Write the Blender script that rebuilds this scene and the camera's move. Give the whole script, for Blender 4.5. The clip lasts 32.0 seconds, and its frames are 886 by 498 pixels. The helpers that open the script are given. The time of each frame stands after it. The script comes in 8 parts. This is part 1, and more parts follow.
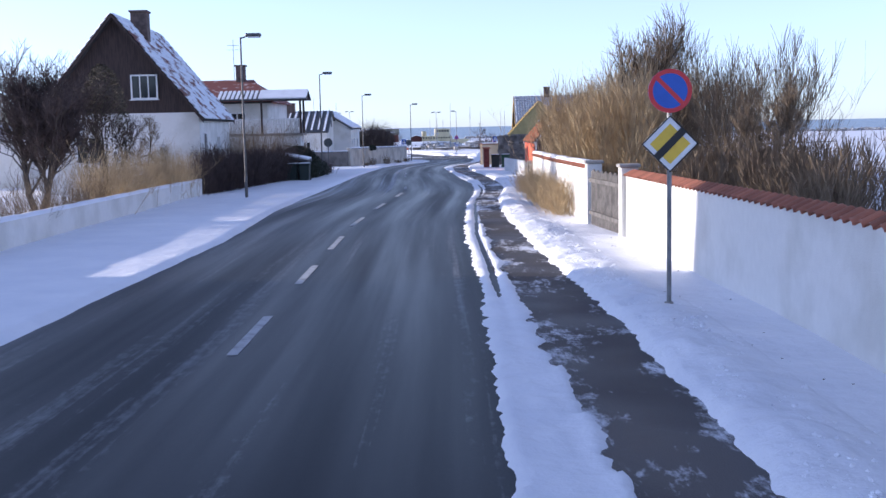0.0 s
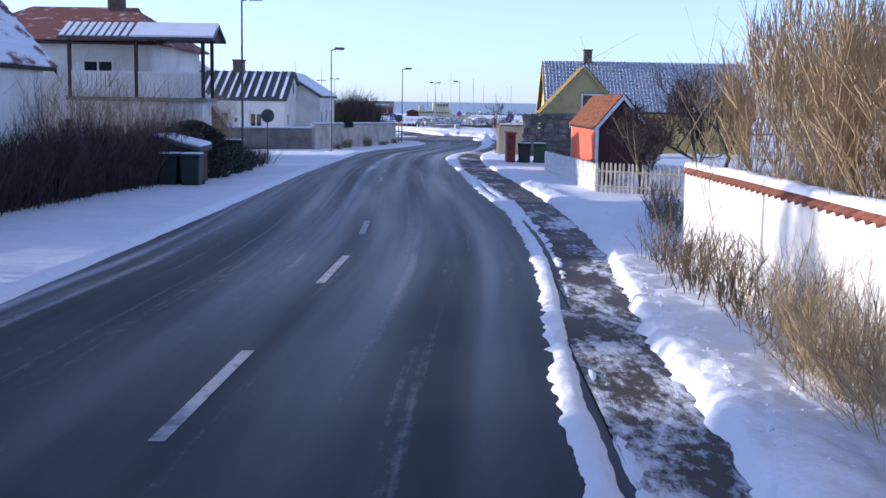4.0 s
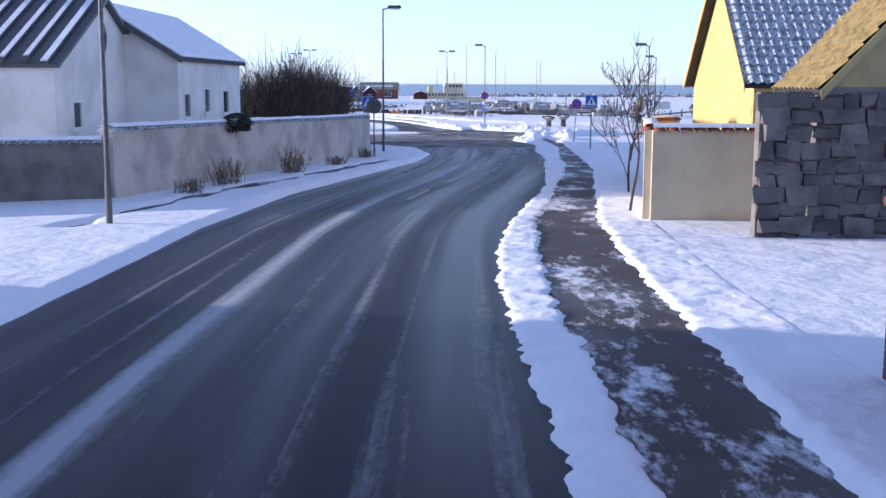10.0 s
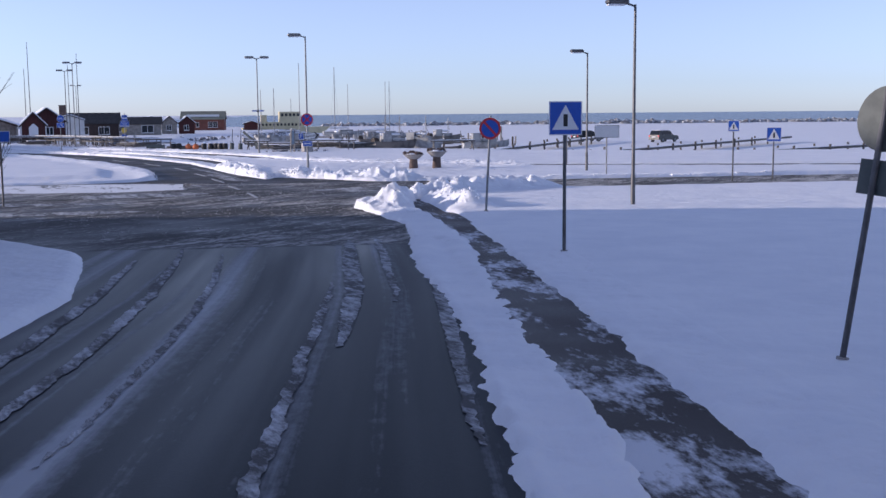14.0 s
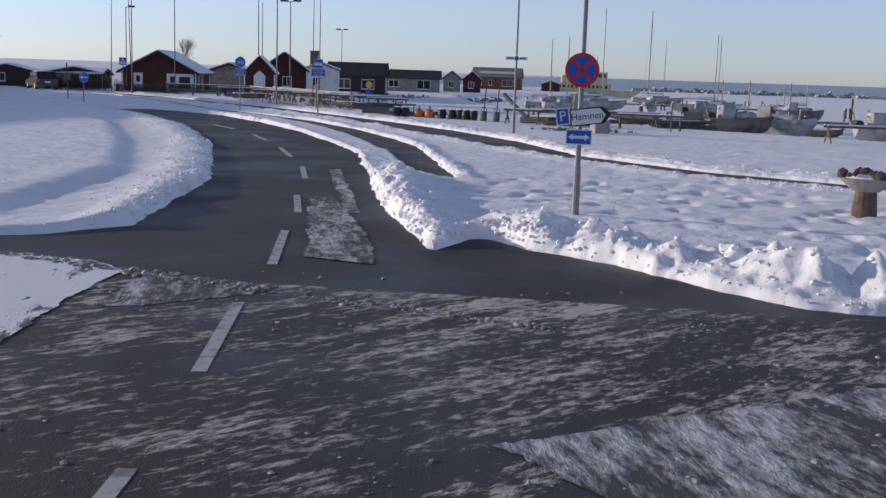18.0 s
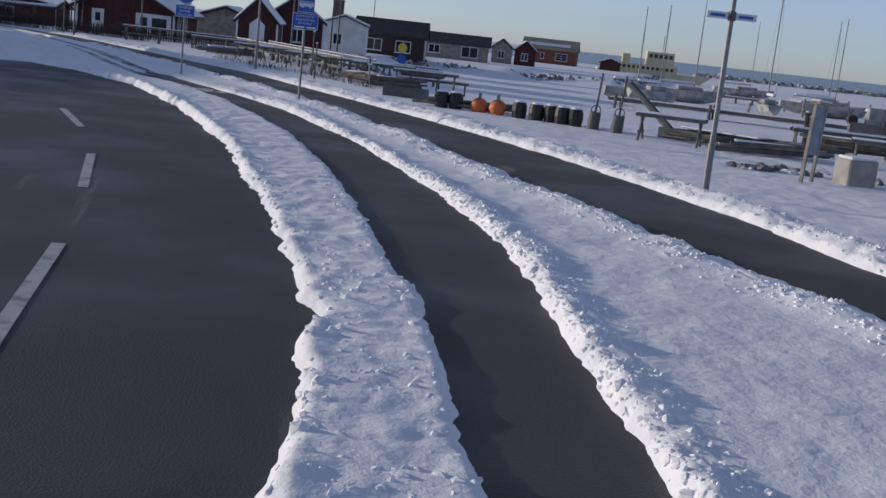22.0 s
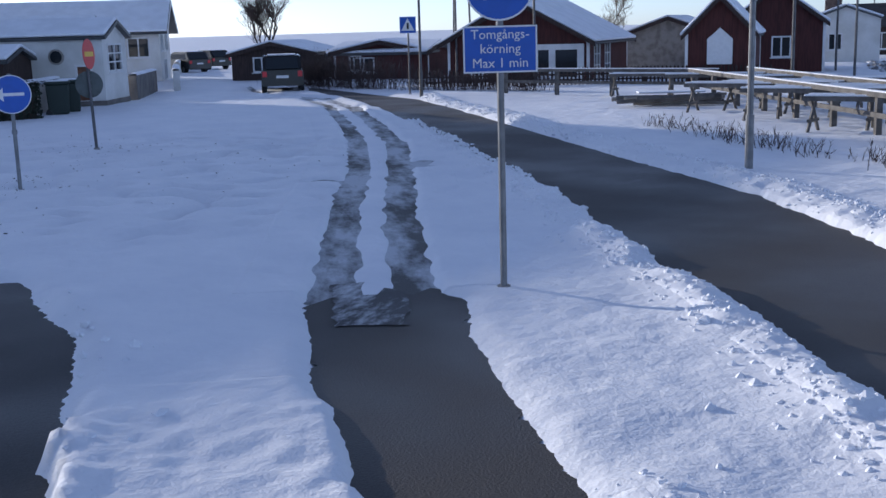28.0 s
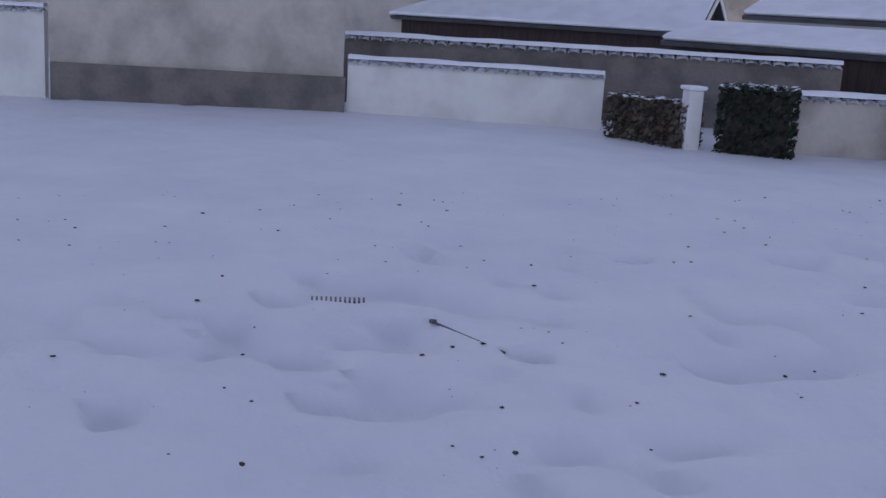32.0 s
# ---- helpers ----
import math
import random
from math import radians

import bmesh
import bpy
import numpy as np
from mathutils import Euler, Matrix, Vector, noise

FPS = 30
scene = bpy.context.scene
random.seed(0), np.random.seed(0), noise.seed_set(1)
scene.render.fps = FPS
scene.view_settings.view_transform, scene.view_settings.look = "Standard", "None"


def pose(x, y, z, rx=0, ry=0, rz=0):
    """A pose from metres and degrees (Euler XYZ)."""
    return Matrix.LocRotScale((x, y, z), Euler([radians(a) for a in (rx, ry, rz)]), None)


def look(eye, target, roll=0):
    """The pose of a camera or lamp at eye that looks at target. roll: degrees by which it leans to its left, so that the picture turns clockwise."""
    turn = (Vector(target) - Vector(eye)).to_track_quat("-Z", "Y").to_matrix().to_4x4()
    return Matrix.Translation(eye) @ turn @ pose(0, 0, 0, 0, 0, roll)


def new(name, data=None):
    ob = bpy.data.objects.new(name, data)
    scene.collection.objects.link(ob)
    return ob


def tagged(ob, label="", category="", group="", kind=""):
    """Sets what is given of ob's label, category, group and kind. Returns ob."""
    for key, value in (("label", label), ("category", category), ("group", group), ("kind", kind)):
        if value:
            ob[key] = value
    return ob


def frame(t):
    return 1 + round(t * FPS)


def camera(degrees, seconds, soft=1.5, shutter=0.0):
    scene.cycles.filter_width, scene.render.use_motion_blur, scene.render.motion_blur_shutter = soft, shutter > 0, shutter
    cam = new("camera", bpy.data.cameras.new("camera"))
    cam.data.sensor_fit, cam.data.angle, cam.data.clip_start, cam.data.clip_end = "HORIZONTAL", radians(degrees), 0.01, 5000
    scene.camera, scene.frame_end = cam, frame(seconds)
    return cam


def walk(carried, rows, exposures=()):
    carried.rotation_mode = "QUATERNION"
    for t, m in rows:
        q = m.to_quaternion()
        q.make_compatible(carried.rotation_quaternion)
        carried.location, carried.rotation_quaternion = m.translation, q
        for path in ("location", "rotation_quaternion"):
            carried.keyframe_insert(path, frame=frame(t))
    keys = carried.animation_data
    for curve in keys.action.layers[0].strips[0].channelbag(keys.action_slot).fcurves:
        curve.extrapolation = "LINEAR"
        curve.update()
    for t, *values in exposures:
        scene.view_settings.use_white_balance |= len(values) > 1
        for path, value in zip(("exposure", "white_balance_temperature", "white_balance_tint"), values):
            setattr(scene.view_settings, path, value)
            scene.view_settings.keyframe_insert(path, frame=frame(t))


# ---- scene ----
cam = camera(43.6, 32.0)
PATH = [
    (0, (-2.313, 3.023, 1.098), (-2.311, 5.01, 0.877), -1.2),
    (0.5, (-2.382, 6.357, 1.056), (-2.384, 8.344, 0.829), -1.1),
    (1, (-2.468, 10.083, 1.009), (-2.472, 12.07, 0.789), -0.0),
    (1.5, (-2.495, 13.898, 0.967), (-2.484, 15.884, 0.731), -0.1),
    (2, (-2.528, 17.445, 0.945), (-2.513, 19.43, 0.697), -0.3),
    (2.5, (-2.476, 21.472, 0.958), (-2.47, 23.457, 0.713), 0.7),
    (3, (-2.733, 25.907, 0.969), (-2.713, 27.891, 0.718), -0.1),
    (3.5, (-2.727, 29.754, 0.938), (-2.7, 31.737, 0.679), 0.7),
    (5.5, (-1.249, 43.011, 0.726), (-1.265, 44.99, 0.438), 0.5),
    (6, (-1.37, 47.447, 0.699), (-1.398, 49.424, 0.399), 0.7),
    (6.5, (-1.505, 52.013, 0.693), (-1.547, 53.989, 0.384), 1.5),
    (7, (-1.596, 55.991, 0.678), (-1.628, 57.967, 0.371), 0.9),
    (7.5, (-1.781, 60.939, 0.597), (-1.821, 62.918, 0.31), 0.6),
    (8, (-1.913, 64.755, 0.509), (-1.944, 66.734, 0.22), -0.1),
    (8.5, (-2.069, 69.407, 0.42), (-2.094, 71.386, 0.13), 0.1),
    (9, (-2.214, 73.601, 0.353), (-2.213, 75.579, 0.054), -2.0),
    (9.5, (-2.532, 78.562, 0.322), (-2.533, 80.539, 0.018), -0.7),
    (10, (-2.64, 82.988, 0.27), (-2.649, 84.966, -0.027), 0.2),
    (10.5, (-2.949, 88.092, 0.175), (-2.934, 90.074, -0.095), 0.5),
    (11, (-2.975, 92.6, 0.109), (-2.931, 94.586, -0.122), 0.0),
    (11.5, (-2.819, 97.278, 0.048), (-2.735, 99.265, -0.164), -0.5),
    (12, (-2.633, 101.696, -0.027), (-2.514, 103.683, -0.221), -0.1),
    (12.5, (-2.141, 106.652, -0.118), (-1.964, 108.635, -0.312), 0.0),
    (13, (-1.562, 111.081, -0.231), (-1.329, 113.057, -0.437), 0.7),
    (13.5, (-1.173, 114.375, -0.356), (-0.901, 116.343, -0.586), -0.2),
    (15.5, (2.225, 136.403, -0.777), (2.409, 138.375, -1.054), -1.5),
    (16, (2.059, 140.036, -0.777), (2.223, 142.005, -1.084), -0.7),
    (16.5, (1.986, 143.748, -0.777), (2.099, 145.714, -1.129), -2.5),
    (17, (1.655, 147.376, -0.789), (1.642, 149.34, -1.166), -0.6),
    (17.5, (1.249, 150.334, -0.811), (1.116, 152.3, -1.155), 1.4),
    (18, (0.692, 154.279, -0.874), (0.42, 156.235, -1.19), 1.9),
    (18.5, (0.228, 157.783, -0.976), (-0.059, 159.733, -1.317), 0.8),
    (19, (-0.29, 161.38, -1.093), (-0.599, 163.326, -1.435), -1.3),
    (19.5, (-0.871, 164.482, -1.141), (-1.184, 166.42, -1.523), -3.2),
    (20, (-1.697, 167.799, -1.173), (-2.062, 169.73, -1.544), -3.2),
    (20.5, (-2.48, 170.601, -1.149), (-2.863, 172.533, -1.499), -0.7),
    (21, (-3.253, 173.459, -1.096), (-3.663, 175.384, -1.45), 1.9),
    (21.5, (-3.912, 176.222, -1.079), (-4.339, 178.148, -1.41), 9.3),
    (22, (-4.22, 178.974, -1.112), (-4.529, 180.914, -1.489), 6.3),
    (22.5, (-4.421, 181.446, -1.136), (-4.669, 183.404, -1.459), 2.4),
    (23, (-4.708, 184.079, -1.152), (-5.032, 186.023, -1.491), 0.1),
    (23.5, (-5.27, 186.59, -1.186), (-5.642, 188.523, -1.541), 0.6),
    (24, (-6.064, 189.349, -1.159), (-6.502, 191.259, -1.561), 1.2),
    (24.5, (-6.709, 191.418, -1.102), (-7.236, 193.323, -1.405), 4.1),
    (26.5, (-10.772, 200.367, -1.071), (-11.585, 202.16, -1.422), 1.4),
    (27, (-12.023, 202.526, -1.027), (-12.925, 204.279, -1.36), 0.0),
    (27.5, (-13.22, 204.394, -1.064), (-14.197, 206.107, -1.398), 1.5),
    (28, (-14.667, 206.252, -1.071), (-15.73, 207.901, -1.46), -1.6),
    (28.5, (-16.101, 207.848, -1.045), (-17.29, 209.414, -1.413), 3.6),
    (29, (-17.537, 209.357, -1.016), (-18.797, 210.863, -1.399), 4.7),
    (29.5, (-18.846, 210.56, -1.009), (-20.204, 211.988, -1.349), 1.1),
    (30, (-20.732, 211.755, -1.042), (-22.19, 213.063, -1.449), -0.2),
    (30.5, (-22.412, 212.595, -1.172), (-23.99, 213.743, -1.611), -2.2),
    (31, (-24.416, 213.109, -1.216), (-26.099, 214.086, -1.675), -3.9),
    (31.5, (-25.837, 213.699, -1.111), (-27.658, 214.397, -1.558), -1.4),
    (32, (-27.492, 213.824, -1.182), (-29.371, 214.361, -1.61), 3.3),
]
EXPOSURES = [(0, 1.08, 5750, 18), (2, 0.85, 5400, 18), (7, 1.12, 5500, 17), (9, 1.1, 5550, 17), (12, 1.05, 5600, 18), (13.5, 0.7, 5750, 21), (15.5, 0.0, 6250, 18), (17, 0.15, 6450, 16), (19, 0.12, 6250, 14), (20, -0.05, 6250, 14), (22, -0.12, 6150, 12), (24, -0.14, 5950, 11), (27, 0.06, 5950, 13), (28, 0.4, 5600, 11), (29, 0.7, 5750, 12), (30, 0.8, 5850, 13), (31, 0.9, 7050, 20), (32, 0.8, 7100, 21)]
walk(cam, [(t, look(eye, target, roll)) for t, eye, target, roll in PATH], EXPOSURES)

# ---- sky and sun ----
SUN_AZ = radians(82.0)      # to the left of +y
SUN_EL = radians(11.0)
world = bpy.data.worlds.new("sky")
scene.world = world
world.use_nodes = True
wt = world.node_tree
sky = wt.nodes.new("ShaderNodeTexSky")
sky.sky_type = 'NISHITA'
sky.sun_disc = False
sky.sun_elevation = SUN_EL
sky.sun_rotation = -SUN_AZ
sky.air_density = 0.7
sky.dust_density = 0.25
sky.ozone_density = 3.2
soften = wt.nodes.new("ShaderNodeHueSaturation")
soften.inputs["Saturation"].default_value = 0.62
wt.links.new(sky.outputs[0], soften.inputs["Color"])
haze = wt.nodes.new("ShaderNodeMix")
haze.data_type, haze.blend_type = 'RGBA', 'MULTIPLY'
haze.inputs[0].default_value = 1.0
haze.inputs[7].default_value = (0.975, 0.975, 1.05, 1)
wt.links.new(soften.outputs[0], haze.inputs[6])
wt.links.new(haze.outputs[2], wt.nodes["Background"].inputs[0])
wt.nodes["Background"].inputs[1].default_value = 0.14
sun_dir = Vector((-math.sin(SUN_AZ) * math.cos(SUN_EL), math.cos(SUN_AZ) * math.cos(SUN_EL), math.sin(SUN_EL)))
sun = new("sun", bpy.data.lights.new("sun", 'SUN'))
sun.data.energy = 3.3
sun.data.angle = radians(0.6)
sun.data.color = (1.0, 0.86, 0.68)
sun.rotation_euler = (-sun_dir).to_track_quat("-Z", "Y").to_euler()

# ---- materials ----
MATS = {}


def material(name, color, rough=0.8, var=0.15, scale=4.0, bump=0.0, bscale=30.0, metal=0.0, color2=None, lo=0.42, hi=0.62, spec=0.5, stretch=(1, 1, 1), per_object=0.0, fine=True):
    """Colour with variation at two scales, a second colour in patches, and relief, in metres of the world."""
    if name in MATS:
        return MATS[name]
    m = bpy.data.materials.new(name)
    m.use_nodes = True
    nt = m.node_tree
    n, l = nt.nodes, nt.links
    b = n["Principled BSDF"]
    b.inputs["Roughness"].default_value = rough
    b.inputs["Metallic"].default_value = metal
    b.inputs["Specular IOR Level"].default_value = spec
    geo = n.new("ShaderNodeNewGeometry")
    mp = n.new("ShaderNodeMapping")
    mp.inputs["Scale"].default_value = stretch
    l.new(geo.outputs["Position"], mp.inputs[0])
    t1 = n.new("ShaderNodeTexNoise")
    t1.inputs["Scale"].default_value = scale
    t1.inputs["Detail"].default_value = 5
    l.new(mp.outputs[0], t1.inputs[0])
    t2 = n.new("ShaderNodeTexNoise")
    t2.inputs["Scale"].default_value = scale * 9
    t2.inputs["Detail"].default_value = 3
    l.new(mp.outputs[0], t2.inputs[0])
    r = n.new("ShaderNodeMapRange")
    r.inputs[1].default_value, r.inputs[2].default_value = lo, hi
    l.new(t1.outputs[0], r.inputs[0])
    c2 = color2 if color2 else tuple(max(0.0, c * (1 - 2 * var)) for c in color)
    mix = n.new("ShaderNodeMix")
    mix.data_type = 'RGBA'
    mix.inputs[6].default_value = (*color, 1)
    mix.inputs[7].default_value = (*c2, 1)
    l.new(r.outputs[0], mix.inputs[0])
    out = mix.outputs[2]
    hsv = n.new("ShaderNodeHueSaturation")
    l.new(out, hsv.inputs["Color"])
    r2 = n.new("ShaderNodeMapRange")
    r2.inputs[3].default_value, r2.inputs[4].default_value = 1 - var, 1 + var
    l.new(t2.outputs[0], r2.inputs[0])
    val = r2.outputs[0]
    if per_object:
        oi = n.new("ShaderNodeObjectInfo")
        r3 = n.new("ShaderNodeMapRange")
        r3.inputs[3].default_value, r3.inputs[4].default_value = 1 - per_object, 1 + per_object
        l.new(oi.outputs["Random"], r3.inputs[0])
        mu = n.new("ShaderNodeMath")
        mu.operation = 'MULTIPLY'
        l.new(val, mu.inputs[0])
        l.new(r3.outputs[0], mu.inputs[1])
        val = mu.outputs[0]
    l.new(val, hsv.inputs["Value"])
    l.new(hsv.outputs[0], b.inputs["Base Color"])
    if bump:
        t3 = n.new("ShaderNodeTexNoise")
        t3.inputs["Scale"].default_value = bscale
        t3.inputs["Detail"].default_value = 4
        l.new(mp.outputs[0], t3.inputs[0])
        bp = n.new("ShaderNodeBump")
        bp.inputs["Strength"].default_value = bump
        bp.inputs["Distance"].default_value = 0.05
        l.new(t3.outputs[0], bp.inputs["Height"])
        l.new(bp.outputs[0], b.inputs["Normal"])
    MATS[name] = m
    return m


def plain(name, color, rough=0.5, metal=0.0):
    if name in MATS:
        return MATS[name]
    m = bpy.data.materials.new(name)
    m.use_nodes = True
    b = m.node_tree.nodes["Principled BSDF"]
    b.inputs["Base Color"].default_value = (*color, 1)
    b.inputs["Roughness"].default_value = rough
    b.inputs["Metallic"].default_value = metal
    MATS[name] = m
    return m


def snow_material(name):
    """Snow with drifts, crust and grains in its relief."""
    m = bpy.data.materials.new(name)
    m.use_nodes = True
    n, l = m.node_tree.nodes, m.node_tree.links
    b = n["Principled BSDF"]
    b.inputs["Roughness"].default_value = 0.62
    b.inputs["Specular IOR Level"].default_value = 0.3
    geo = n.new("ShaderNodeNewGeometry")

    def grain(scale, detail, rough):
        t = n.new("ShaderNodeTexNoise")
        t.inputs["Scale"].default_value, t.inputs["Detail"].default_value, t.inputs["Roughness"].default_value = scale, detail, rough
        l.new(geo.outputs["Position"], t.inputs[0])
        return t.outputs[0]

    tone = n.new("ShaderNodeMapRange")
    tone.inputs[1].default_value, tone.inputs[2].default_value = 0.35, 0.7
    l.new(grain(0.8, 6, 0.65), tone.inputs[0])
    mix = n.new("ShaderNodeMix")
    mix.data_type = 'RGBA'
    mix.inputs[6].default_value = (0.87, 0.88, 0.91, 1)
    mix.inputs[7].default_value = (0.78, 0.8, 0.85, 1)
    l.new(tone.outputs[0], mix.inputs[0])
    l.new(mix.outputs[2], b.inputs["Base Color"])
    last = None
    for scale, detail, rough, depth, strength in ((1.2, 3, 0.5, 0.14, 0.5), (5.0, 4, 0.6, 0.06, 0.42), (30.0, 3, 0.6, 0.014, 0.32)):
        bp = n.new("ShaderNodeBump")
        bp.inputs["Strength"].default_value, bp.inputs["Distance"].default_value = strength, depth
        l.new(grain(scale, detail, rough), bp.inputs["Height"])
        if last:
            l.new(last, bp.inputs["Normal"])
        last = bp.outputs[0]
    l.new(last, b.inputs["Normal"])
    return m


SNOW = snow_material("snow")
SNOWCAP = material("roof snow", (0.86, 0.88, 0.92), 0.6, 0.04, 1.5, 0.3, 12.0)
PLASTER = material("white plaster", (0.72, 0.71, 0.68), 0.85, 0.06, 0.8, 0.15, 40, color2=(0.6, 0.59, 0.55))
OLDPLASTER = material("weathered plaster", (0.52, 0.48, 0.42), 0.9, 0.12, 0.9, 0.3, 25, color2=(0.36, 0.33, 0.29))
GREYWALL = material("grey rough masonry", (0.2, 0.18, 0.16), 0.95, 0.2, 1.6, 0.5, 18, color2=(0.13, 0.12, 0.11))
CREAM = material("cream rendered wall", (0.62, 0.53, 0.38), 0.85, 0.08, 0.8, 0.2, 30, color2=(0.5, 0.42, 0.3))
YELLOW = material("yellow painted wall", (0.68, 0.47, 0.16), 0.8, 0.08, 1.0, 0.1, 30)
OCHRE = material("ochre gable boards", (0.36, 0.31, 0.14), 0.8, 0.12, 1.2, 0.1, 30)
BROWNWOOD = material("dark brown boards", (0.05, 0.03, 0.025), 0.75, 0.25, 3.0, 0.2, 20, stretch=(6, 6, 0.6))
REDWOOD = material("falu red boards", (0.08, 0.023, 0.02), 0.85, 0.18, 2.5, 0.2, 20, stretch=(6, 6, 0.6))
ORANGEWOOD = material("orange red painted boards", (0.72, 0.13, 0.05), 0.7, 0.1, 2.5, 0.1, 20)
WHITEWOOD = material("white painted wood", (0.74, 0.74, 0.73), 0.6, 0.06, 3.0, 0.1, 30)
GREYWOOD = material("weathered grey timber", (0.3, 0.28, 0.25), 0.85, 0.2, 3.0, 0.3, 25, color2=(0.2, 0.18, 0.16))
TILE = material("clay roof tiles", (0.33, 0.12, 0.07), 0.85, 0.15, 2.0, 0.2, 20, per_object=0.15)
ORANGETILE = material("orange brown roof tiles", (0.3, 0.11, 0.05), 0.8, 0.25, 7.0, 0.2, 20)
GREYTILE = material("frosted grey roof tiles", (0.22, 0.23, 0.25), 0.8, 0.2, 9.0, 0.2, 15, color2=(0.62, 0.65, 0.7), lo=0.4, hi=0.6)
DARKROOF = material("dark bitumen roofing", (0.045, 0.045, 0.048), 0.8, 0.2, 2.0, 0.2, 20)
STEEL = material("galvanised steel", (0.24, 0.245, 0.25), 0.55, 0.12, 6.0, metal=0.4)
DARKSTEEL = material("dark weathered steel", (0.12, 0.12, 0.125), 0.5, 0.15, 6.0, metal=0.5)
TIMBER = material("dark weathered timber", (0.15, 0.14, 0.13), 0.9, 0.25, 4.0, 0.3, 25, color2=(0.09, 0.085, 0.08))
BRICK = material("chimney brick", (0.14, 0.1, 0.085), 0.9, 0.2, 5, 0.3, 20)
REDBRICK = material("dark red brick", (0.2, 0.06, 0.05), 0.9, 0.15, 5, 0.3, 20, per_object=0.2)
GLASS = plain("window glass", (0.02, 0.025, 0.03), 0.05)
BLUE = material("blue sign face", (0.02, 0.1, 0.48), 0.35, 0.04, 8)
SIGNRED = material("red sign face", (0.6, 0.03, 0.04), 0.35, 0.04, 8)
SIGNYELLOW = material("yellow sign face", (0.75, 0.5, 0.05), 0.4, 0.04, 8)
SIGNWHITE = material("white sign face", (0.75, 0.75, 0.75), 0.4, 0.03, 8)
BLACK = plain("black paint", (0.015, 0.015, 0.016), 0.5)
BACKGREY = material("grey sign back", (0.1, 0.115, 0.11), 0.7, 0.12, 6)
BARK = material("dark bark", (0.07, 0.055, 0.045), 0.95, 0.25, 10, 0.5, 40)
TWIG = material("brown bare twigs", (0.23, 0.17, 0.11), 0.9, 0.25, 3)
GOLDTWIG = material("straw coloured twigs", (0.5, 0.38, 0.22), 0.9, 0.2, 3)
DARKTWIG = material("purple brown twigs", (0.085, 0.06, 0.055), 0.9, 0.25, 3)
EVERGREEN = material("dark evergreen leaves", (0.018, 0.03, 0.016), 0.7, 0.3, 5)
CONCRETE = material("worn concrete", (0.35, 0.33, 0.31), 0.9, 0.12, 3, 0.3, 30)
GREENBIN = material("green plastic", (0.02, 0.09, 0.045), 0.5, 0.06, 4)
DARKBIN = material("dark green plastic", (0.012, 0.025, 0.02), 0.5, 0.06, 4)

# ---- small mesh helpers ----


def mesh_ob(name, bm, mat, parent=None, label="", smooth=False):
    me = bpy.data.meshes.new(name)
    bm.to_mesh(me)
    bm.free()
    if isinstance(mat, (list, tuple)):
        for x in mat:
            me.materials.append(x)
    else:
        me.materials.append(mat)
    if smooth:
        me.polygons.foreach_set("use_smooth", [True] * len(me.polygons))
    ob = new(name, me)
    if parent is not None:
        ob.parent = parent
    if label:
        ob["label"] = label
    return ob


def part(name, bm, mat, parent, label="", smooth=False):
    return mesh_ob(name, bm, mat, parent, label, smooth)


def thing(name, m, label, category, group="", kind="", at=None):
    ob = new(name)
    ob.matrix_basis = settled(m, at)
    return tagged(ob, label, category, group, kind)


def add_box(bm, x0, x1, y0, y1, z0, z1, bevel=0.0):
    r = bmesh.ops.create_cube(bm, size=1.0, matrix=Matrix.Translation(((x0 + x1) / 2, (y0 + y1) / 2, (z0 + z1) / 2)) @ Matrix.Diagonal((x1 - x0, y1 - y0, z1 - z0, 1)))
    if bevel:
        es = list({e for v in r["verts"] for e in v.link_edges})
        bmesh.ops.bevel(bm, geom=es, offset=bevel, segments=1, affect='EDGES')
    return bm


def box(x0, x1, y0, y1, z0, z1, bevel=0.0):
    return add_box(bmesh.new(), x0, x1, y0, y1, z0, z1, bevel)


def add_tube(bm, a, b, r0, r1=None, seg=8, caps=True):
    a, b = Vector(a), Vector(b)
    d = b - a
    m = Matrix.Translation((a + b) / 2) @ d.to_track_quat("Z", "Y").to_matrix().to_4x4()
    bmesh.ops.create_cone(bm, cap_ends=caps, segments=seg, radius1=r0, radius2=r0 if r1 is None else r1, depth=d.length, matrix=m)
    return bm


def tube(a, b, r0, r1=None, seg=8):
    return add_tube(bmesh.new(), a, b, r0, r1, seg)


def prism(points, y0, y1):
    """A solid with the outline points (x, z), from y0 to y1."""
    bm = bmesh.new()
    f = [bm.verts.new((x, y0, z)) for x, z in points]
    g = [bm.verts.new((x, y1, z)) for x, z in points]
    bm.faces.new(f)
    bm.faces.new(g[::-1])
    k = len(points)
    for i in range(k):
        j = (i + 1) % k
        bm.faces.new((f[j], f[i], g[i], g[j]))
    bmesh.ops.recalc_face_normals(bm, faces=bm.faces)
    return bm


def slab(a, b, c, d, t):
    """A plate of thickness t below the quad a b c d."""
    a, b, c, d = (Vector(v) for v in (a, b, c, d))
    n = (b - a).cross(d - a).normalized() * t
    bm = bmesh.new()
    top = [bm.verts.new(v) for v in (a, b, c, d)]
    low = [bm.verts.new(v - n) for v in (a, b, c, d)]
    bm.faces.new(top)
    bm.faces.new(low[::-1])
    for i in range(4):
        j = (i + 1) % 4
        bm.faces.new((top[j], top[i], low[i], low[j]))
    bmesh.ops.recalc_face_normals(bm, faces=bm.faces)
    return bm


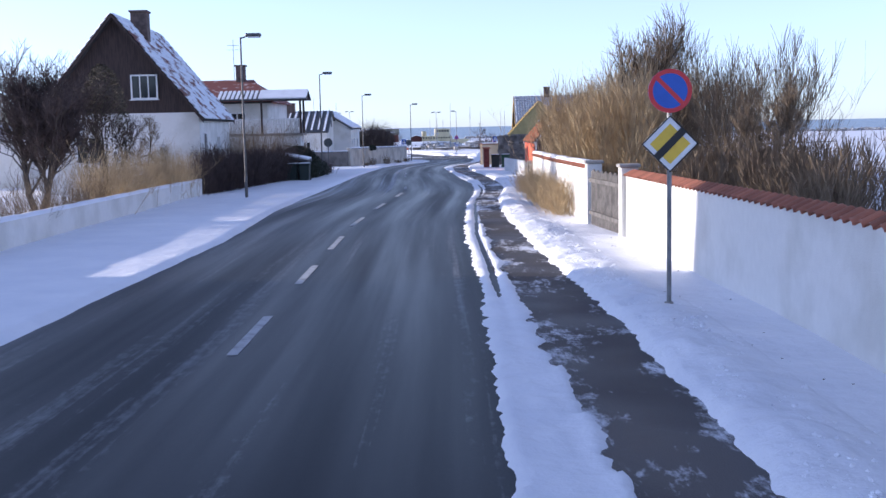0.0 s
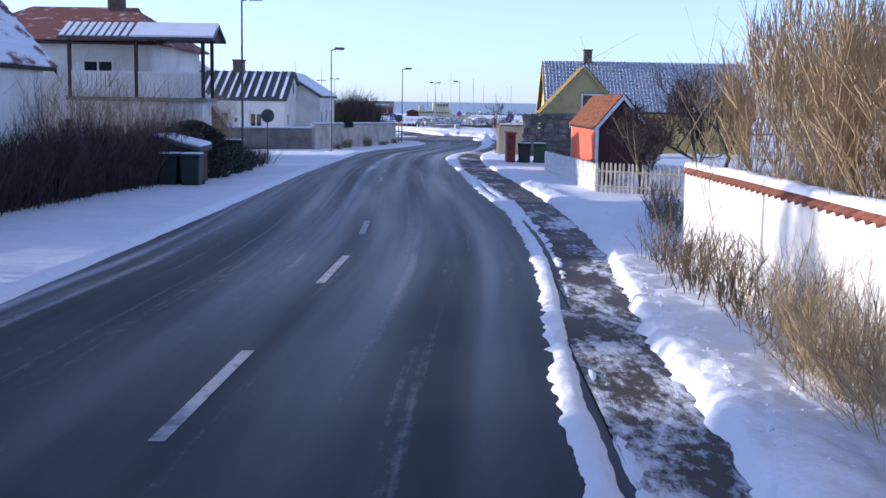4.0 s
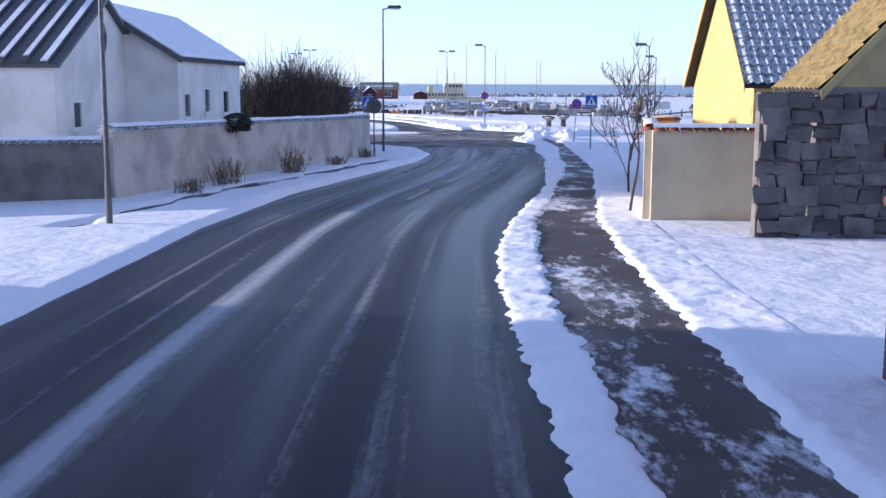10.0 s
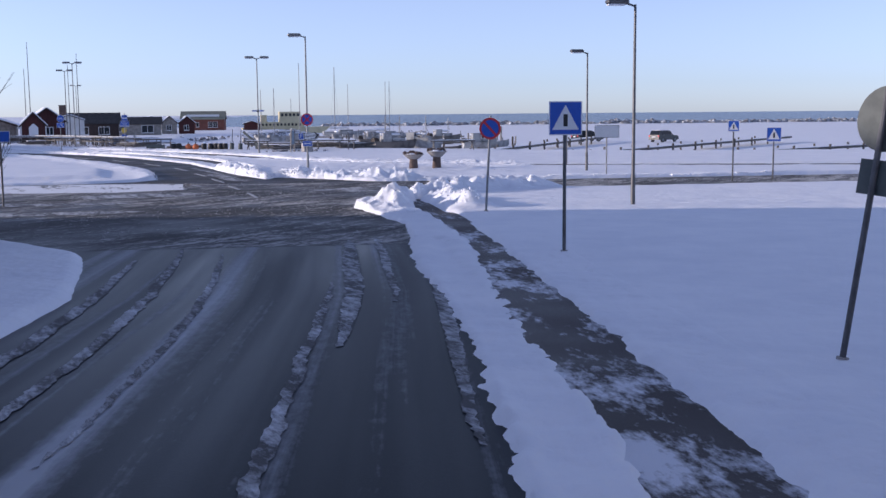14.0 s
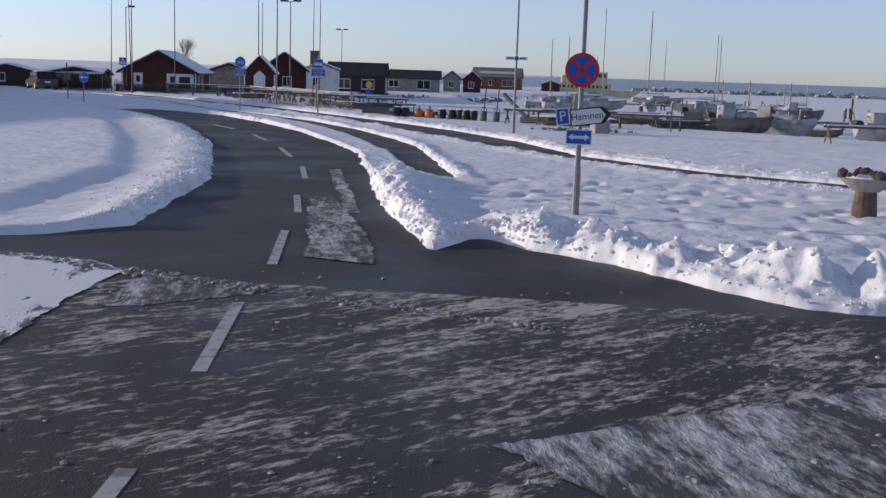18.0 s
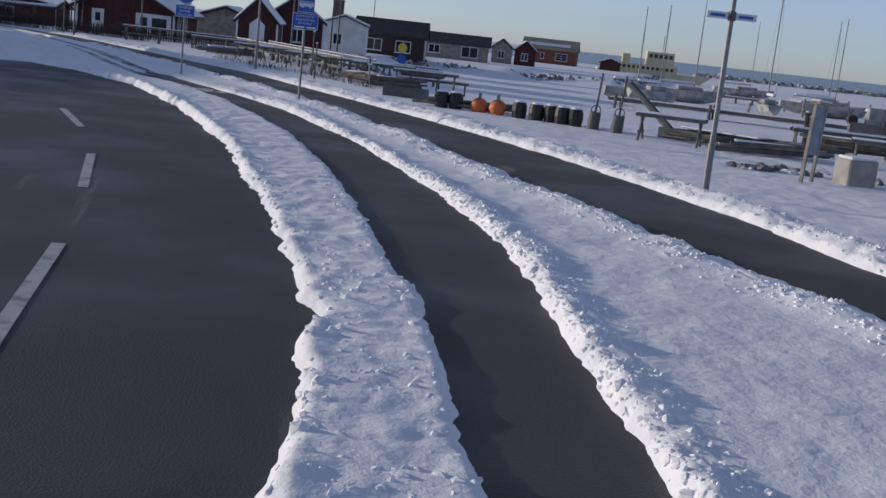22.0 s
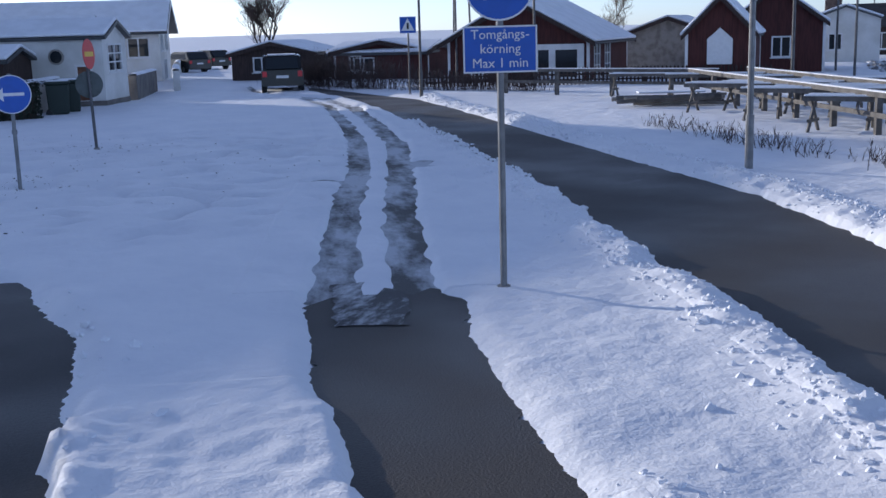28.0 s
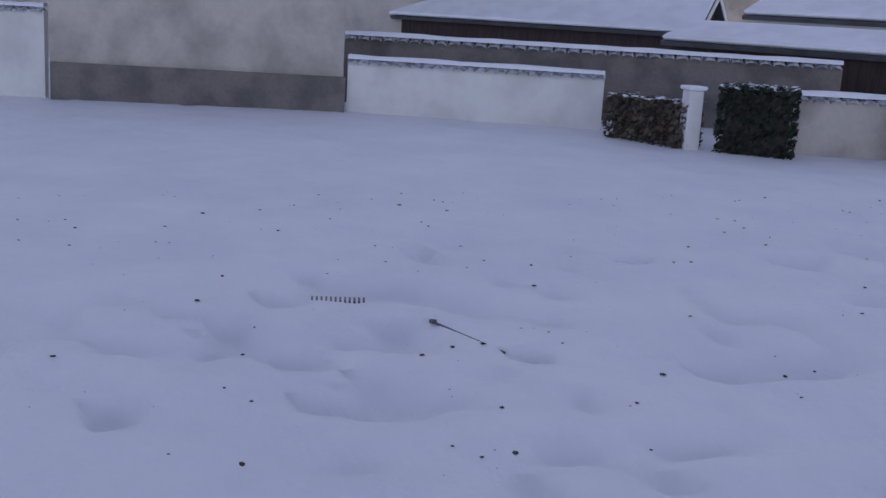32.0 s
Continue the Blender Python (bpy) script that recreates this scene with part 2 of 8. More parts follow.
# ---- lie of the land ----
GY = [-400, -60, 0, 45, 70, 87, 104, 125, 150, 165, 235, 300, 400, 6000]
GZ = [-0.6, -0.9, -1.4, -1.78, -2.1, -2.34, -2.65, -2.98, -3.25, -3.42, -3.45, -3.9, -4.3, -4.3]


def lerp(x, xs, ys):
    return np.interp(x, xs, ys)


def smooth01(v):
    v = np.clip(v, 0, 1)
    return v * v * (3 - 2 * v)


def base_height(x, y):
    """The even ground, before snow lies on it."""
    x, y = np.asarray(x, float), np.asarray(y, float)
    z = lerp(y, GY, GZ)
    return z


def G(x, y):
    return float(base_height(x, y))


# The street is drawn on a plan of its own, turned a little against the harbour's; it joins at the junction.
STREET_TURN, STREET_X, STREET_Y, JOIN = 0.0187, 0.04, 3.0, 140.0
STREET = Matrix.Translation((1.5 + STREET_X, 138 + STREET_Y, 0)) @ Matrix.Rotation(-STREET_TURN, 4, 'Z') @ Matrix.Translation((-1.5, -138, 0))


def carry(x, y):
    """Plan to world for the ground: the street's turn fades out at the junction."""
    w = smooth01((146 - np.asarray(y, float)) / 12)
    return x + w * (STREET_X + STREET_TURN * (y - 138)), y + w * STREET_Y


def settled(m, y=None):
    """Plan to world for a thing."""
    return STREET @ m if (m.translation.y if y is None else y) < JOIN else m


LAT = np.random.RandomState(5).rand(256, 256)


def vnoise(x, y, s):
    x, y = np.asarray(x, float) / s + 91.3, np.asarray(y, float) / s + 37.7
    i, j = np.floor(x).astype(int), np.floor(y).astype(int)
    u, v = x - i, y - j
    u, v = u * u * (3 - 2 * u), v * v * (3 - 2 * v)
    p = lambda a, b: LAT[a % 256, b % 256]
    return (p(i, j) * (1 - u) + p(i + 1, j) * u) * (1 - v) + (p(i, j + 1) * (1 - u) + p(i + 1, j + 1) * u) * v


ROAD_L = [(-5.4, -30), (-5.5, 0), (-5.6, 27), (-6.2, 38), (-6.5, 60), (-6.8, 75), (-6.8, 90), (-6.9, 102), (-6.4, 110), (-5.1, 118), (-3.8, 126), (-3.4, 132), (-4.4, 138.5), (-7.0, 144), (-12, 148), (-26, 152), (-40, 156)]
ROAD_LB = [(-40, 167.2), (-14, 167.7), (-9, 168.3), (-7.2, 169.3), (-6.4, 170.7), (-7.8, 178), (-11.4, 188.2), (-16, 198), (-21.4, 206), (-24.2, 208.9), (-25.8, 211.2), (-24.1, 212.9), (-22, 211.8), (-18.5, 208.8), (-15, 203.9), (-11.3, 197.6), (-8.3, 191.2), (-6.65, 187.3), (-3.5, 175), (-1.9, 170.1), (-1.6, 169.5), (-1.05, 171.1), (-0.3, 170.3), (0.75, 169.6), (1.8, 168.3), (3.1, 167.0), (10.5, 166.4), (60, 167.5)]
ROAD_R = [(60, 161), (25, 160.5), (8.5, 159.4), (4.2, 156.9), (1.9, 154.4), (1.3, 152), (1.7, 149.6), (2.2, 146), (1.9, 140), (1.7, 135), (1.75, 129), (1.3, 122), (0.7, 113), (-0.6, 104), (-1.0, 100), (-1.2, 95), (-0.9, 87), (-0.4, 79), (0.15, 67), (0.78, 58), (0.85, 52), (0.8, 48), (0.42, 40), (0.3, 28), (0.55, 15), (0.55, -30)]
ROAD = ROAD_L + ROAD_LB + ROAD_R
WALK_L = [(1.5, -30), (1.4, 7), (1.2, 13), (0.95, 22), (0.75, 33), (0.88, 42), (1.3, 49), (1.35, 54), (1.25, 60), (0.6, 70), (-0.1, 78), (-0.3, 84), (-0.5, 95), (-0.2, 103), (0.5, 108), (1.15, 114), (1.65, 118), (2.25, 124), (2.5, 131), (3.05, 138), (3.35, 146), (3.2, 149.6), (3.05, 152.6), (3.95, 155.6)]
WALK_R = [(4.2, 156.0), (3.55, 154.6), (3.68, 150.5), (3.85, 148), (3.6, 138), (3.3, 128), (3.0, 121), (2.5, 116.5), (1.7, 108), (1.15, 103.5), (0.85, 95), (0.95, 84), (1.3, 78), (1.75, 70), (2.2, 60), (2.25, 54), (2.15, 49), (1.65, 42), (1.55, 33), (1.9, 22), (2.25, 15), (2.4, 7), (2.5, -30)]
WALK = WALK_L + WALK_R
PATH_A = [(-3.75, 181.8), (-4.6, 184.6), (-5.5, 187.8), (-6.75, 191.05), (-8.1, 194.6), (-10.7, 200.35), (-14.2, 206.1), (-16.3, 209.0), (-19.2, 212.1), (-20.4, 213.5), (-19.85, 214.1), (-19.3, 213.2), (-17.35, 211.05), (-15.5, 209.1), (-13.3, 206.4), (-9.5, 200), (-7.0, 194.7), (-5.6, 191.2), (-4.5, 186.9), (-2.8, 180.5)]
PATH_B = [(60, 171.5), (30, 173.5), (12, 178.3), (3.1, 183.6), (-0.3, 187.8), (-4.6, 195.3), (-8.4, 202), (-13.4, 209.8), (-16.8, 214.4), (-23, 221.8), (-30.2, 229.6), (-37.4, 237), (-45, 243.4), (-46.5, 245.2), (-36.4, 238.4), (-25.8, 227.7), (-19.3, 221.2), (-15, 215.6), (-10, 209), (-6, 203), (-2.5, 196.6), (-0.1, 190.3), (3.5, 185.9), (12, 180.6), (30, 175.8), (60, 173.9)]
WALK_W = [(-40, 122), (-9.2, 101), (-8.6, 108), (-7.6, 113), (-6.3, 119), (-5.2, 124), (-4.9, 126.5), (-5.3, 126.8), (-6.7, 120), (-8.0, 113.5), (-9.0, 108.5), (-9.6, 101)][1:]


def polygon_distance(x, y, poly):
    """Signed distance to a polygon's edge, below zero inside it."""
    d = np.full(x.shape, 1e9)
    inside = np.zeros(x.shape, bool)
    k = len(poly)
    for i in range(k):
        ax, ay = poly[i]
        bx, by = poly[(i + 1) % k]
        ex, ey = bx - ax, by - ay
        s = np.clip(((x - ax) * ex + (y - ay) * ey) / (ex * ex + ey * ey + 1e-12), 0, 1)
        d = np.minimum(d, np.hypot(x - ax - s * ex, y - ay - s * ey))
        cross = ((ay > y) != (by > y)) & (x < (bx - ax) * (y - ay) / ((by - ay) if by != ay else 1e-12) + ax)
        inside ^= cross
    return np.where(inside, -d, d)


def line_distance(x, y, pts):
    d = np.full(x.shape, 1e9)
    for (ax, ay), (bx, by) in zip(pts, pts[1:]):
        ex, ey = bx - ax, by - ay
        s = np.clip(((x - ax) * ex + (y - ay) * ey) / (ex * ex + ey * ey + 1e-12), 0, 1)
        d = np.minimum(d, np.hypot(x - ax - s * ex, y - ay - s * ey))
    return d


# ploughed banks: line, height, half width, lumpiness
BANKS = [
    ([(-3.0, 170.6), (-4.5, 175.2), (-7.6, 187), (-9.3, 191), (-12.2, 197.5), (-15.8, 203.8), (-19.2, 208.6), (-22.8, 211.7)], 0.34, 0.7, 0.8),
    ([(-1.95, 170.6), (-2.5, 173.5), (-4.0, 179.5)], 0.26, 0.6, 0.9),
    ([(-0.75, 171.5), (0.2, 170.9), (1.2, 170.1), (2.3, 169.1), (3.6, 168.1), (4.3, 167.8)], 0.34, 0.55, 1.0),
    ([(4.6, 167.5), (7, 167.2), (20, 167), (40, 168)], 0.07, 0.5, 0.7),
    ([(2.45, 150.9), (2.4, 152), (2.75, 154.0), (3.7, 156.0)], 0.36, 0.5, 0.9),
    ([(2.75, 147.5), (2.6, 149), (2.45, 150.9)], 0.08, 0.4, 0.9),
    ([(1.75, 150.6), (1.55, 152.2), (1.9, 153.6)], 0.1, 0.3, 1.0),
    ([(4.5, 156.3), (6.2, 158.1), (8.5, 158.8)], 0.36, 0.6, 1.0),
    ([(4.4, 155.0), (4.5, 152.2), (4.75, 150.2)], 0.32, 0.4, 0.9),
    ([(1.05, -5), (0.98, 10), (0.75, 22), (0.5, 36), (1.05, 49), (0.95, 60), (0.35, 68), (-0.15, 79), (-0.5, 87), (-0.75, 95), (-0.6, 102), (0.8, 111), (1.65, 120), (2.1, 129)], 0.012, 0.4, 0.3),
    ([(2.9, -5), (2.75, 15), (2.3, 26), (2.0, 34), (1.9, 44), (2.6, 52), (2.6, 60), (2.2, 70)], 0.08, 0.45, 0.55),
    ([(-2.4, 180.4), (-4.1, 186.4), (-5.2, 191.0), (-6.6, 194.7), (-9.2, 199.8), (-12.7, 206.4), (-16.5, 211.2)], 0.07, 0.26, 0.9),
    ([(12, 177.8), (3.0, 183.0), (-0.7, 187.2), (-5.0, 195.0), (-8.9, 202), (-13.8, 209.7), (-17.3, 214.5), (-23.4, 221.8), (-30.6, 229.8)], 0.08, 0.32, 1.0),
    ([(12, 181.3), (3.8, 186.6), (0.3, 190.8), (-2.1, 196.9), (-5.6, 203.4), (-9.6, 209.4), (-14.6, 216), (-18.9, 221.6), (-25.4, 228.1), (-36, 238.9)], 0.1, 0.35, 1.0),
    ([(-4.7, 158.6), (-5.0, 163), (-6.6, 170.4), (-8.5, 177.8), (-12, 187.6), (-16.8, 197.2), (-22, 205), (-28.6, 209.2)], 0.12, 0.6, 0.5),
    ([(-6.0, 101), (-6.9, 108), (-5.7, 117.5), (-4.4, 125)], 0.06, 0.5, 0.4),
]
# wheel ruts worn into the snow: line, half width
RUTS = [
    ([(-19.9, 213.9), (-20.9, 215.3), (-22.9, 218.0), (-25.2, 221.3), (-28.0, 225.3), (-31.2, 229.0), (-36.0, 234.4), (-40.5, 238.6)], 0.27),
    ([(-20.7, 213.7), (-21.8, 215.3), (-23.8, 218.0), (-26.3, 221.7), (-29.3, 225.6), (-32.9, 229.8), (-37.0, 234.4), (-41.5, 238.4)], 0.25),
    ([(-41, 238.5), (-46.5, 241.5), (-52, 247)], 0.25),
]
TRACK_MIDDLE = [((a + c) / 2, (b + d) / 2) for (a, b), (c, d) in zip(RUTS[0][0], RUTS[1][0])]
# thin packed snow left on the asphalt: outline, thickness
PATCHES = [
    ([(-5.05, 175.85), (-4.68, 176.1), (-2.92, 171.28), (-2.44, 169.57), (-2.23, 168.41), (-3.08, 168.65), (-3.3, 168.7), (-3.4, 169.67), (-4.13, 172.22)], 0.02),
    ([(-6.13, 181.85), (-5.85, 181.84), (-3.5, 173.6), (-3.75, 173.4)], 0.012),
    ([(-17.07, 210.01), (-16.89, 210.42), (-16.26, 210.46), (-15.72, 209.68), (-15.88, 209.24), (-16.29, 209.12)], 0.018),
    ([(-9.5, 150.5), (-5.0, 151.5), (-4.5, 152.3), (-9, 152.2)], 0.012),
    ([(-12, 155), (-6.0, 155.2), (-5.4, 156.0), (-12, 156.6)], 0.014),
    ([(-16, 162.6), (-16, 167.3), (-8.5, 167.75), (-6.9, 167.6), (-5.6, 167.5), (-5.0, 166.9), (-4.9, 165.3), (-4.5, 163.2), (-7, 161.9)], 0.03),
    ([(-4.7, 167.1), (-3.3, 166.7), (-3.0, 166.2), (-4.0, 165.2), (-4.5, 165.0)], 0.012),
    ([(-21.1, 214.25), (-20.14, 213.1), (-19.62, 213.4), (-20.3, 214.31), (-20.88, 214.49)], 0.02),
    ([(0.07, 161.5), (1.4, 160), (3, 160.4), (5.5, 161.2), (9, 161.6), (9, 164.6), (6.3, 164.25), (3.4, 164), (1.7, 162.7)], 0.012),
    ([(-7.5, 158.2), (-4.4, 158.9), (-3.4, 160.4), (-4.6, 161.2), (-8, 160)], 0.02),
]
# a raised, snow-covered traffic island
ISLAND = [(-8.4, 170.2), (-9.6, 178), (-13.4, 187), (-18, 196), (-23, 203), (-28, 206.5), (-36, 208), (-36, 169.2), (-22, 169.4)]
# the frozen harbour basin, lower than the quay
BASIN = [(-13.5, 224), (-6, 221), (2, 217), (12, 208), (26, 199), (60, 190), (400, 185), (400, 455), (30, 455), (4, 420), (-2, 380), (-4, 340), (-7, 311), (-30, 288), (-27, 270), (-21, 250), (-18.5, 236)]


def snow_height(x, y, fine=0.0):
    """The snow's surface; fine adds ragged edges and crumbs where the mesh is dense enough to show them."""
    x, y = np.asarray(x, float), np.asarray(y, float)
    z = base_height(x, y)
    n1, n2, n3 = vnoise(x, y, 6.0), vnoise(x, y, 1.1), vnoise(x, y, 0.38)
    rag = np.where(y < 146, 0.03, 0.06)
    edge = np.minimum(polygon_distance(x, y, ROAD) - 0.03 * smooth01((y - 167) / 2) * smooth01((178 - y) / 4) + rag * (n2 - 0.5) + np.where(y < 146, 0.02, 0.05) * (n3 - 0.5), polygon_distance(x, y, WALK) + 0.04 * (n2 - 0.5) + 0.04 * (n3 - 0.5))
    edge = np.minimum(edge, polygon_distance(x, y, PATH_A) - 0.09 + 0.06 * (n2 - 0.5))
    edge = np.minimum(edge, polygon_distance(x, y, PATH_B) + 0.06 * (n2 - 0.5))
    edge = np.minimum(edge, polygon_distance(x, y, WALK_W) + 0.5 * (n2 - 0.4))
    if fine:
        n4, n5 = vnoise(x, y, 0.17), vnoise(x, y * 0.6, 0.075)
        edge = edge + fine * np.where(y < 140, 1.0, 0.65) * (0.02 + 0.03 * (n2 - 0.5) + 0.05 * (n3 - 0.5) + 0.07 * (n4 - 0.5) + 0.05 * (n5 - 0.5))
    cover = 0.1 + 0.07 * (n1 - 0.5) + 0.02 * (n2 - 0.5) - 0.2 * np.clip(n3 - 0.58, 0, 0.3) * smooth01((y - 168) / 4) * (0.35 + smooth01((8 - np.hypot((x - 3) * 0.7, y - 176)) / 4))
    cover = cover - 0.4 * np.clip(n3 + 0.4 * (n2 - 0.5) - 0.58, 0, 0.3) * smooth01((9 - np.hypot(x + 31, y - 219)) / 3.5)
    beside = np.maximum(polygon_distance(x, y, ROAD), polygon_distance(x, y, WALK))
    cover = cover * (1 - 0.62 * smooth01((0.85 - beside) / 0.3) * (y < 140))
    if fine:
        cover = cover + fine * (0.03 * (n3 - 0.5) + 0.022 * (n4 - 0.5) + 0.012 * (n5 - 0.5))
        kerb = np.abs(x - np.interp(y, KERB_Y, KERB_X) - 0.3 - 0.1 * (vnoise(x * 0, y, 5.0) - 0.5))
        cover = cover - 0.1 * np.exp(-(kerb / 0.06) ** 2) * smooth01((vnoise(y, x * 0, 9.0) - 0.35) / 0.2) * smooth01((y - 9) / 3) * smooth01((75 - y) / 8)
    chunk = 0.55 * (n4 - 0.5) + 0.25 * (n5 - 0.5) if fine > 0.9 else 0.0
    for pts, h, w, lump in BANKS:
        d = line_distance(x, y, pts)
        q = np.exp(-(d / w) ** 2)
        cover = cover + h * q * (1 + lump * (0.8 * (n2 - 0.5) + 1.1 * (n3 - 0.5) + chunk))
    cover = cover + 0.15 * smooth01(-polygon_distance(x, y, ISLAND) / 0.9)
    for pts, half in RUTS:
        d = line_distance(x, y, pts) + 0.1 * (n3 - 0.5) + 0.09 * (n2 - 0.5)
        k = smooth01((1.2 - d / half) / 0.8) * (0.85 + 0.3 * n2)
        cover = cover * (1 - k) - 0.07 * k
    d = line_distance(x, y, TRACK_MIDDLE)
    k = smooth01((1.2 - d / 0.5) / 0.6)
    cover = cover * (1 - 0.9 * k) + k * (0.025 * np.exp(-(d / 0.2) ** 2) - 0.006 + 0.014 * (n3 - 0.5))
    s = smooth01((edge + np.where(y < 140, 0.06, -0.03)) / (0.17 if fine > 0.9 else 0.34)) if fine else smooth01((edge + 0.1) / np.where(y < 146, 0.3, np.where((y > 166) & (y < 172) & (x > -2.4), 0.26, 0.45)))
    out = z - 0.05 + s * (0.05 + cover)
    basin = polygon_distance(x, y, BASIN)
    out = out - 1.0 * smooth01((1.3 - basin) / 2.8)
    return out


KERB_Y = [q for _, q in ROAD_R[::-1] if q < 145]
KERB_X = [q for q, r in ROAD_R[::-1] if r < 145]
VERGE_X = [q for q, r in WALK_R[::-1] if r < 145]
VERGE_Y = [r for _, r in WALK_R[::-1] if r < 145]


def S(x, y):
    return float(snow_height(np.array([x]), np.array([y]))[0])


# ---- the ground: one sheet of snow to the horizon ----
def grid_lines(fine0, fine1, step, far0, far1):
    a = list(np.arange(fine0, fine1 + step / 2, step))
    up, s = [fine1], step
    while up[-1] < far1:
        s *= 1.25
        up.append(min(up[-1] + s, far1))
    dn, s = [fine0], step
    while dn[-1] > far0:
        s *= 1.25
        dn.append(max(dn[-1] - s, far0))
    return np.array(dn[:0:-1] + a + up[1:])


def grid_mesh(name, X, Y, Z, mat):
    ny, nx = X.shape
    co = np.stack([X, Y, Z], -1).reshape(-1, 3)
    idx = np.arange(nx * ny).reshape(ny, nx)
    quads = np.stack([idx[:-1, :-1], idx[:-1, 1:], idx[1:, 1:], idx[1:, :-1]], -1).reshape(-1, 4)
    me = bpy.data.meshes.new(name)
    me.vertices.add(len(co))
    me.vertices.foreach_set("co", co.ravel())
    me.loops.add(quads.size)
    me.loops.foreach_set("vertex_index", quads.ravel())
    me.polygons.add(len(quads))
    me.polygons.foreach_set("loop_start", np.arange(0, quads.size, 4))
    me.polygons.foreach_set("use_smooth", np.ones(len(quads), bool))
    me.update(calc_edges=True)
    me.materials.append(mat)
    return new(name, me)


# denser strips of snow along the ploughed edges past the junction: middle line, half width
STRIPS = [
    (TRACK_MIDDLE[:-1], 1.3),
    ([(-2.2, 172), (-2.9, 174.5), (-4.9, 183.6), (-6.1, 187.6), (-7.5, 191.1), (-9.6, 196.3), (-12.9, 202.1), (-16.3, 207.3), (-20.2, 211.6)], 1.4),
    ([(-2.6, 179.8), (-4.5, 186.9), (-5.6, 191.2), (-7.0, 194.7), (-9.5, 200), (-13.3, 206.4), (-15.5, 209.1), (-17.35, 211.05)], 0.6),
    ([(12, 178.3), (3.1, 183.6), (-0.3, 187.8), (-4.6, 195.3), (-8.4, 202), (-13.4, 209.8), (-16.8, 214.4), (-23, 221.8)], 0.6),
    ([(12, 180.6), (3.5, 185.9), (-0.1, 190.3), (-2.5, 196.6), (-6, 203), (-10, 209), (-15, 215.6), (-19.3, 221.2), (-25.8, 227.7)], 0.6),
    ([(-0.75, 171.2), (0.3, 170.6), (1.2, 169.8), (2.3, 168.6), (3.6, 167.6), (6, 167.0), (10.5, 166.8)], 0.85),
    ([(2.5, 138.6), (2.75, 146), (2.45, 149.8), (2.25, 152), (2.95, 155), (4.4, 157.1), (8.5, 159.6)], 1.25),
]


def strip_rows(pts, step=0.065):
    """Even points along a line with their normals, its corners rounded off."""
    px, py = np.array([p[0] for p in pts], float), np.array([p[1] for p in pts], float)
    d = np.concatenate([[0], np.cumsum(np.hypot(np.diff(px), np.diff(py)))])
    at = np.arange(0, d[-1], step)
    qx, qy = (sum(np.interp(np.clip(at + k, 0, d[-1]), d, p) for k in (-1.2, -0.8, -0.4, 0, 0.4, 0.8, 1.2)) / 7 for p in (px, py))
    tx, ty = np.gradient(qx), np.gradient(qy)
    q = np.hypot(tx, ty)
    return qx, qy, -ty / q, tx / q


def strip_cover(x, y):
    """One where a dense strip lies over the ground."""
    out = np.zeros(x.shape)
    rows = np.where((y[:, 0] > 140) & (y[:, 0] < 240))[0]
    cols = np.where((x[0] > -42) & (x[0] < 15))[0]
    part_x, part_y = x[np.ix_(rows, cols)], y[np.ix_(rows, cols)]
    k = np.zeros(part_x.shape)
    for pts, half in STRIPS:
        qx, qy, _, _ = strip_rows(pts)
        skip = int((half + 0.1) / 0.065)
        middle = list(zip(qx[skip:-skip:12], qy[skip:-skip:12]))
        k = np.maximum(k, smooth01((half - 0.22 - line_distance(part_x, part_y, middle)) / 0.2))
    out[np.ix_(rows, cols)] = k
    return out


gx = grid_lines(-50, 20, 0.25, -4000, 4000)
gx = np.concatenate([gx[gx < -37.1], np.arange(-37, -9.05, 0.125), np.arange(-9, 6.05, 0.1), gx[gx > 6.1]])
gy = grid_lines(-6, 246, 0.2, -3000, 4600)
gy = np.concatenate([gy[gy < 147.9], np.arange(148, 178.05, 0.12), np.arange(178.15, 212.9, 0.14), np.arange(213, 235, 0.125), gy[gy > 235.1]])
X, Y = np.meshgrid(gx, gy)
Z = np.where(Y > 147, snow_height(X, Y, 0.35), snow_height(X, Y))
Z = Z - 0.07 * strip_cover(X, Y)
seaward = smooth01((Y - 462) / 50)
Z = Z - 6.0 * seaward * smooth01((X + 160) / 60)
beside_kerb = np.minimum(X - np.interp(Y, KERB_Y, KERB_X) + 0.45, np.interp(Y, VERGE_Y, VERGE_X) + 0.9 - X)
Z = Z - 0.07 * smooth01(beside_kerb / 0.2) * smooth01((137 - Y) / 1.5) * smooth01((Y + 5) / 1.0)
X, Y = carry(X, Y)
ground = tagged(grid_mesh("ground", X, Y, Z, SNOW), "snow covered ground with ploughed banks and kerbs", "ground", kind="structure")

vy = np.arange(-6, 138, 0.085)
vu = np.arange(0, 1.0001, 1 / 62)
x0, x1 = np.interp(vy, KERB_Y, KERB_X) - 0.7, np.interp(vy, VERGE_Y, VERGE_X) + 1.15
X, Y = x0[:, None] + (x1 - x0)[:, None] * vu[None, :], np.repeat(vy[:, None], len(vu), 1)
inner = smooth01(np.minimum((vu[None, :] * (x1 - x0)[:, None]), (1 - vu[None, :]) * (x1 - x0)[:, None]) / 0.3) * smooth01((137.5 - Y) / 1.5)
Z = snow_height(X, Y, 1.0) * inner + snow_height(X, Y) * (1 - inner) + 0.004 - 0.03 * (1 - smooth01(np.minimum(1 - vu, 1)[None, :] / 0.02) + 0 * X)
tagged(grid_mesh("snow_verge", *carry(X, Y), Z, SNOW), "ragged strip of snow between road, kerb and footpath", "snow", kind="structure")

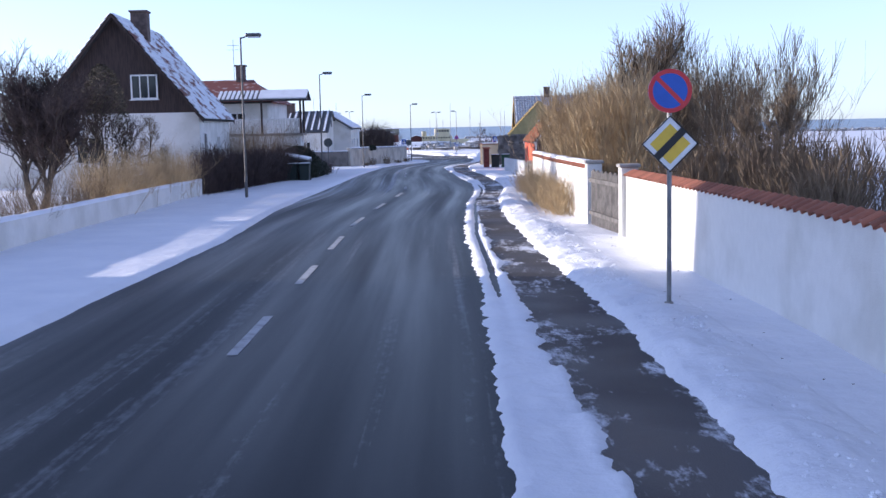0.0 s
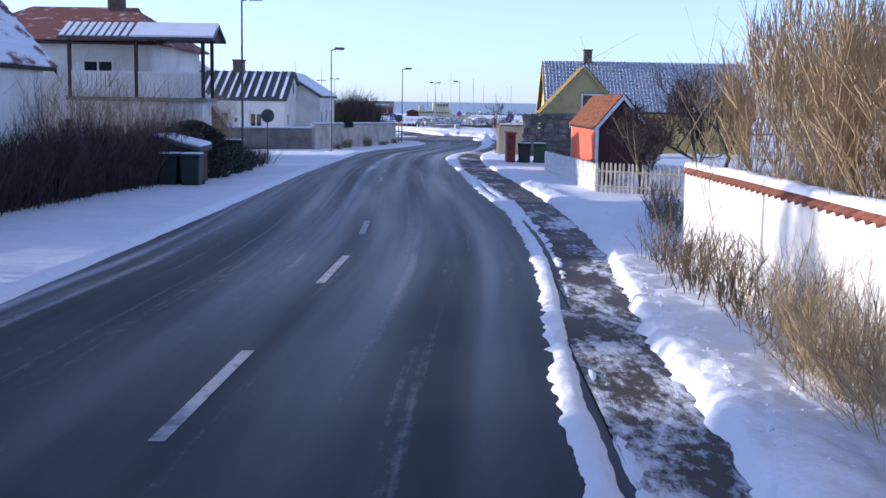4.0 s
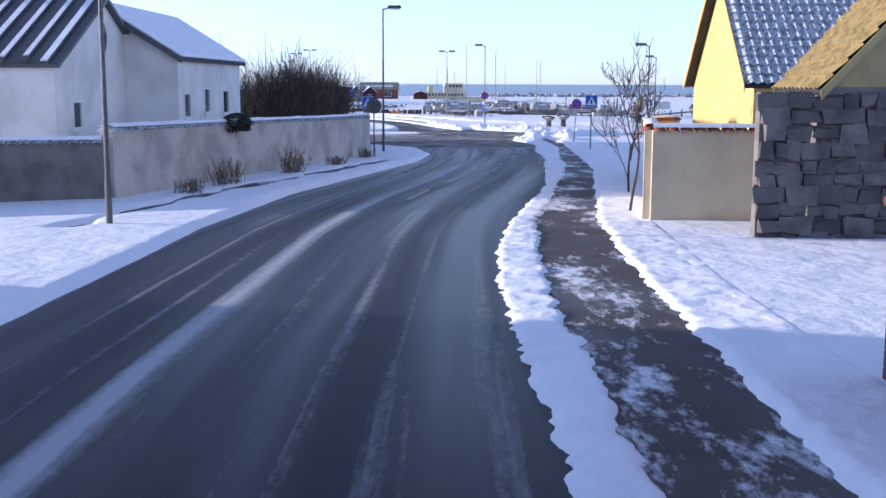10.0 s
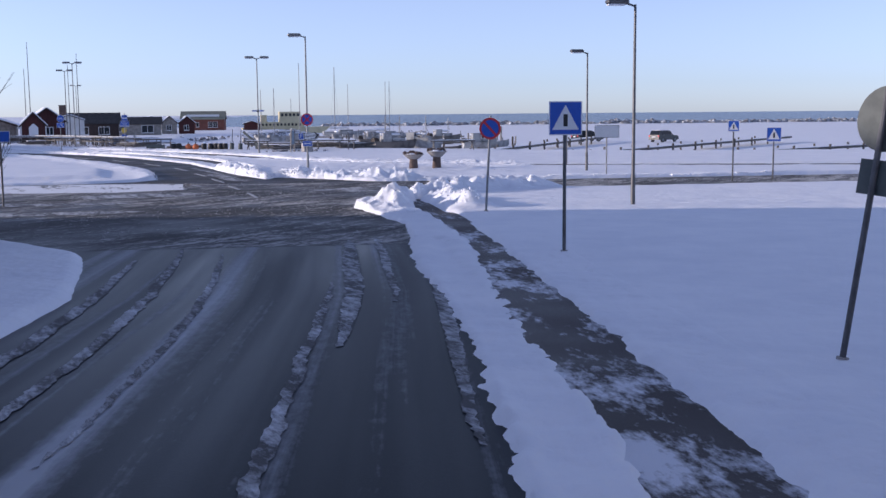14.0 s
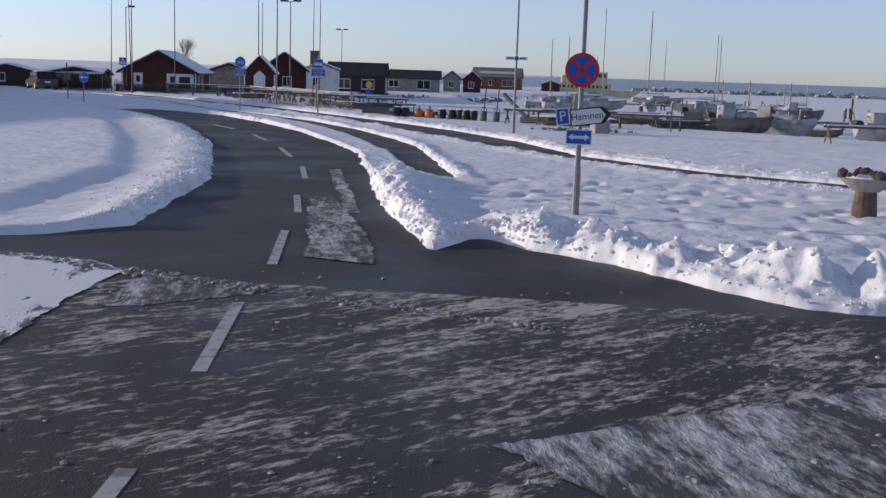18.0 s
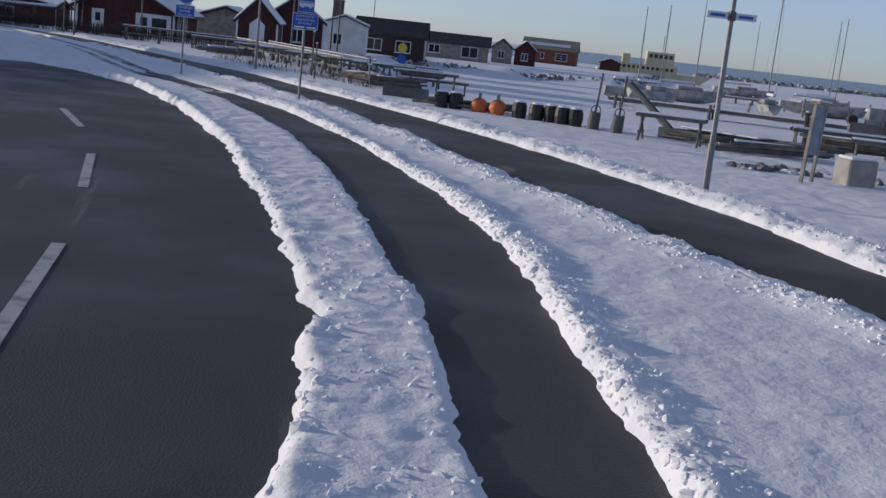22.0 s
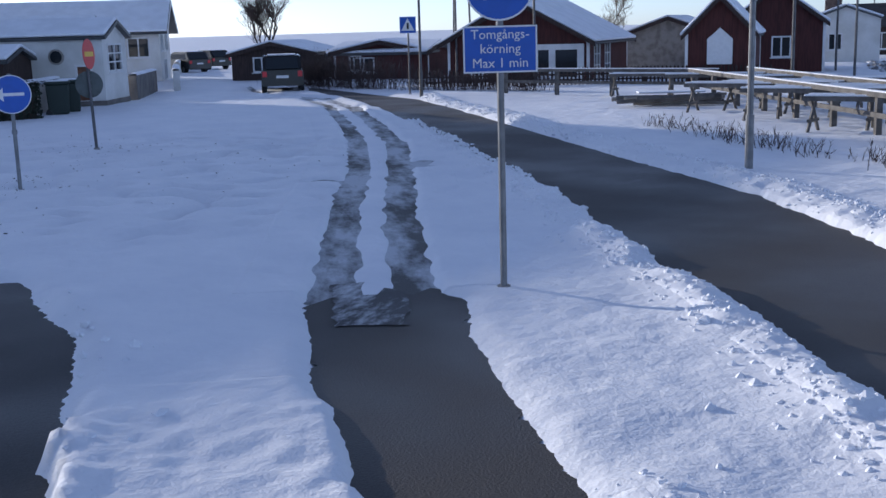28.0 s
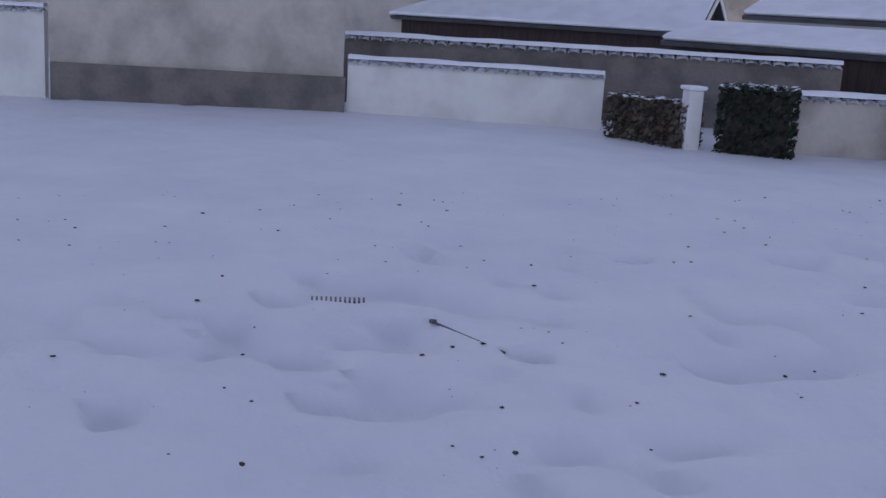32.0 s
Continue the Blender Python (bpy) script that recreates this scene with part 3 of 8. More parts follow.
for pts, half in STRIPS:
    qx, qy, nx, ny = strip_rows(pts)
    u = np.linspace(-half, half, int(half * 2 / 0.05) + 1)
    X, Y = qx[:, None] + nx[:, None] * u[None, ::-1], qy[:, None] + ny[:, None] * u[None, ::-1]
    along = np.minimum(np.arange(len(qx)), np.arange(len(qx))[::-1])[:, None] * 0.065
    inner = smooth01(np.minimum((half - np.abs(u)[None, :]) / 0.3, along / 1.5))
    Z = snow_height(X, Y, 1.0) * inner + snow_height(X, Y, 0.35) * (1 - inner) + 0.005 - 0.035 * (1 - smooth01(np.minimum(half - np.abs(u)[None, :], along) / 0.06))
    tagged(grid_mesh("snow_verge", *carry(X, Y), Z, SNOW), "crumbly ploughed edge of snow beside the asphalt", "snow", kind="structure")

# ---- sea ----
def water_material():
    m = bpy.data.materials.new("cold grey sea")
    m.use_nodes = True
    n, l = m.node_tree.nodes, m.node_tree.links
    b = n["Principled BSDF"]
    b.inputs["Base Color"].default_value = (0.03, 0.06, 0.1, 1)
    b.inputs["Roughness"].default_value = 0.25
    geo = n.new("ShaderNodeNewGeometry")
    t = n.new("ShaderNodeTexNoise")
    t.inputs["Scale"].default_value = 0.15
    t.inputs["Detail"].default_value = 6
    bp = n.new("ShaderNodeBump")
    bp.inputs["Strength"].default_value = 0.9
    bp.inputs["Distance"].default_value = 1.0
    l.new(geo.outputs["Position"], t.inputs[0])
    l.new(t.outputs[0], bp.inputs["Height"])
    l.new(bp.outputs[0], b.inputs["Normal"])
    return m


bm = bmesh.new()
for v in ((-4500, 340), (4900, 340), (4900, 4900), (-4500, 4900)):
    bm.verts.new((*v, -6.0))
bm.faces.new(bm.verts)
tagged(mesh_ob("water", bm, water_material()), "dark blue grey open sea under a clear winter sky", "water", kind="structure")


# ---- paved surfaces ----
LANE_Y = [-40, 0, 13, 22, 32, 40, 48, 53, 60, 72, 79, 90, 101, 105, 110, 117, 122, 132, 150]
LANE_X = [-2.4, -2.4, -2.48, -2.68, -2.9, -2.72, -2.4, -2.45, -2.75, -3.4, -3.7, -3.9, -3.8, -3.55, -3.0, -1.9, -1.35, -0.6, -0.3]


def lane(y):
    """The road's middle line."""
    return np.interp(y, LANE_Y, LANE_X)


def paved_material(name, tar, tar2, slush, rough0, rough1, across, along, lo, hi, turn=0.0, uv=False, grit=0.25, gritscale=9.0, spec=0.4, wide=0.0, bands=()):
    """Asphalt with gritty slush left in streaks or patches; the bare parts are damp."""
    m = bpy.data.materials.new(name)
    m.use_nodes = True
    n, l = m.node_tree.nodes, m.node_tree.links
    b = n["Principled BSDF"]
    b.inputs["Specular IOR Level"].default_value = spec
    geo = n.new("ShaderNodeNewGeometry")
    uvn = n.new("ShaderNodeUVMap")
    uvn.uv_map = "lane"
    place = uvn.outputs[0] if uv else geo.outputs["Position"]

    def noise(vec, scale, detail, rough=0.5):
        t = n.new("ShaderNodeTexNoise")
        t.inputs["Scale"].default_value = scale
        t.inputs["Detail"].default_value = detail
        t.inputs["Roughness"].default_value = rough
        l.new(vec, t.inputs[0])
        return t.outputs[0]

    def math_node(op, a, b_, c=None):
        k = n.new("ShaderNodeMath")
        k.operation = op
        for i, v in enumerate((a, b_, c)):
            if v is None:
                continue
            if isinstance(v, (int, float)):
                k.inputs[i].default_value = v
            else:
                l.new(v, k.inputs[i])
        return k.outputs[0]

    mp = n.new("ShaderNodeMapping")
    mp.vector_type = 'TEXTURE'
    mp.inputs["Rotation"].default_value = (0, 0, turn)
    mp.inputs["Scale"].default_value = (1 / across, 1 / along, 1)
    l.new(place, mp.inputs[0])
    t1 = noise(mp.outputs[0], 1.0, 6, 0.62)
    mpg = n.new("ShaderNodeMapping")
    mpg.vector_type = 'TEXTURE'
    mpg.inputs["Rotation"].default_value = (0, 0, turn)
    mpg.inputs["Scale"].default_value = (1 / gritscale, 2.6 / gritscale, 1)
    l.new(place, mpg.inputs[0])
    g1 = noise(mpg.outputs[0], 1.0, 4, 0.7)
    t2 = noise(geo.outputs["Position"], 60, 3)
    if uv:
        mps = n.new("ShaderNodeMapping")
        mps.inputs["Scale"].default_value = (1.1, 0.035, 1)
        l.new(place, mps.inputs[0])
        t3 = noise(mps.outputs[0], 1.0, 4)
    else:
        t3 = noise(geo.outputs["Position"], 0.5, 2)
    t4 = noise(geo.outputs["Position"], 0.16, 3)
    amount = math_node('MULTIPLY_ADD', g1, grit, t1)
    amount = math_node('MULTIPLY_ADD', t4, wide, amount)
    if bands:
        sep = n.new("ShaderNodeSeparateXYZ")
        l.new(place, sep.inputs[0])
        for centre, half, gain, start in bands:
            off = math_node('ABSOLUTE', math_node('SUBTRACT', sep.outputs[0], centre), 0)
            ridge = math_node('MAXIMUM', math_node('MULTIPLY_ADD', off, -1.0 / half, 1.0), 0.0)
            fade = n.new("ShaderNodeMapRange")
            fade.inputs[1].default_value, fade.inputs[2].default_value = start, start + 14.0
            l.new(sep.outputs[1], fade.inputs[0])
            amount = math_node('MULTIPLY_ADD', math_node('MULTIPLY', ridge, fade.outputs[0]), gain, amount)
    r = n.new("ShaderNodeMapRange")
    r.inputs[1].default_value, r.inputs[2].default_value = lo + grit * 0.5 + wide * 0.5, hi + grit * 0.5 + wide * 0.5
    l.new(amount, r.inputs[0])
    base = n.new("ShaderNodeMix")
    base.data_type = 'RGBA'
    base.inputs[6].default_value = (*tar, 1)
    base.inputs[7].default_value = (*tar2, 1)
    l.new(t3, base.inputs[0])
    grain = n.new("ShaderNodeHueSaturation")
    r2 = n.new("ShaderNodeMapRange")
    r2.inputs[3].default_value, r2.inputs[4].default_value = 0.55, 1.45
    l.new(t2, r2.inputs[0])
    l.new(base.outputs[2], grain.inputs["Color"])
    l.new(r2.outputs[0], grain.inputs["Value"])
    mix = n.new("ShaderNodeMix")
    mix.data_type = 'RGBA'
    l.new(r.outputs[0], mix.inputs[0])
    l.new(grain.outputs[0], mix.inputs[6])
    mix.inputs[7].default_value = (*slush, 1)
    l.new(mix.outputs[2], b.inputs["Base Color"])
    r4 = n.new("ShaderNodeMapRange")
    r4.inputs[1].default_value, r4.inputs[2].default_value = 0.35, 0.65
    r4.inputs[3].default_value, r4.inputs[4].default_value = rough0, rough1
    l.new(t3, r4.inputs[0])
    l.new(math_node('MULTIPLY_ADD', r.outputs[0], 0.25, r4.outputs[0]), b.inputs["Roughness"])
    high = math_node('MULTIPLY_ADD', r.outputs[0], 0.8, math_node('MULTIPLY', t2, 0.35))
    bp = n.new("ShaderNodeBump")
    bp.inputs["Strength"].default_value = 0.3 if uv else 0.7
    bp.inputs["Distance"].default_value = 0.012 if uv else 0.03
    l.new(high, bp.inputs["Height"])
    l.new(bp.outputs[0], b.inputs["Normal"])
    return m


ASPHALT = paved_material("damp asphalt with slush streaks", (0.014, 0.017, 0.021), (0.024, 0.028, 0.033), (0.4, 0.42, 0.45), 0.3, 0.5, 1.9, 0.03, 0.57, 0.86, uv=True, grit=0.26, gritscale=9.0, spec=0.07, bands=((-0.75, 0.32, 0.32, 40.0), (-3.1, 0.3, 0.24, 30.0), (0.95, 0.16, 0.12, 50.0), (-2.0, 0.12, 0.2, 30.0), (1.6, 0.14, 0.14, 60.0), (-1.35, 0.1, 0.14, 48.0), (-3.6, 0.2, 0.22, -20.0)))
ASPHALT2 = paved_material("dark junction asphalt under brown slush", (0.03, 0.03, 0.031), (0.042, 0.041, 0.041), (0.47, 0.46, 0.44), 0.5, 0.8, 2.4, 0.5, 0.48, 0.7, radians(-38), grit=1.1, gritscale=12.0, wide=0.5)
ASPHALT3 = paved_material("dark bare asphalt with thin slush", (0.032, 0.032, 0.034), (0.044, 0.044, 0.045), (0.2, 0.2, 0.21), 0.5, 0.75, 1.4, 0.12, 0.66, 0.85, radians(22), grit=0.2)
WALKTAR = paved_material("brown grey footpath with snow patches", (0.046, 0.04, 0.038), (0.07, 0.06, 0.056), (0.7, 0.72, 0.77), 0.5, 0.8, 1.3, 0.5, 0.53, 0.66, grit=0.45, gritscale=10.0, wide=0.35)
PATHTAR = paved_material("bare dark cycle path asphalt", (0.046, 0.041, 0.038), (0.062, 0.056, 0.052), (0.34, 0.34, 0.35), 0.5, 0.75, 0.5, 0.3, 0.66, 0.82, grit=0.2)
TRACKTAR = paved_material("grey wheel track slush", (0.06, 0.058, 0.055), (0.1, 0.1, 0.098), (0.58, 0.6, 0.63), 0.6, 0.8, 1.4, 0.35, 0.4, 0.6, radians(40), grit=0.4, gritscale=5.0)


def paved(name, poly, mat, label, step, grow=0.35, keep=lambda x, y: True, lift=0.0, cat="road"):
    xs, ys = [p[0] for p in poly], [p[1] for p in poly]
    X, Y = np.meshgrid(np.arange(min(xs) - 1, max(xs) + 1 + step, step), np.arange(min(ys) - 1, max(ys) + 1 + step, step))
    d = polygon_distance(X, Y, poly)
    ok = (d < grow + step) & keep(X, Y)
    Z = base_height(X, Y) + lift
    idx = -np.ones(X.shape, int)
    cell = ok[:-1, :-1] & ok[:-1, 1:] & ok[1:, 1:] & ok[1:, :-1]
    used = np.zeros(X.shape, bool)
    for a, b in ((slice(None, -1), slice(None, -1)), (slice(None, -1), slice(1, None)), (slice(1, None), slice(1, None)), (slice(1, None), slice(None, -1))):
        used[a, b] |= cell
    idx[used] = np.arange(used.sum())
    jj, ii = np.nonzero(cell)
    quads = np.stack([idx[jj, ii], idx[jj, ii + 1], idx[jj + 1, ii + 1], idx[jj + 1, ii]], -1)
    me = bpy.data.meshes.new(name)
    me.from_pydata(np.stack([*carry(X[used], Y[used]), Z[used]], -1).tolist(), [], quads.tolist())
    me.materials.append(mat)
    uv = me.uv_layers.new(name="lane")
    vx, vy = X[used][quads.ravel()], Y[used][quads.ravel()]
    uv.data.foreach_set("uv", np.stack([vx - lane(vy), vy], -1).ravel())
    return tagged(new(name, me), label, cat, kind="structure")


paved("road", ROAD, ASPHALT, "damp dark asphalt road with slushy wheel tracks", 0.5, keep=lambda x, y: (y < 141) & (x > -30))
paved("road", ROAD, ASPHALT2, "asphalt junction under brown grey churned slush", 0.25, keep=lambda x, y: (y > 139.9) & (y < 167.0), lift=0.004)
paved("road", ROAD, ASPHALT3, "bare dark asphalt bend with thin slush", 0.5, keep=lambda x, y: y > 166.3, lift=-0.002)
paved("pavement", WALK, WALKTAR, "brown grey footpath with patches of trodden snow", 0.25, grow=0.0, lift=0.02, cat="pavement")
paved("pavement", PATH_A, PATHTAR, "bare dark asphalt cycle path between snow banks", 0.3, lift=0.02, cat="pavement")
paved("pavement", PATH_B, PATHTAR, "bare dark asphalt harbour lane between snow edges", 0.5, lift=0.02, cat="pavement")
paved("pavement", WALK_W, WALKTAR, "narrow footpath along the garden wall, half covered by snow", 0.4, lift=0.02, cat="pavement")
outline = [(x - 0.7, y + 0.5) for x, y in RUTS[1][0]] + [(x + 0.7, y - 0.5) for x, y in RUTS[0][0][::-1]]
paved("wheel_track", outline, TRACKTAR, "grey slushy wheel tracks worn through the snow", 0.3, lift=0.012, grow=0.3, cat="wheel track")
outline = [(x - 0.4, y + 0.7) for x, y in RUTS[2][0]] + [(x + 0.4, y - 0.7) for x, y in RUTS[2][0][::-1]]
paved("wheel_track", outline, TRACKTAR, "grey slushy wheel track bending up the street", 0.3, lift=0.016, grow=0.2, cat="wheel track")
PACKED = paved_material("packed dirty snow on asphalt", (0.05, 0.05, 0.052), (0.08, 0.08, 0.082), (0.6, 0.62, 0.65), 0.6, 0.8, 2.2, 0.4, 0.4, 0.72, radians(16), grit=0.9, gritscale=9.0)
WHITEPACK = paved_material("flat snow sheet on asphalt", (0.08, 0.08, 0.082), (0.12, 0.12, 0.122), (0.78, 0.8, 0.83), 0.6, 0.8, 1.2, 0.5, 0.33, 0.4, radians(16), grit=0.6, gritscale=7.0)
# streaks of slush along the wheel lines before the junction: way off the lane line, from, to, width
STREAKS = []
for off, y0, y1, w in ((-2.3, 117, 137, 0.22), (-1.55, 121, 140, 0.16), (-0.75, 124, 138, 0.12), (0.8, 118, 133, 0.14), (1.15, 128, 141.5, 0.3), (1.75, 131, 143, 0.16), (2.4, 124, 140, 0.2)):
    ys = np.linspace(y0, y1, 13)
    xs = lane(ys) + off - 0.05 * np.maximum(0, ys - 128) * (off < 0)
    half = w * np.sin(np.linspace(0.12, math.pi - 0.12, 13)) ** 0.6 / 2
    STREAKS.append((list(zip(xs - half, ys)) + list(zip(xs + half, ys))[::-1], 0.012))
rim = random.Random(8)
for poly, h in PATCHES + STREAKS:
    loop = []
    for (ax, ay), (bx, by) in zip(poly, poly[1:] + poly[:1]):
        steps = max(1, int(math.hypot(bx - ax, by - ay) / 0.09))
        for i in range(steps):
            f = i / steps
            wx, wy = ax + (bx - ax) * f, ay + (by - ay) * f
            bend = 0.06 * (float(vnoise(wx, wy, 0.45)) - 0.5)
            loop.append((wx + bend + rim.uniform(-0.022, 0.022), wy + bend + rim.uniform(-0.03, 0.03)))
    lx, ly = np.array([p[0] for p in loop]), np.array([p[1] for p in loop])
    lz = base_height(lx, ly) + (0.026 if ly.min() > 205 else 0.009) + max(0.0, h - 0.01) * 0.3
    bm = bmesh.new()
    face = bm.faces.new([bm.verts.new((float(a), float(b), float(c))) for a, b, c in zip(*carry(lx, ly), lz)])
    if face.normal.z < 0:
        face.normal_flip()
    face.normal_update()
    bmesh.ops.triangulate(bm, faces=[face])
    for f in bm.faces:
        f.normal_update()
        if f.normal.z < 0:
            f.normal_flip()
    tagged(mesh_ob("packed_snow", bm, WHITEPACK if h > 0.025 else PACKED), "thin packed snow with tyre marks left on the asphalt", "snow", kind="structure")


# ---- walls, windows and houses ----
def panel(m, w, h, t, holes):
    """A wall w long, h high and t thick with rectangular openings through it; u runs along, the outside is at depth 0."""
    bm = bmesh.new()
    cuts = sorted({0.0, w, *(min(max(v, 0), w) for o in holes for v in o[:2])})
    for a, b in zip(cuts, cuts[1:]):
        if b - a < 1e-4:
            continue
        mid, z = (a + b) / 2, 0.0
        for o in sorted((o for o in holes if o[0] < mid < o[1]), key=lambda o: o[2]):
            if o[2] - z > 1e-3:
                add_box(bm, a, b, 0, t, z, o[2])
            z = o[3]
        if h - z > 1e-3:
            add_box(bm, a, b, 0, t, z, h)
    bmesh.ops.remove_doubles(bm, verts=bm.verts, dist=1e-4)
    bmesh.ops.transform(bm, matrix=m, verts=bm.verts)
    return bm


def opening(house, m, o, frame_mat=None):
    """A window or door set into an opening of a wall."""
    u0, u1, z0, z1, kind = o[:5]
    fm = frame_mat or WHITEWOOD
    b = 0.07
    cols, rows = {"w2": (2, 1), "w3": (3, 1), "w6": (2, 3)}.get(kind, (1, 1))
    bar = b if cols < 3 and rows == 1 else 0.045
    w, h = u1 - u0, z1 - z0
    pw, ph = (w - 2 * b - (cols - 1) * bar) / cols, (h - 2 * b - (rows - 1) * bar) / rows
    lights = [(b + i * (pw + bar), b + i * (pw + bar) + pw, b + j * (ph + bar), b + j * (ph + bar) + ph) for i in range(cols) for j in range(rows)]
    bm = panel(m @ pose(u0, -0.03, z0), w, h, 0.11, lights)
    name = "door" if kind == "d" else "window"
    win = part(name, bm, fm, house)
    bm = box(u0 + b, u1 - b, 0.03, 0.05, z0 + b, z1 - b)
    bmesh.ops.transform(bm, matrix=m, verts=bm.verts)
    part("door_leaf" if kind == "d" else "pane", bm, BROWNDOOR if kind == "d" else GLASS, win)
    if kind != "d":
        bm = box(u0 - 0.06, u1 + 0.06, -0.09, 0.0, z0 - 0.05, z0)
        bmesh.ops.transform(bm, matrix=m, verts=bm.verts)
        part("sill", bm, fm, win)
    return win


BROWNDOOR = material("brown stained door", (0.16, 0.07, 0.035), 0.6, 0.15, 3)


def tile_sheet(w, s, wave=0.26, row=0.36, amp=0.04):
    """Pantiles: w along the ridge, s down the slope; x along, y down, z out."""
    nx, ny = max(2, int(w / wave)) * 4, max(1, int(s / row))
    verts, faces = [], []
    for j in range(ny):
        for e in (0, 1):
            y = s * (j + e) / ny
            for i in range(nx + 1):
                a = 2 * math.pi * i / 4
                verts.append((w * i / nx, y, amp * math.sin(a) + (0.0 if e == 0 else 0.05)))
    for r in range(2 * ny - 1):
        for i in range(nx):
            k = r * (nx + 1) + i
            faces.append((k, k + 1, k + nx + 2, k + nx + 1))
    bm = bmesh.new()
    vs = [bm.verts.new(v) for v in verts]
    for f in faces:
        bm.faces.new([vs[i] for i in f])
    return bm


def house(name, label, m, W, L, eave, ridge, wall, gable, roof, style="tiles", over=0.35, front=(), right=(), left=(), chimney=None, barge=None, snow="full", trim=None, plinth=None, back=()):
    """A gabled house: front gable on y = 0, ridge along y, corner at the origin."""
    h = thing(name, m, label, "house")
    t = 0.25
    faces = {
        "front": (Matrix.Identity(4), W, front),
        "right": (pose(W, t, 0, 0, 0, 90), L - 2 * t, right),
        "back": (pose(W, L, 0, 0, 0, 180), W, back),
        "left": (pose(0, L - t, 0, 0, 0, -90), L - 2 * t, left),
    }
    for key, (fm, w, holes) in faces.items():
        part("wall", panel(fm, w, eave, t, [o for o in holes if o[3] < eave]), wall, h)
        for o in holes:
            opening(h, fm if o[3] < eave else fm @ pose(0, -0.06, 0), o)
    for y0, y1 in ((0, t), (L - t, L)):
        part("gable", prism([(0, eave), (W, eave), (W / 2, ridge - 0.04)], y0, y1), gable, h)
    if plinth:
        part("plinth", box(-0.04, W + 0.04, -0.04, L + 0.04, -0.3, 0.35), plinth, h)
    slope = math.hypot(W / 2, ridge - eave)
    dx, dz = (W / 2) / slope, (ridge - eave) / slope
    reach = slope + over
    for side in (0, 1):
        s = -1 if side == 0 else 1
        top = Vector((W / 2, 0, ridge))
        low = Vector((W / 2 + s * dx * reach, 0, ridge - dz * reach))
        ya, yb = -over, L + over
        a, b, c, d = (top.x, ya, top.z), (low.x, ya, low.z), (low.x, yb, low.z), (top.x, yb, top.z)
        quad = (a, b, c, d) if side == 1 else (d, c, b, a)
        r = part("roof", slab(*quad, 0.1), roof if style != "tiles" else DARKROOF, h)
        n = Vector((s * dz, 0, dx))
        tm = Matrix((Vector((0, 1, 0)), Vector((s * dx, 0, -dz)), n)).transposed().to_4x4()
        tm.translation = Vector((top.x, ya, top.z)) + n * 0.04
        if style == "tiles":
            bm = tile_sheet(L + 2 * over, reach)
            bmesh.ops.transform(bm, matrix=tm, verts=bm.verts)
            part("roof_tiles", bm, roof, r)
        if style == "seam":
            k = int((L + 2 * over) / 0.62)
            for i in range(k):
                u = (i + 0.5) * (L + 2 * over) / k
                bm = box(u - 0.02, u + 0.02, 0, reach, -0.03, 0.03)
                bmesh.ops.transform(bm, matrix=tm, verts=bm.verts)
                part("seam", bm, roof, r)
                w2 = 0.14 + 0.1 * random.random()
                e = reach * (0.85 + 0.15 * random.random())
                bm = box(u + 0.02, u + 0.02 + w2, reach * 0.02, e, -0.035, 0.02, 0.015)
                bmesh.ops.transform(bm, matrix=tm, verts=bm.verts)
                part("snow_strip", bm, SNOWCAP, r, "snow lying along the roof seam")
        if style == "snow":
            bm = box(0.02, L + 2 * over - 0.02, 0.0, reach - 0.03, -0.03, 0.1, 0.05)
            bmesh.ops.transform(bm, matrix=tm, verts=bm.verts)
            part("roof_snow", bm, SNOWCAP, r, "even layer of snow")
        if barge:
            for y in (ya - 0.03, yb):
                pa, pb = Vector((top.x, y, top.z + 0.03)), Vector((low.x, y, low.z + 0.03))
                bm = prism([(pa.x, pa.z), (pb.x, pb.z), (pb.x, pb.z - 0.2), (pa.x, pa.z - 0.2)], y, y + 0.03)
                part("bargeboard", bm, barge, r)
    if trim:
        for x in (-0.03, W - 0.09):
            for y in (-0.03, L - 0.09):
                part("corner_board", box(x, x + 0.12, y, y + 0.12, 0, eave), trim, h)
    if chimney:
        cx, cy, cw, top = chimney
        ch = part("chimney", box(cx - cw / 2, cx + cw / 2, cy - cw / 2, cy + cw / 2, ridge - 1.2, top, 0.02), BRICK, h)
        part("chimney_cap", box(cx - cw / 2 - 0.06, cx + cw / 2 + 0.06, cy - cw / 2 - 0.06, cy + cw / 2 + 0.06, top, top + 0.1, 0.02), BRICK, ch)
    return h


SNOWTILE = material("snow dusted clay tiles", (0.76, 0.79, 0.85), 0.7, 0.08, 0.8, 0.3, 12, color2=(0.2, 0.1, 0.09), lo=0.52, hi=0.62, stretch=(1, 1, 3.0))
REDTILE = material("dark red clay tiles", (0.2, 0.06, 0.045), 0.8, 0.15, 2, 0.2, 15, color2=(0.5, 0.45, 0.45), lo=0.58, hi=0.7)
METALROOF = material("grey metal roofing", (0.1, 0.105, 0.11), 0.5, 0.12, 2, metal=0.3)

house("house", "steep roofed house, dark gable over white plaster, snowy tiles", pose(-19.6, 52, G(-16, 52) - 0.1, 0, 0, 4.5), 7.5, 10.9, 3.95, 8.55, PLASTER, BROWNWOOD, SNOWTILE, over=0.45,
      front=((1.7, 2.9, 1.6, 2.9, "w2"), (4.4, 5.65, 4.6, 5.75, "w3")), right=((1.0, 2.0, 0.9, 3.0, "w"), (5.5, 6.6, 1.5, 2.8, "w2")), chimney=(4.3, 3.4, 0.8, 8.95), barge=BROWNWOOD)


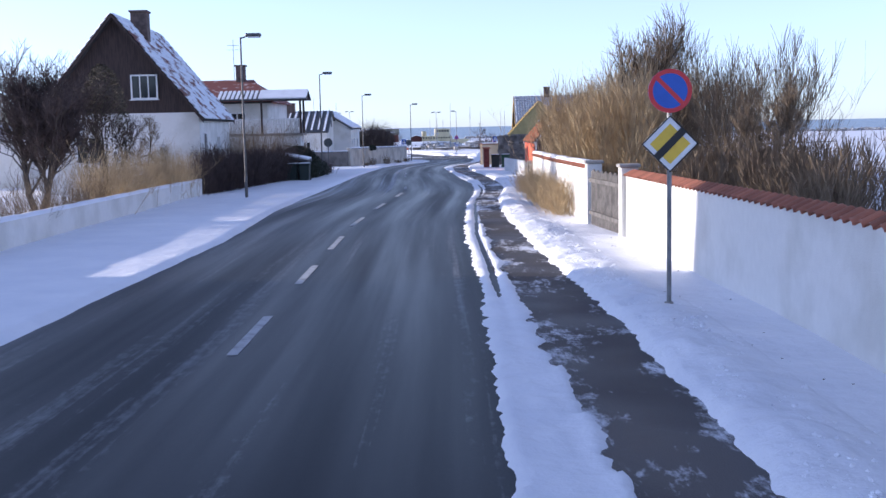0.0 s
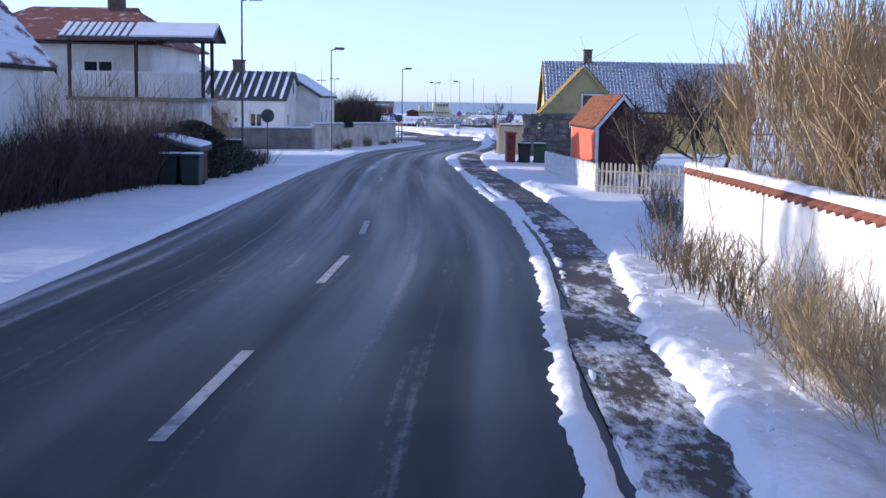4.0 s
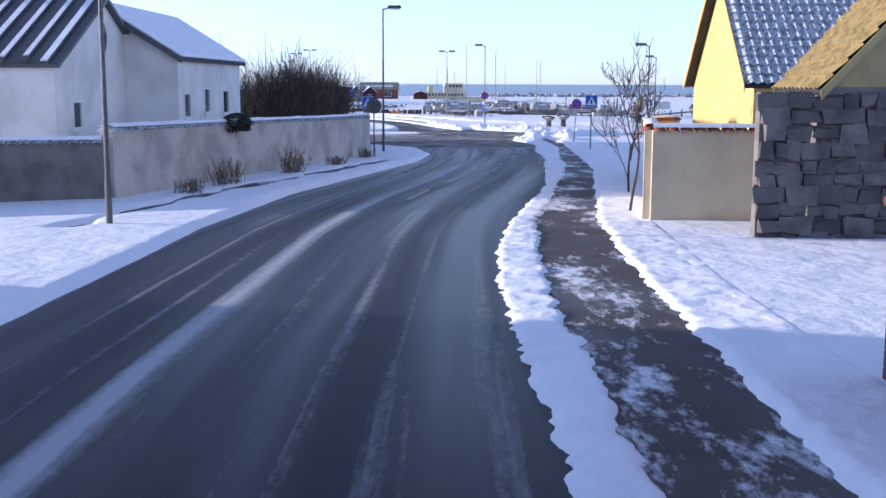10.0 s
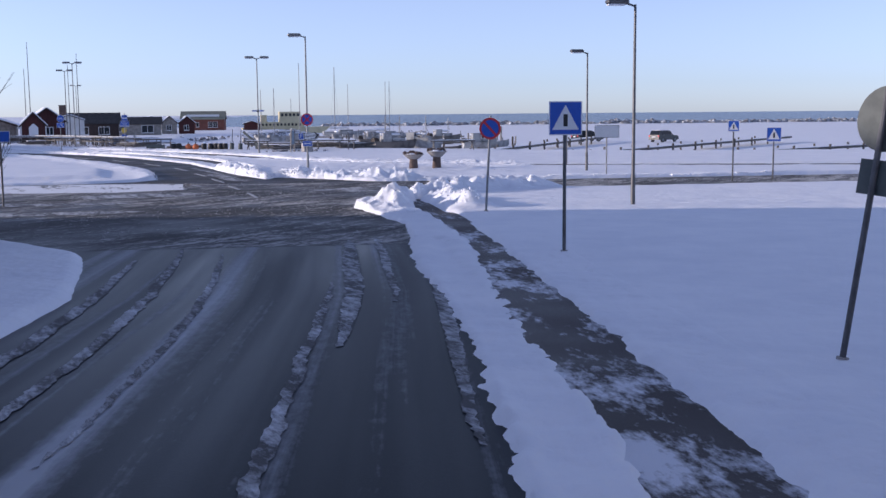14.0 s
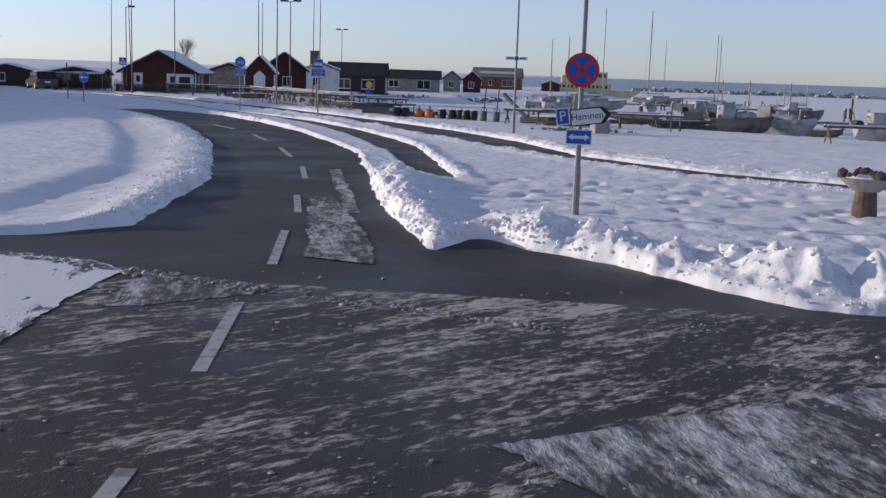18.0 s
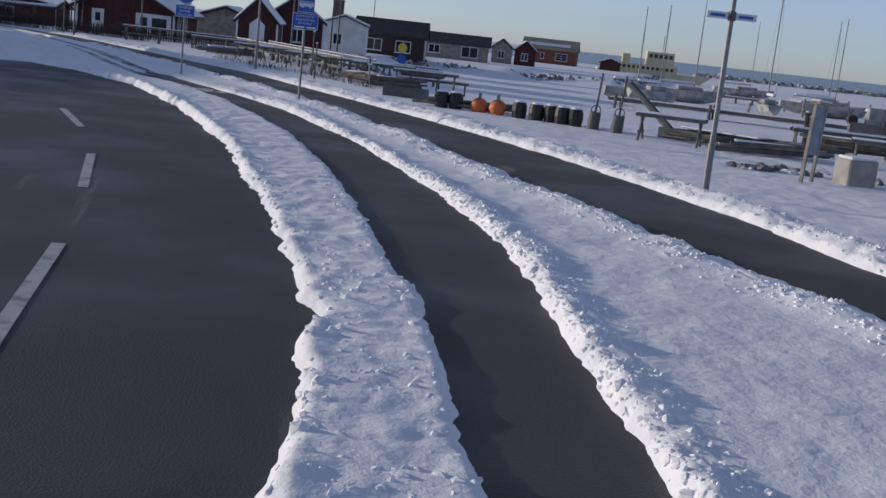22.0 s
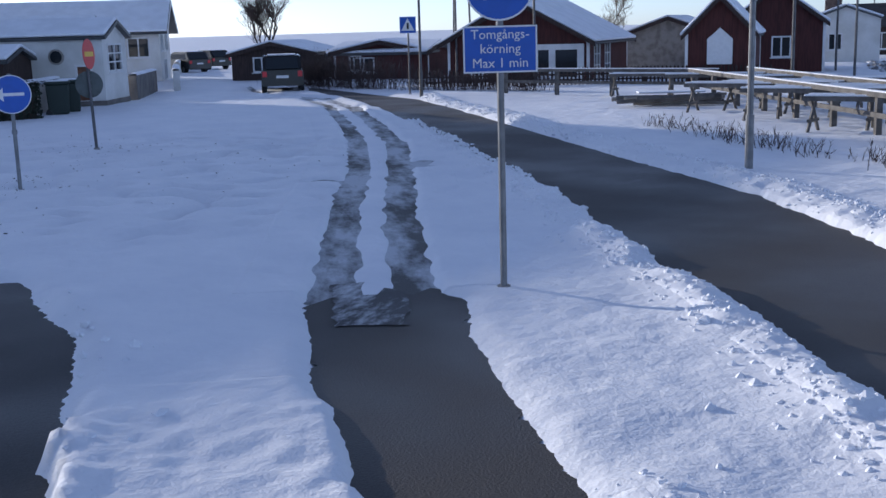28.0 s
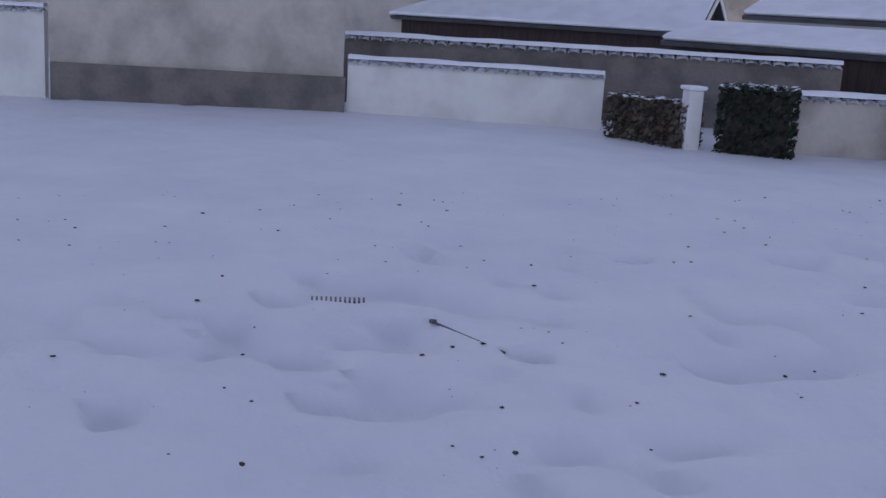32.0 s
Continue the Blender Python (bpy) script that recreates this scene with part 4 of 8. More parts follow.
def veranda_house():
    z = G(-14, 75) - 0.1
    h = thing("house", pose(-20, 73, z), "white two storey house with a roofed balcony and red tiles", "house")
    part("wall", panel(Matrix.Identity(4), 7.6, 5.2, 0.25, [(4.2, 5.2, 1.0, 2.3), (5.0, 6.2, 3.4, 4.5)]), PLASTER, h)
    opening(h, Matrix.Identity(4), (4.2, 5.2, 1.0, 2.3, "w2"))
    opening(h, Matrix.Identity(4), (5.0, 6.2, 3.4, 4.5, "w2"))
    part("wall", panel(pose(7.6, 0.25, 0, 0, 0, 90), 8, 5.2, 0.25, []), PLASTER, h)
    part("wall", panel(pose(0, 8.25, 0, 0, 0, -90), 8, 5.2, 0.25, []), PLASTER, h)
    r = part("roof", slab((-0.4, -0.4, 5.15), (8.0, -0.4, 5.15), (6.0, 4.1, 6.7), (1.6, 4.1, 6.7), 0.08), DARKROOF, h)
    part("roof_tiles", slab((-0.4, -0.42, 5.25), (8.05, -0.42, 5.25), (6.05, 4.1, 6.8), (1.6, 4.1, 6.8), 0.06), REDTILE, r, "dark red clay tiles thinly dusted with snow")
    part("roof", slab((8.0, -0.4, 5.15), (8.0, 8.6, 5.15), (6.0, 4.1, 6.7), (6.0, 4.1, 6.71), 0.08), REDTILE, h)
    part("roof", slab((8.0, 8.6, 5.15), (-0.4, 8.6, 5.15), (1.6, 4.1, 6.7), (6.0, 4.1, 6.7), 0.08), REDTILE, h)
    ch = part("chimney", box(4.9, 5.5, 3.6, 4.2, 6.0, 7.7, 0.02), BRICK, h)
    part("chimney_cap", box(4.82, 5.58, 3.52, 4.28, 7.7, 7.8), BRICK, ch)
    # lower wing with the balcony on top
    part("wing_wall", panel(pose(5.0, -1.2, 0), 4.9, 2.95, 0.25, [(1.0, 2.0, 0.9, 2.1)]), PLASTER, h)
    opening(h, pose(5.0, -1.2, 0), (1.0, 2.0, 0.9, 2.1, "w2"))
    part("wing_wall", panel(pose(9.9, -0.95, 0, 0, 0, 90), 1.2, 2.95, 0.25, []), PLASTER, h)
    part("balcony_floor", box(4.8, 10.1, -1.35, 0.35, 2.95, 3.1), GREYWOOD, h)
    rail = part("balcony_rail", box(4.9, 10.0, -1.32, -1.24, 3.98, 4.06), WHITEWOOD, h)
    for i in range(30):
        part("board", box(4.95 + i * 0.168, 5.09 + i * 0.168, -1.3, -1.27, 3.12, 3.98), PLASTER, rail)
    for x, y in ((4.95, -1.28), (7.45, -1.28), (9.95, -1.28), (9.95, 0.25)):
        part("post", box(x - 0.06, x + 0.06, y - 0.06, y + 0.06, 3.1, 5.3), BROWNWOOD, h)
    vr = part("balcony_roof", slab((4.6, -1.6, 5.3), (10.4, -1.6, 5.3), (10.4, -0.4, 5.85), (4.6, -0.4, 5.85), 0.1), METALROOF, h)
    part("balcony_roof", slab((10.4, 0.8, 5.3), (4.6, 0.8, 5.3), (4.6, -0.4, 5.85), (10.4, -0.4, 5.85), 0.1), METALROOF, h)
    part("roof_snow", slab((7.3, -1.6, 5.38), (10.38, -1.6, 5.38), (10.38, -0.4, 5.93), (7.3, -0.4, 5.93), 0.07), SNOWCAP, vr)
    for i in range(9):
        part("snow_strip", slab((4.65 + i * 0.29, -1.55, 5.36), (4.83 + i * 0.29, -1.55, 5.36), (4.83 + i * 0.29, -0.4, 5.91), (4.65 + i * 0.29, -0.4, 5.91), 0.05), SNOWCAP, vr)
    part("roof_end", prism([(-1.5, 5.22), (0.7, 5.22), (-0.4, 5.8)], 0, 0.06), BROWNWOOD, h).matrix_basis = pose(10.3, 0, 0, 0, 0, 90)
    mast = part("aerial", tube((4.6, 4.6, 6.4), (4.6, 4.6, 9.6), 0.02), STEEL, h)
    for k, zz in enumerate((9.2, 8.9)):
        part("rod", tube((4.2, 4.6, zz), (5.0, 4.6, zz), 0.012), STEEL, mast)


veranda_house()
house("house", "low white house with a snowy roof behind the first garden", pose(-36, 60, G(-30, 60) - 0.1, 0, 0, 6), 12.0, 9.0, 2.6, 4.6, PLASTER, PLASTER, METALROOF, "snow", over=0.3, front=((8, 9.4, 0.9, 2.0, "w2"), (4, 5.4, 0.9, 2.0, "w2")))
# never in view: added left of the street to shade verge and right wall
house("house", "unseen tall white house added to cast shade over the street", pose(-33, 7, G(-30, 10) - 0.1), 8.0, 15.0, 5.2, 8.6, PLASTER, PLASTER, SNOWTILE, over=0.4, right=((2, 3.2, 1, 2.3, "w2"), (6, 7.2, 1, 2.3, "w2"), (10, 11.2, 1, 2.3, "w2")))
# stands out of view, added for its shadow; its length sets the shade line
house("house", "unseen long tall house added to cast shade over the junction", pose(-35, 127.5, G(-30, 135) - 0.1), 9.0, 21.8, 6.2, 9.4, PLASTER, PLASTER, SNOWTILE, over=0.3, right=((3, 4.2, 1, 2.3, "w2"), (8, 9.2, 1, 2.3, "w2"), (14, 15.2, 1, 2.3, "w2")))
house("house", "low dark boarded gable with white bargeboards beside the road", pose(-17.98, 84.44, G(-15, 88) - 0.1, 0, 0, 35), 6.2, 8, 2.2, 5.9, PLASTER, BROWNWOOD, METALROOF, "snow", over=0.5, front=((2.9, 3.7, 3.3, 4.4, "w"),), barge=WHITEWOOD)
D = house("house", "long white plastered house with a dark seamed roof striped by snow", pose(-13.1, 110.7, G(-13, 112) - 0.1, 0, 0, 90), 8.6, 9.2, 3.7, 5.75, PLASTER, PLASTER, METALROOF, "seam", over=0.22,
          front=((1.3, 2.1, 1.75, 2.6, "w"), (6.6, 7.4, 1.75, 2.6, "w")), left=((1.36, 2.0, 1.75, 2.65, "w2"), (3.02, 3.4, 1.9, 2.35, "w"), (3.7, 4.95, 0.3, 2.7, "d"), (5.25, 5.61, 1.9, 2.35, "w"), (6.44, 7.35, 1.65, 2.65, "w2")), chimney=(4.3, 4.1, 0.8, 6.5))
bm = bmesh.new()
bmesh.ops.create_uvsphere(bm, u_segments=20, v_segments=8, radius=1, matrix=pose(4.3, -0.02, 4.5) @ Matrix.Diagonal((0.27, 0.05, 0.45, 1)))
part("oval_window", bm, GLASS, D, "oval gable window")
part("door_lamp", box(3.4, 3.45, -0.1, 0, 2.4, 2.6), DARKSTEEL, D).matrix_basis = pose(0, 8.95, 0, 0, 0, -90)
house("house", "white plastered house with a smooth snow covered roof by the wall", pose(-16.8, 117, G(-13, 122) - 0.15), 5.5, 10, 4.25, 5.95, PLASTER, PLASTER, METALROOF, "snow", over=0.25,
      front=((1.4, 1.9, 1.0, 2.2, "w"),), right=((0.4, 1.3, 2.1, 3.0, "w"), (3.3, 4.2, 2.2, 3.15, "w"), (6.4, 7.5, 2.1, 3.05, "w")), barge=METALROOF)
# orange shed
DARKRED = material("dark red shed boards", (0.07, 0.018, 0.017), 0.85, 0.2, 2.5, 0.2, 20, stretch=(6, 6, 0.6))
house("shed", "small orange red shed with an orange tiled roof behind the fence", pose(5.5, 78.2, G(6, 80) - 0.1, 0, 0, 2), 2.2, 7.8, 2.25, 3.55, DARKRED, DARKRED, ORANGETILE, over=0.18, barge=WHITEWOOD, trim=WHITEWOOD)
house("house", "ochre boarded gable over a dark stone wall, sunlit yellow tiles", pose(4.7, 100, G(6, 100) - 0.1), 5.3, 2.8, 2.9, 5.75, GREYWALL, OCHRE, material("mossy yellow tiles", (0.36, 0.26, 0.1), 0.85, 0.2, 6.0), over=0.12, front=((2.5, 3.9, 3.2, 4.1, "w2"),), barge=OCHRE)
house("house", "large yellow house with a long frosted tile roof", pose(20.5, 110, G(10, 112) - 0.1, 0, 0, 90) @ pose(0, 0, 0), 8.0, 14.5, 3.3, 6.8, YELLOW, YELLOW, GREYTILE, over=0.3, chimney=(4, 11.4, 0.6, 7.6), barge=YELLOW)


def orange_boards():
    """Upright orange boards on the shed's road side."""
    s = thing("shed_cladding", pose(5.5, 78.2, G(6, 80) - 0.1, 0, 0, 2), "orange red painted upright boards on the shed's road side", "cladding")
    for i in range(35):
        y = 0.16 + i * 0.215
        part("board", box(-0.035, -0.004, y, y + 0.2, 0.05, 2.15), ORANGEWOOD, s)


orange_boards()


def stone_facing():
    """Rough field stones laid over the dark gable wall."""
    rng = random.Random(12)
    s = thing("stone_facing", pose(4.5, 100, G(6, 100) - 0.1), "rough dark field stones facing the gable wall", "stone wall")
    z = 0.0
    while z < 2.75:
        hh = rng.uniform(0.2, 0.34)
        x = -0.9 + rng.uniform(-0.1, 0.1)
        while x < 4.9:
            w = rng.uniform(0.22, 0.6)
            d = rng.uniform(0.05, 0.11)
            lo, hi = rng.uniform(-0.05, 0.03), rng.uniform(-0.06, 0.04)
            bm = box(x + 0.01, x + w - 0.01, -d, -0.003, z + 0.012 + lo, z + hh - 0.012 + hi)
            for v in bm.verts:
                v.co += Vector((rng.uniform(-0.05, 0.05), rng.uniform(-0.03, 0.0), rng.uniform(-0.05, 0.05)))
            part("stone", bm, FIELDSTONE, s)
            x += w
        z += hh
    part("mortar_bed", box(-0.9, -0.004, 0.0, 0.3, -0.2, 2.8), GREYWALL, s)
    return s


FIELDSTONE = material("rough dark field stone", (0.14, 0.13, 0.125), 0.95, 0.25, 2.0, 0.5, 25, color2=(0.08, 0.075, 0.072), per_object=0.35)
stone_facing()


def garden_wall(name, label, pts, height, t, mat, cap=None, snowcap=True, tiles=None, drop=0.3, spacing=0.27):
    """A wall along the points; it follows the slope of the ground."""
    w = thing(name, Matrix.Identity(4), label, "wall", kind="structure", at=pts[0][1])
    for (ax, ay), (bx, by) in zip(pts, pts[1:]):
        length = math.hypot(bx - ax, by - ay)
        ang = math.atan2(by - ay, bx - ax)
        n = max(1, int(length / 3))
        for i in range(n):
            f0, f1 = i / n, (i + 1) / n
            x0, y0, x1, y1 = ax + (bx - ax) * f0, ay + (by - ay) * f0, ax + (bx - ax) * f1, ay + (by - ay) * f1
            z0, z1 = G(x0, y0), G(x1, y1)
            nx, ny = -math.sin(ang) * t / 2, math.cos(ang) * t / 2
            bm = bmesh.new()
            vs = [bm.verts.new(v) for v in ((x0 - nx, y0 - ny, z0 - drop), (x1 - nx, y1 - ny, z1 - drop), (x1 + nx, y1 + ny, z1 - drop), (x0 + nx, y0 + ny, z0 - drop), (x0 - nx, y0 - ny, z0 + height), (x1 - nx, y1 - ny, z1 + height), (x1 + nx, y1 + ny, z1 + height), (x0 + nx, y0 + ny, z0 + height))]
            for f in ((0, 3, 2, 1), (4, 5, 6, 7), (0, 1, 5, 4), (1, 2, 6, 5), (2, 3, 7, 6), (3, 0, 4, 7)):
                bm.faces.new([vs[k] for k in f])
            part("stretch", bm, mat, w)
        if tiles:
            k = int(length / spacing)
            for i in range(k):
                f = (i + 0.5) / k
                x, y = ax + (bx - ax) * f, ay + (by - ay) * f
                ob = new("cap_tile", tiles)
                ob.parent = w
                ob.matrix_basis = pose(x, y, G(x, y) + height, 0, 0, math.degrees(ang)) @ Matrix.Diagonal((1, (t + 0.16) / 0.4, 1, 1))
        if snowcap:
            k = max(2, int(length / 0.5))
            bm = bmesh.new()
            rows = []
            for i in range(k + 1):
                f = i / k
                x, y = ax + (bx - ax) * f, ay + (by - ay) * f
                top = 0.06 + 0.05 * float(vnoise(x * 3, y * 3, 1.0))
                hw = t / 2 + 0.03
                nx, ny = -math.sin(ang), math.cos(ang)
                z = G(x, y) + height + (0.06 if tiles else 0.0)
                rows.append([bm.verts.new((x + nx * o, y + ny * o, z + q)) for o, q in ((-hw, 0), (-hw * 0.8, top * 0.8), (0, top), (hw * 0.8, top * 0.8), (hw, 0))])
            for r0, r1 in zip(rows, rows[1:]):
                for i in range(4):
                    bm.faces.new((r0[i], r1[i], r1[i + 1], r0[i + 1]))
            part("snow_cap", bm, SNOWCAP, w, "snow lying along the top", True)
    return w


def cap_tile_mesh(mat, name):
    bm = bmesh.new()
    n = 6
    rows = []
    for y, dz in ((-0.2, -0.06), (0.0, 0.05), (0.2, -0.06)):
        row = []
        for i in range(n + 1):
            a = math.pi * i / n
            row.append(bm.verts.new((0.115 * math.cos(a), y, dz + 0.055 * math.sin(a))))
        rows.append(row)
    for r0, r1 in zip(rows, rows[1:]):
        for i in range(n):
            bm.faces.new((r0[i], r1[i], r1[i + 1], r0[i + 1]))
    me = bpy.data.meshes.new(name)
    bm.to_mesh(me)
    bm.free()
    me.materials.append(mat)
    return me


CAPTILE = cap_tile_mesh(TILE, "cap_tile")
GREYCAP = cap_tile_mesh(GREYTILE, "cap_tile")

garden_wall("wall_1", "low white garden wall with snow on top", [(-9.9, -8), (-10.2, 12), (-10.45, 25), (-11.4, 47), (-11.5, 49.3)], 0.72, 0.3, PLASTER)
garden_wall("wall_2", "dark rough masonry garden wall with tile coping", [(-19.5, 103.2), (-10.7, 107.2)], 1.5, 0.35, GREYWALL, tiles=GREYCAP)
garden_wall("wall_3", "weathered plaster garden wall with snowy tile coping", [(-10.6, 107.3), (-9.15, 115.5), (-6.25, 130.1)], 1.8, 0.35, OLDPLASTER, tiles=GREYCAP)
garden_wall("wall_4", "white rendered garden wall with red tile coping, partly sunlit", [(4.6, 2), (4.42, 13.8), (4.12, 25.2)], 1.55, 0.3, PLASTER, tiles=CAPTILE, snowcap=False)
garden_wall("wall_5", "white rendered garden wall behind brown shrubs, red tile coping", [(3.72, 29.5), (3.5, 38), (3.55, 49)], 1.6, 0.3, PLASTER, tiles=CAPTILE, snowcap=True)
garden_wall("wall_6", "cream and grey rendered wall round a yard, red tile coping", [(7.5, 102.9), (2.2, 103.1), (4.2, 116.0), (5.6, 119)], 1.95, 0.3, CREAM, tiles=CAPTILE)
for x, y, lab in ((4.06, 25.45, "white gate pier of the garden wall"), (3.72, 29.3, "white gate pier with a flat top")):
    p = thing("gate_pier", pose(x, y, G(x, y)), lab, "pier", "gate piers")
    part("shaft", box(-0.2, 0.2, -0.2, 0.2, -0.3, 1.68, 0.02), PLASTER, p)
    part("cap", box(-0.25, 0.25, -0.25, 0.25, 1.68, 1.76, 0.02), CONCRETE, p)
gate = thing("gate", pose(3.95, 25.8, G(4, 27), 0, 0, 96), "dark weathered board gate between white piers", "gate")
for i in range(26):
    part("slat", box(i * 0.124, i * 0.124 + 0.085, -0.03, 0.0, 0.06, 1.5 + 0.03 * math.sin(i * 1.7)), TIMBER, gate)
for zz in (0.35, 1.2):
    part("rail", box(0, 3.2, 0.002, 0.05, zz, zz + 0.1), TIMBER, gate)


def picket_fence(name, label, pts, mat, gap, h):
    f = thing(name, Matrix.Identity(4), label, "fence", at=pts[0][1])
    me = bpy.data.meshes.new("picket")
    bm = prism([(-0.04, 0.02), (0.04, 0.02), (0.04, h - 0.06), (0, h), (-0.04, h - 0.06)], -0.012, 0.012)
    bm.to_mesh(me)
    bm.free()
    me.materials.append(mat)
    for (ax, ay), (bx, by) in zip(pts, pts[1:]):
        length, ang = math.hypot(bx - ax, by - ay), math.atan2(by - ay, bx - ax)
        k = int(length / gap)
        for i in range(k):
            q = (i + 0.5) / k
            x, y = ax + (bx - ax) * q, ay + (by - ay) * q
            ob = new("picket", me)
            ob.parent = f
            ob.matrix_basis = pose(x, y, G(x, y) + 0.05, random.uniform(-1, 1), random.uniform(-2, 2), math.degrees(ang))
        n = max(1, round(length / 2.2))
        for i in range(n + 1):
            x, y = ax + (bx - ax) * i / n, ay + (by - ay) * i / n
            part("post", box(-0.05, 0.05, -0.05, 0.05, -0.2, h - 0.1), mat, f).matrix_basis = pose(x, y, G(x, y), 0, 0, math.degrees(ang)) @ pose(0, 0.07, 0)
        for zz in (0.28, h - 0.25):
            z0, z1 = G(ax, ay) + zz, G(bx, by) + zz
            bm = bmesh.new()
            add_tube(bm, (ax, ay, z0), (bx, by, z1), 0.035, seg=4)
            part("rail", bm, mat, f)
    return f


picket_fence("picket_fence", "white painted picket fence along the footpath", [(3.3, 78.2), (4.0, 66.0)], WHITEWOOD, 0.125, 0.95)
picket_fence("picket_fence", "greying picket fence across the garden corner", [(4.0, 66.0), (9.5, 60.6)], GREYWOOD, 0.17, 1.0)

# dustbins and the brick bin shelter
shel = thing("bin_shelter", pose(2.05, 87.0, G(3, 87)), "dark red brick bin shelter with a tiled top beside the footpath", "shelter")
for i in range(10):
    for j in range(8):
        part("brick", box(0.0 + 0.002, 0.42, j * 0.31 + 0.004 + (i % 2) * 0.02, j * 0.31 + 0.302, i * 0.155 + 0.004, i * 0.155 + 0.15), REDBRICK, shel)
part("core", box(0.02, 0.4, 0.02, 2.48, -0.3, 1.54), REDBRICK, shel)
part("coping", box(-0.06, 0.5, -0.06, 2.56, 1.56, 1.66, 0.02), TILE, shel)


def dustbin(x, y, mat, label, rot=0):
    b = thing("dustbin", pose(x, y, G(x, y) + 0.04, 0, 0, rot), label, "dustbin", "dustbins by the road")
    bm = bmesh.new()
    r = bmesh.ops.create_cube(bm, size=1.0)
    for v in bm.verts:
        s = 0.5 + 0.08 * (v.co.z + 0.5)
        v.co = Vector((v.co.x * s * 2 * 0.55, v.co.y * s * 2 * 0.6, (v.co.z + 0.5) * 0.92 + 0.06))
    bmesh.ops.bevel(bm, geom=list(bm.edges), offset=0.03, segments=1, affect='EDGES')
    part("body", bm, mat, b)
    part("lid", box(-0.35, 0.35, -0.4, 0.38, 0.98, 1.07, 0.03), mat, b)
    part("lid_snow", box(-0.31, 0.31, -0.35, 0.33, 1.07, 1.11, 0.02), SNOWCAP, b)
    for sx in (-0.3, 0.3):
        part("wheel", tube((sx - 0.03, 0.3, 0.1), (sx + 0.03, 0.3, 0.1), 0.1, seg=12), BLACK, b)
    part("handle", tube((-0.28, 0.42, 0.95), (0.28, 0.42, 0.95), 0.02), mat, b)
    return b


dustbin(2.95, 87.5, DARKBIN, "dark green wheeled dustbin beside the brick shelter")
dustbin(3.75, 87.6, GREENBIN, "green wheeled dustbin near the stone wall")
house("shed", "low brown boarded store with a snowy roof by the verge", pose(-11.6, 66.1, G(-10, 66) - 0.1), 2.6, 1.5, 1.4, 1.7, BROWNWOOD, BROWNWOOD, METALROOF, "snow", over=0.15)
dustbin(-9.0, 65.4, DARKBIN, "dark wheeled dustbin, snow on its lid, by the brown store")
dustbin(-9.75, 65.5, DARKBIN, "dark wheeled dustbin standing before the brown store")
dustbin(-11.4, 84.9, DARKBIN, "dark wheeled dustbin by the dark gable")
dustbin(-12.1, 84.6, DARKBIN, "dark wheeled dustbin, snow on its lid")


# ---- street lamps ----
def lamp_post(x, y, h, label, heads=1, rot=0.0, dark=True, group="street lamps"):
    z = S(x, y) - 0.05
    l = thing("street_lamp", pose(x, y, z, 0, 0, rot), label, "street lamp", group)
    mat = DARKSTEEL if dark else STEEL
    part("foot", tube((0, 0, -0.2), (0, 0, 0.9), 0.065, 0.065, 10), mat, l)
    part("pole", tube((0, 0, 0.9), (0, 0, h), 0.05, 0.036, 10), mat, l)
    for s in ((heads,) if heads in (1, -1) else (-1, 1)):
        arm = part("arm", tube((0, 0, h - 0.05), (0.28 * s, 0, h + 0.04), 0.03), mat, l)
        bm = box(0.2 * s if s > 0 else -0.85, 0.85 if s > 0 else -0.2, -0.14, 0.14, h, h + 0.15, 0.05)
        head = part("lamp_head", bm, mat, arm)
        part("lens", box(0.32 if s > 0 else -0.8, 0.8 if s > 0 else -0.32, -0.11, 0.11, h - 0.03, h + 0.01), SIGNWHITE, head)
    return l


for x, y, h, lab in ((-8.62, 45.45, 6.55, "slim grey street lamp in the snowy verge by the hedge"), (-9.03, 74.0, 6.75, "slim grey street lamp beside the dark bushes"), (-8.63, 101.3, 6.5, "slim grey street lamp on the snowy verge near the wall"), (-5.64, 132.3, 6.65, "slim grey street lamp at the end of the garden wall")):
    lamp_post(x, y, h, lab)
lamp_post(9.3, 150.0, 5.7, "slim street lamp in the snow field", rot=180)
lamp_post(13.7, 171.6, 5.7, "slim street lamp in the snow by the harbour", rot=180)
lamp_post(-2.84, 199.2, 6.8, "tall twin headed street lamp by the harbour lane", heads=2, dark=False)
blades = thing("street_name_sign", pose(-2.84, 199.2, S(-2.84, 199.2), 0, 0, 12), "small pale street name blades clamped to the lamp pole", "street sign")
for sx in (-1, 1):
    bl = part("blade", box(0.06 * sx if sx > 0 else -0.44, 0.44 if sx > 0 else -0.06, -0.01, 0.01, 3.02, 3.14, 0.004), SIGNWHITE, blades)
    part("bar", box(0.12 if sx > 0 else -0.38, 0.38 if sx > 0 else -0.12, -0.013, -0.0102, 3.055, 3.105), BLUE, bl, "plain bar in place of writing")
part("clamp", tube((0, 0, 3.0), (0, 0, 3.16), 0.07, seg=10), DARKSTEEL, blades)
lamp_post(-24.0, 240.5, 7.6, "tall twin headed street lamp by the fishing huts", heads=2)
lamp_post(-20.0, 223.5, 7.6, "tall steel street lamp beside the harbour lane", heads=2, dark=False)
lamp_post(-36.5, 239.0, 7.4, "tall dark street lamp at the red huts", rot=30)
lamp_post(-41.9, 250.1, 7.4, "tall street lamp behind the red house", rot=0)
lamp_post(-34.0, 300.0, 8.0, "distant twin headed street lamp on the mole", heads=2)
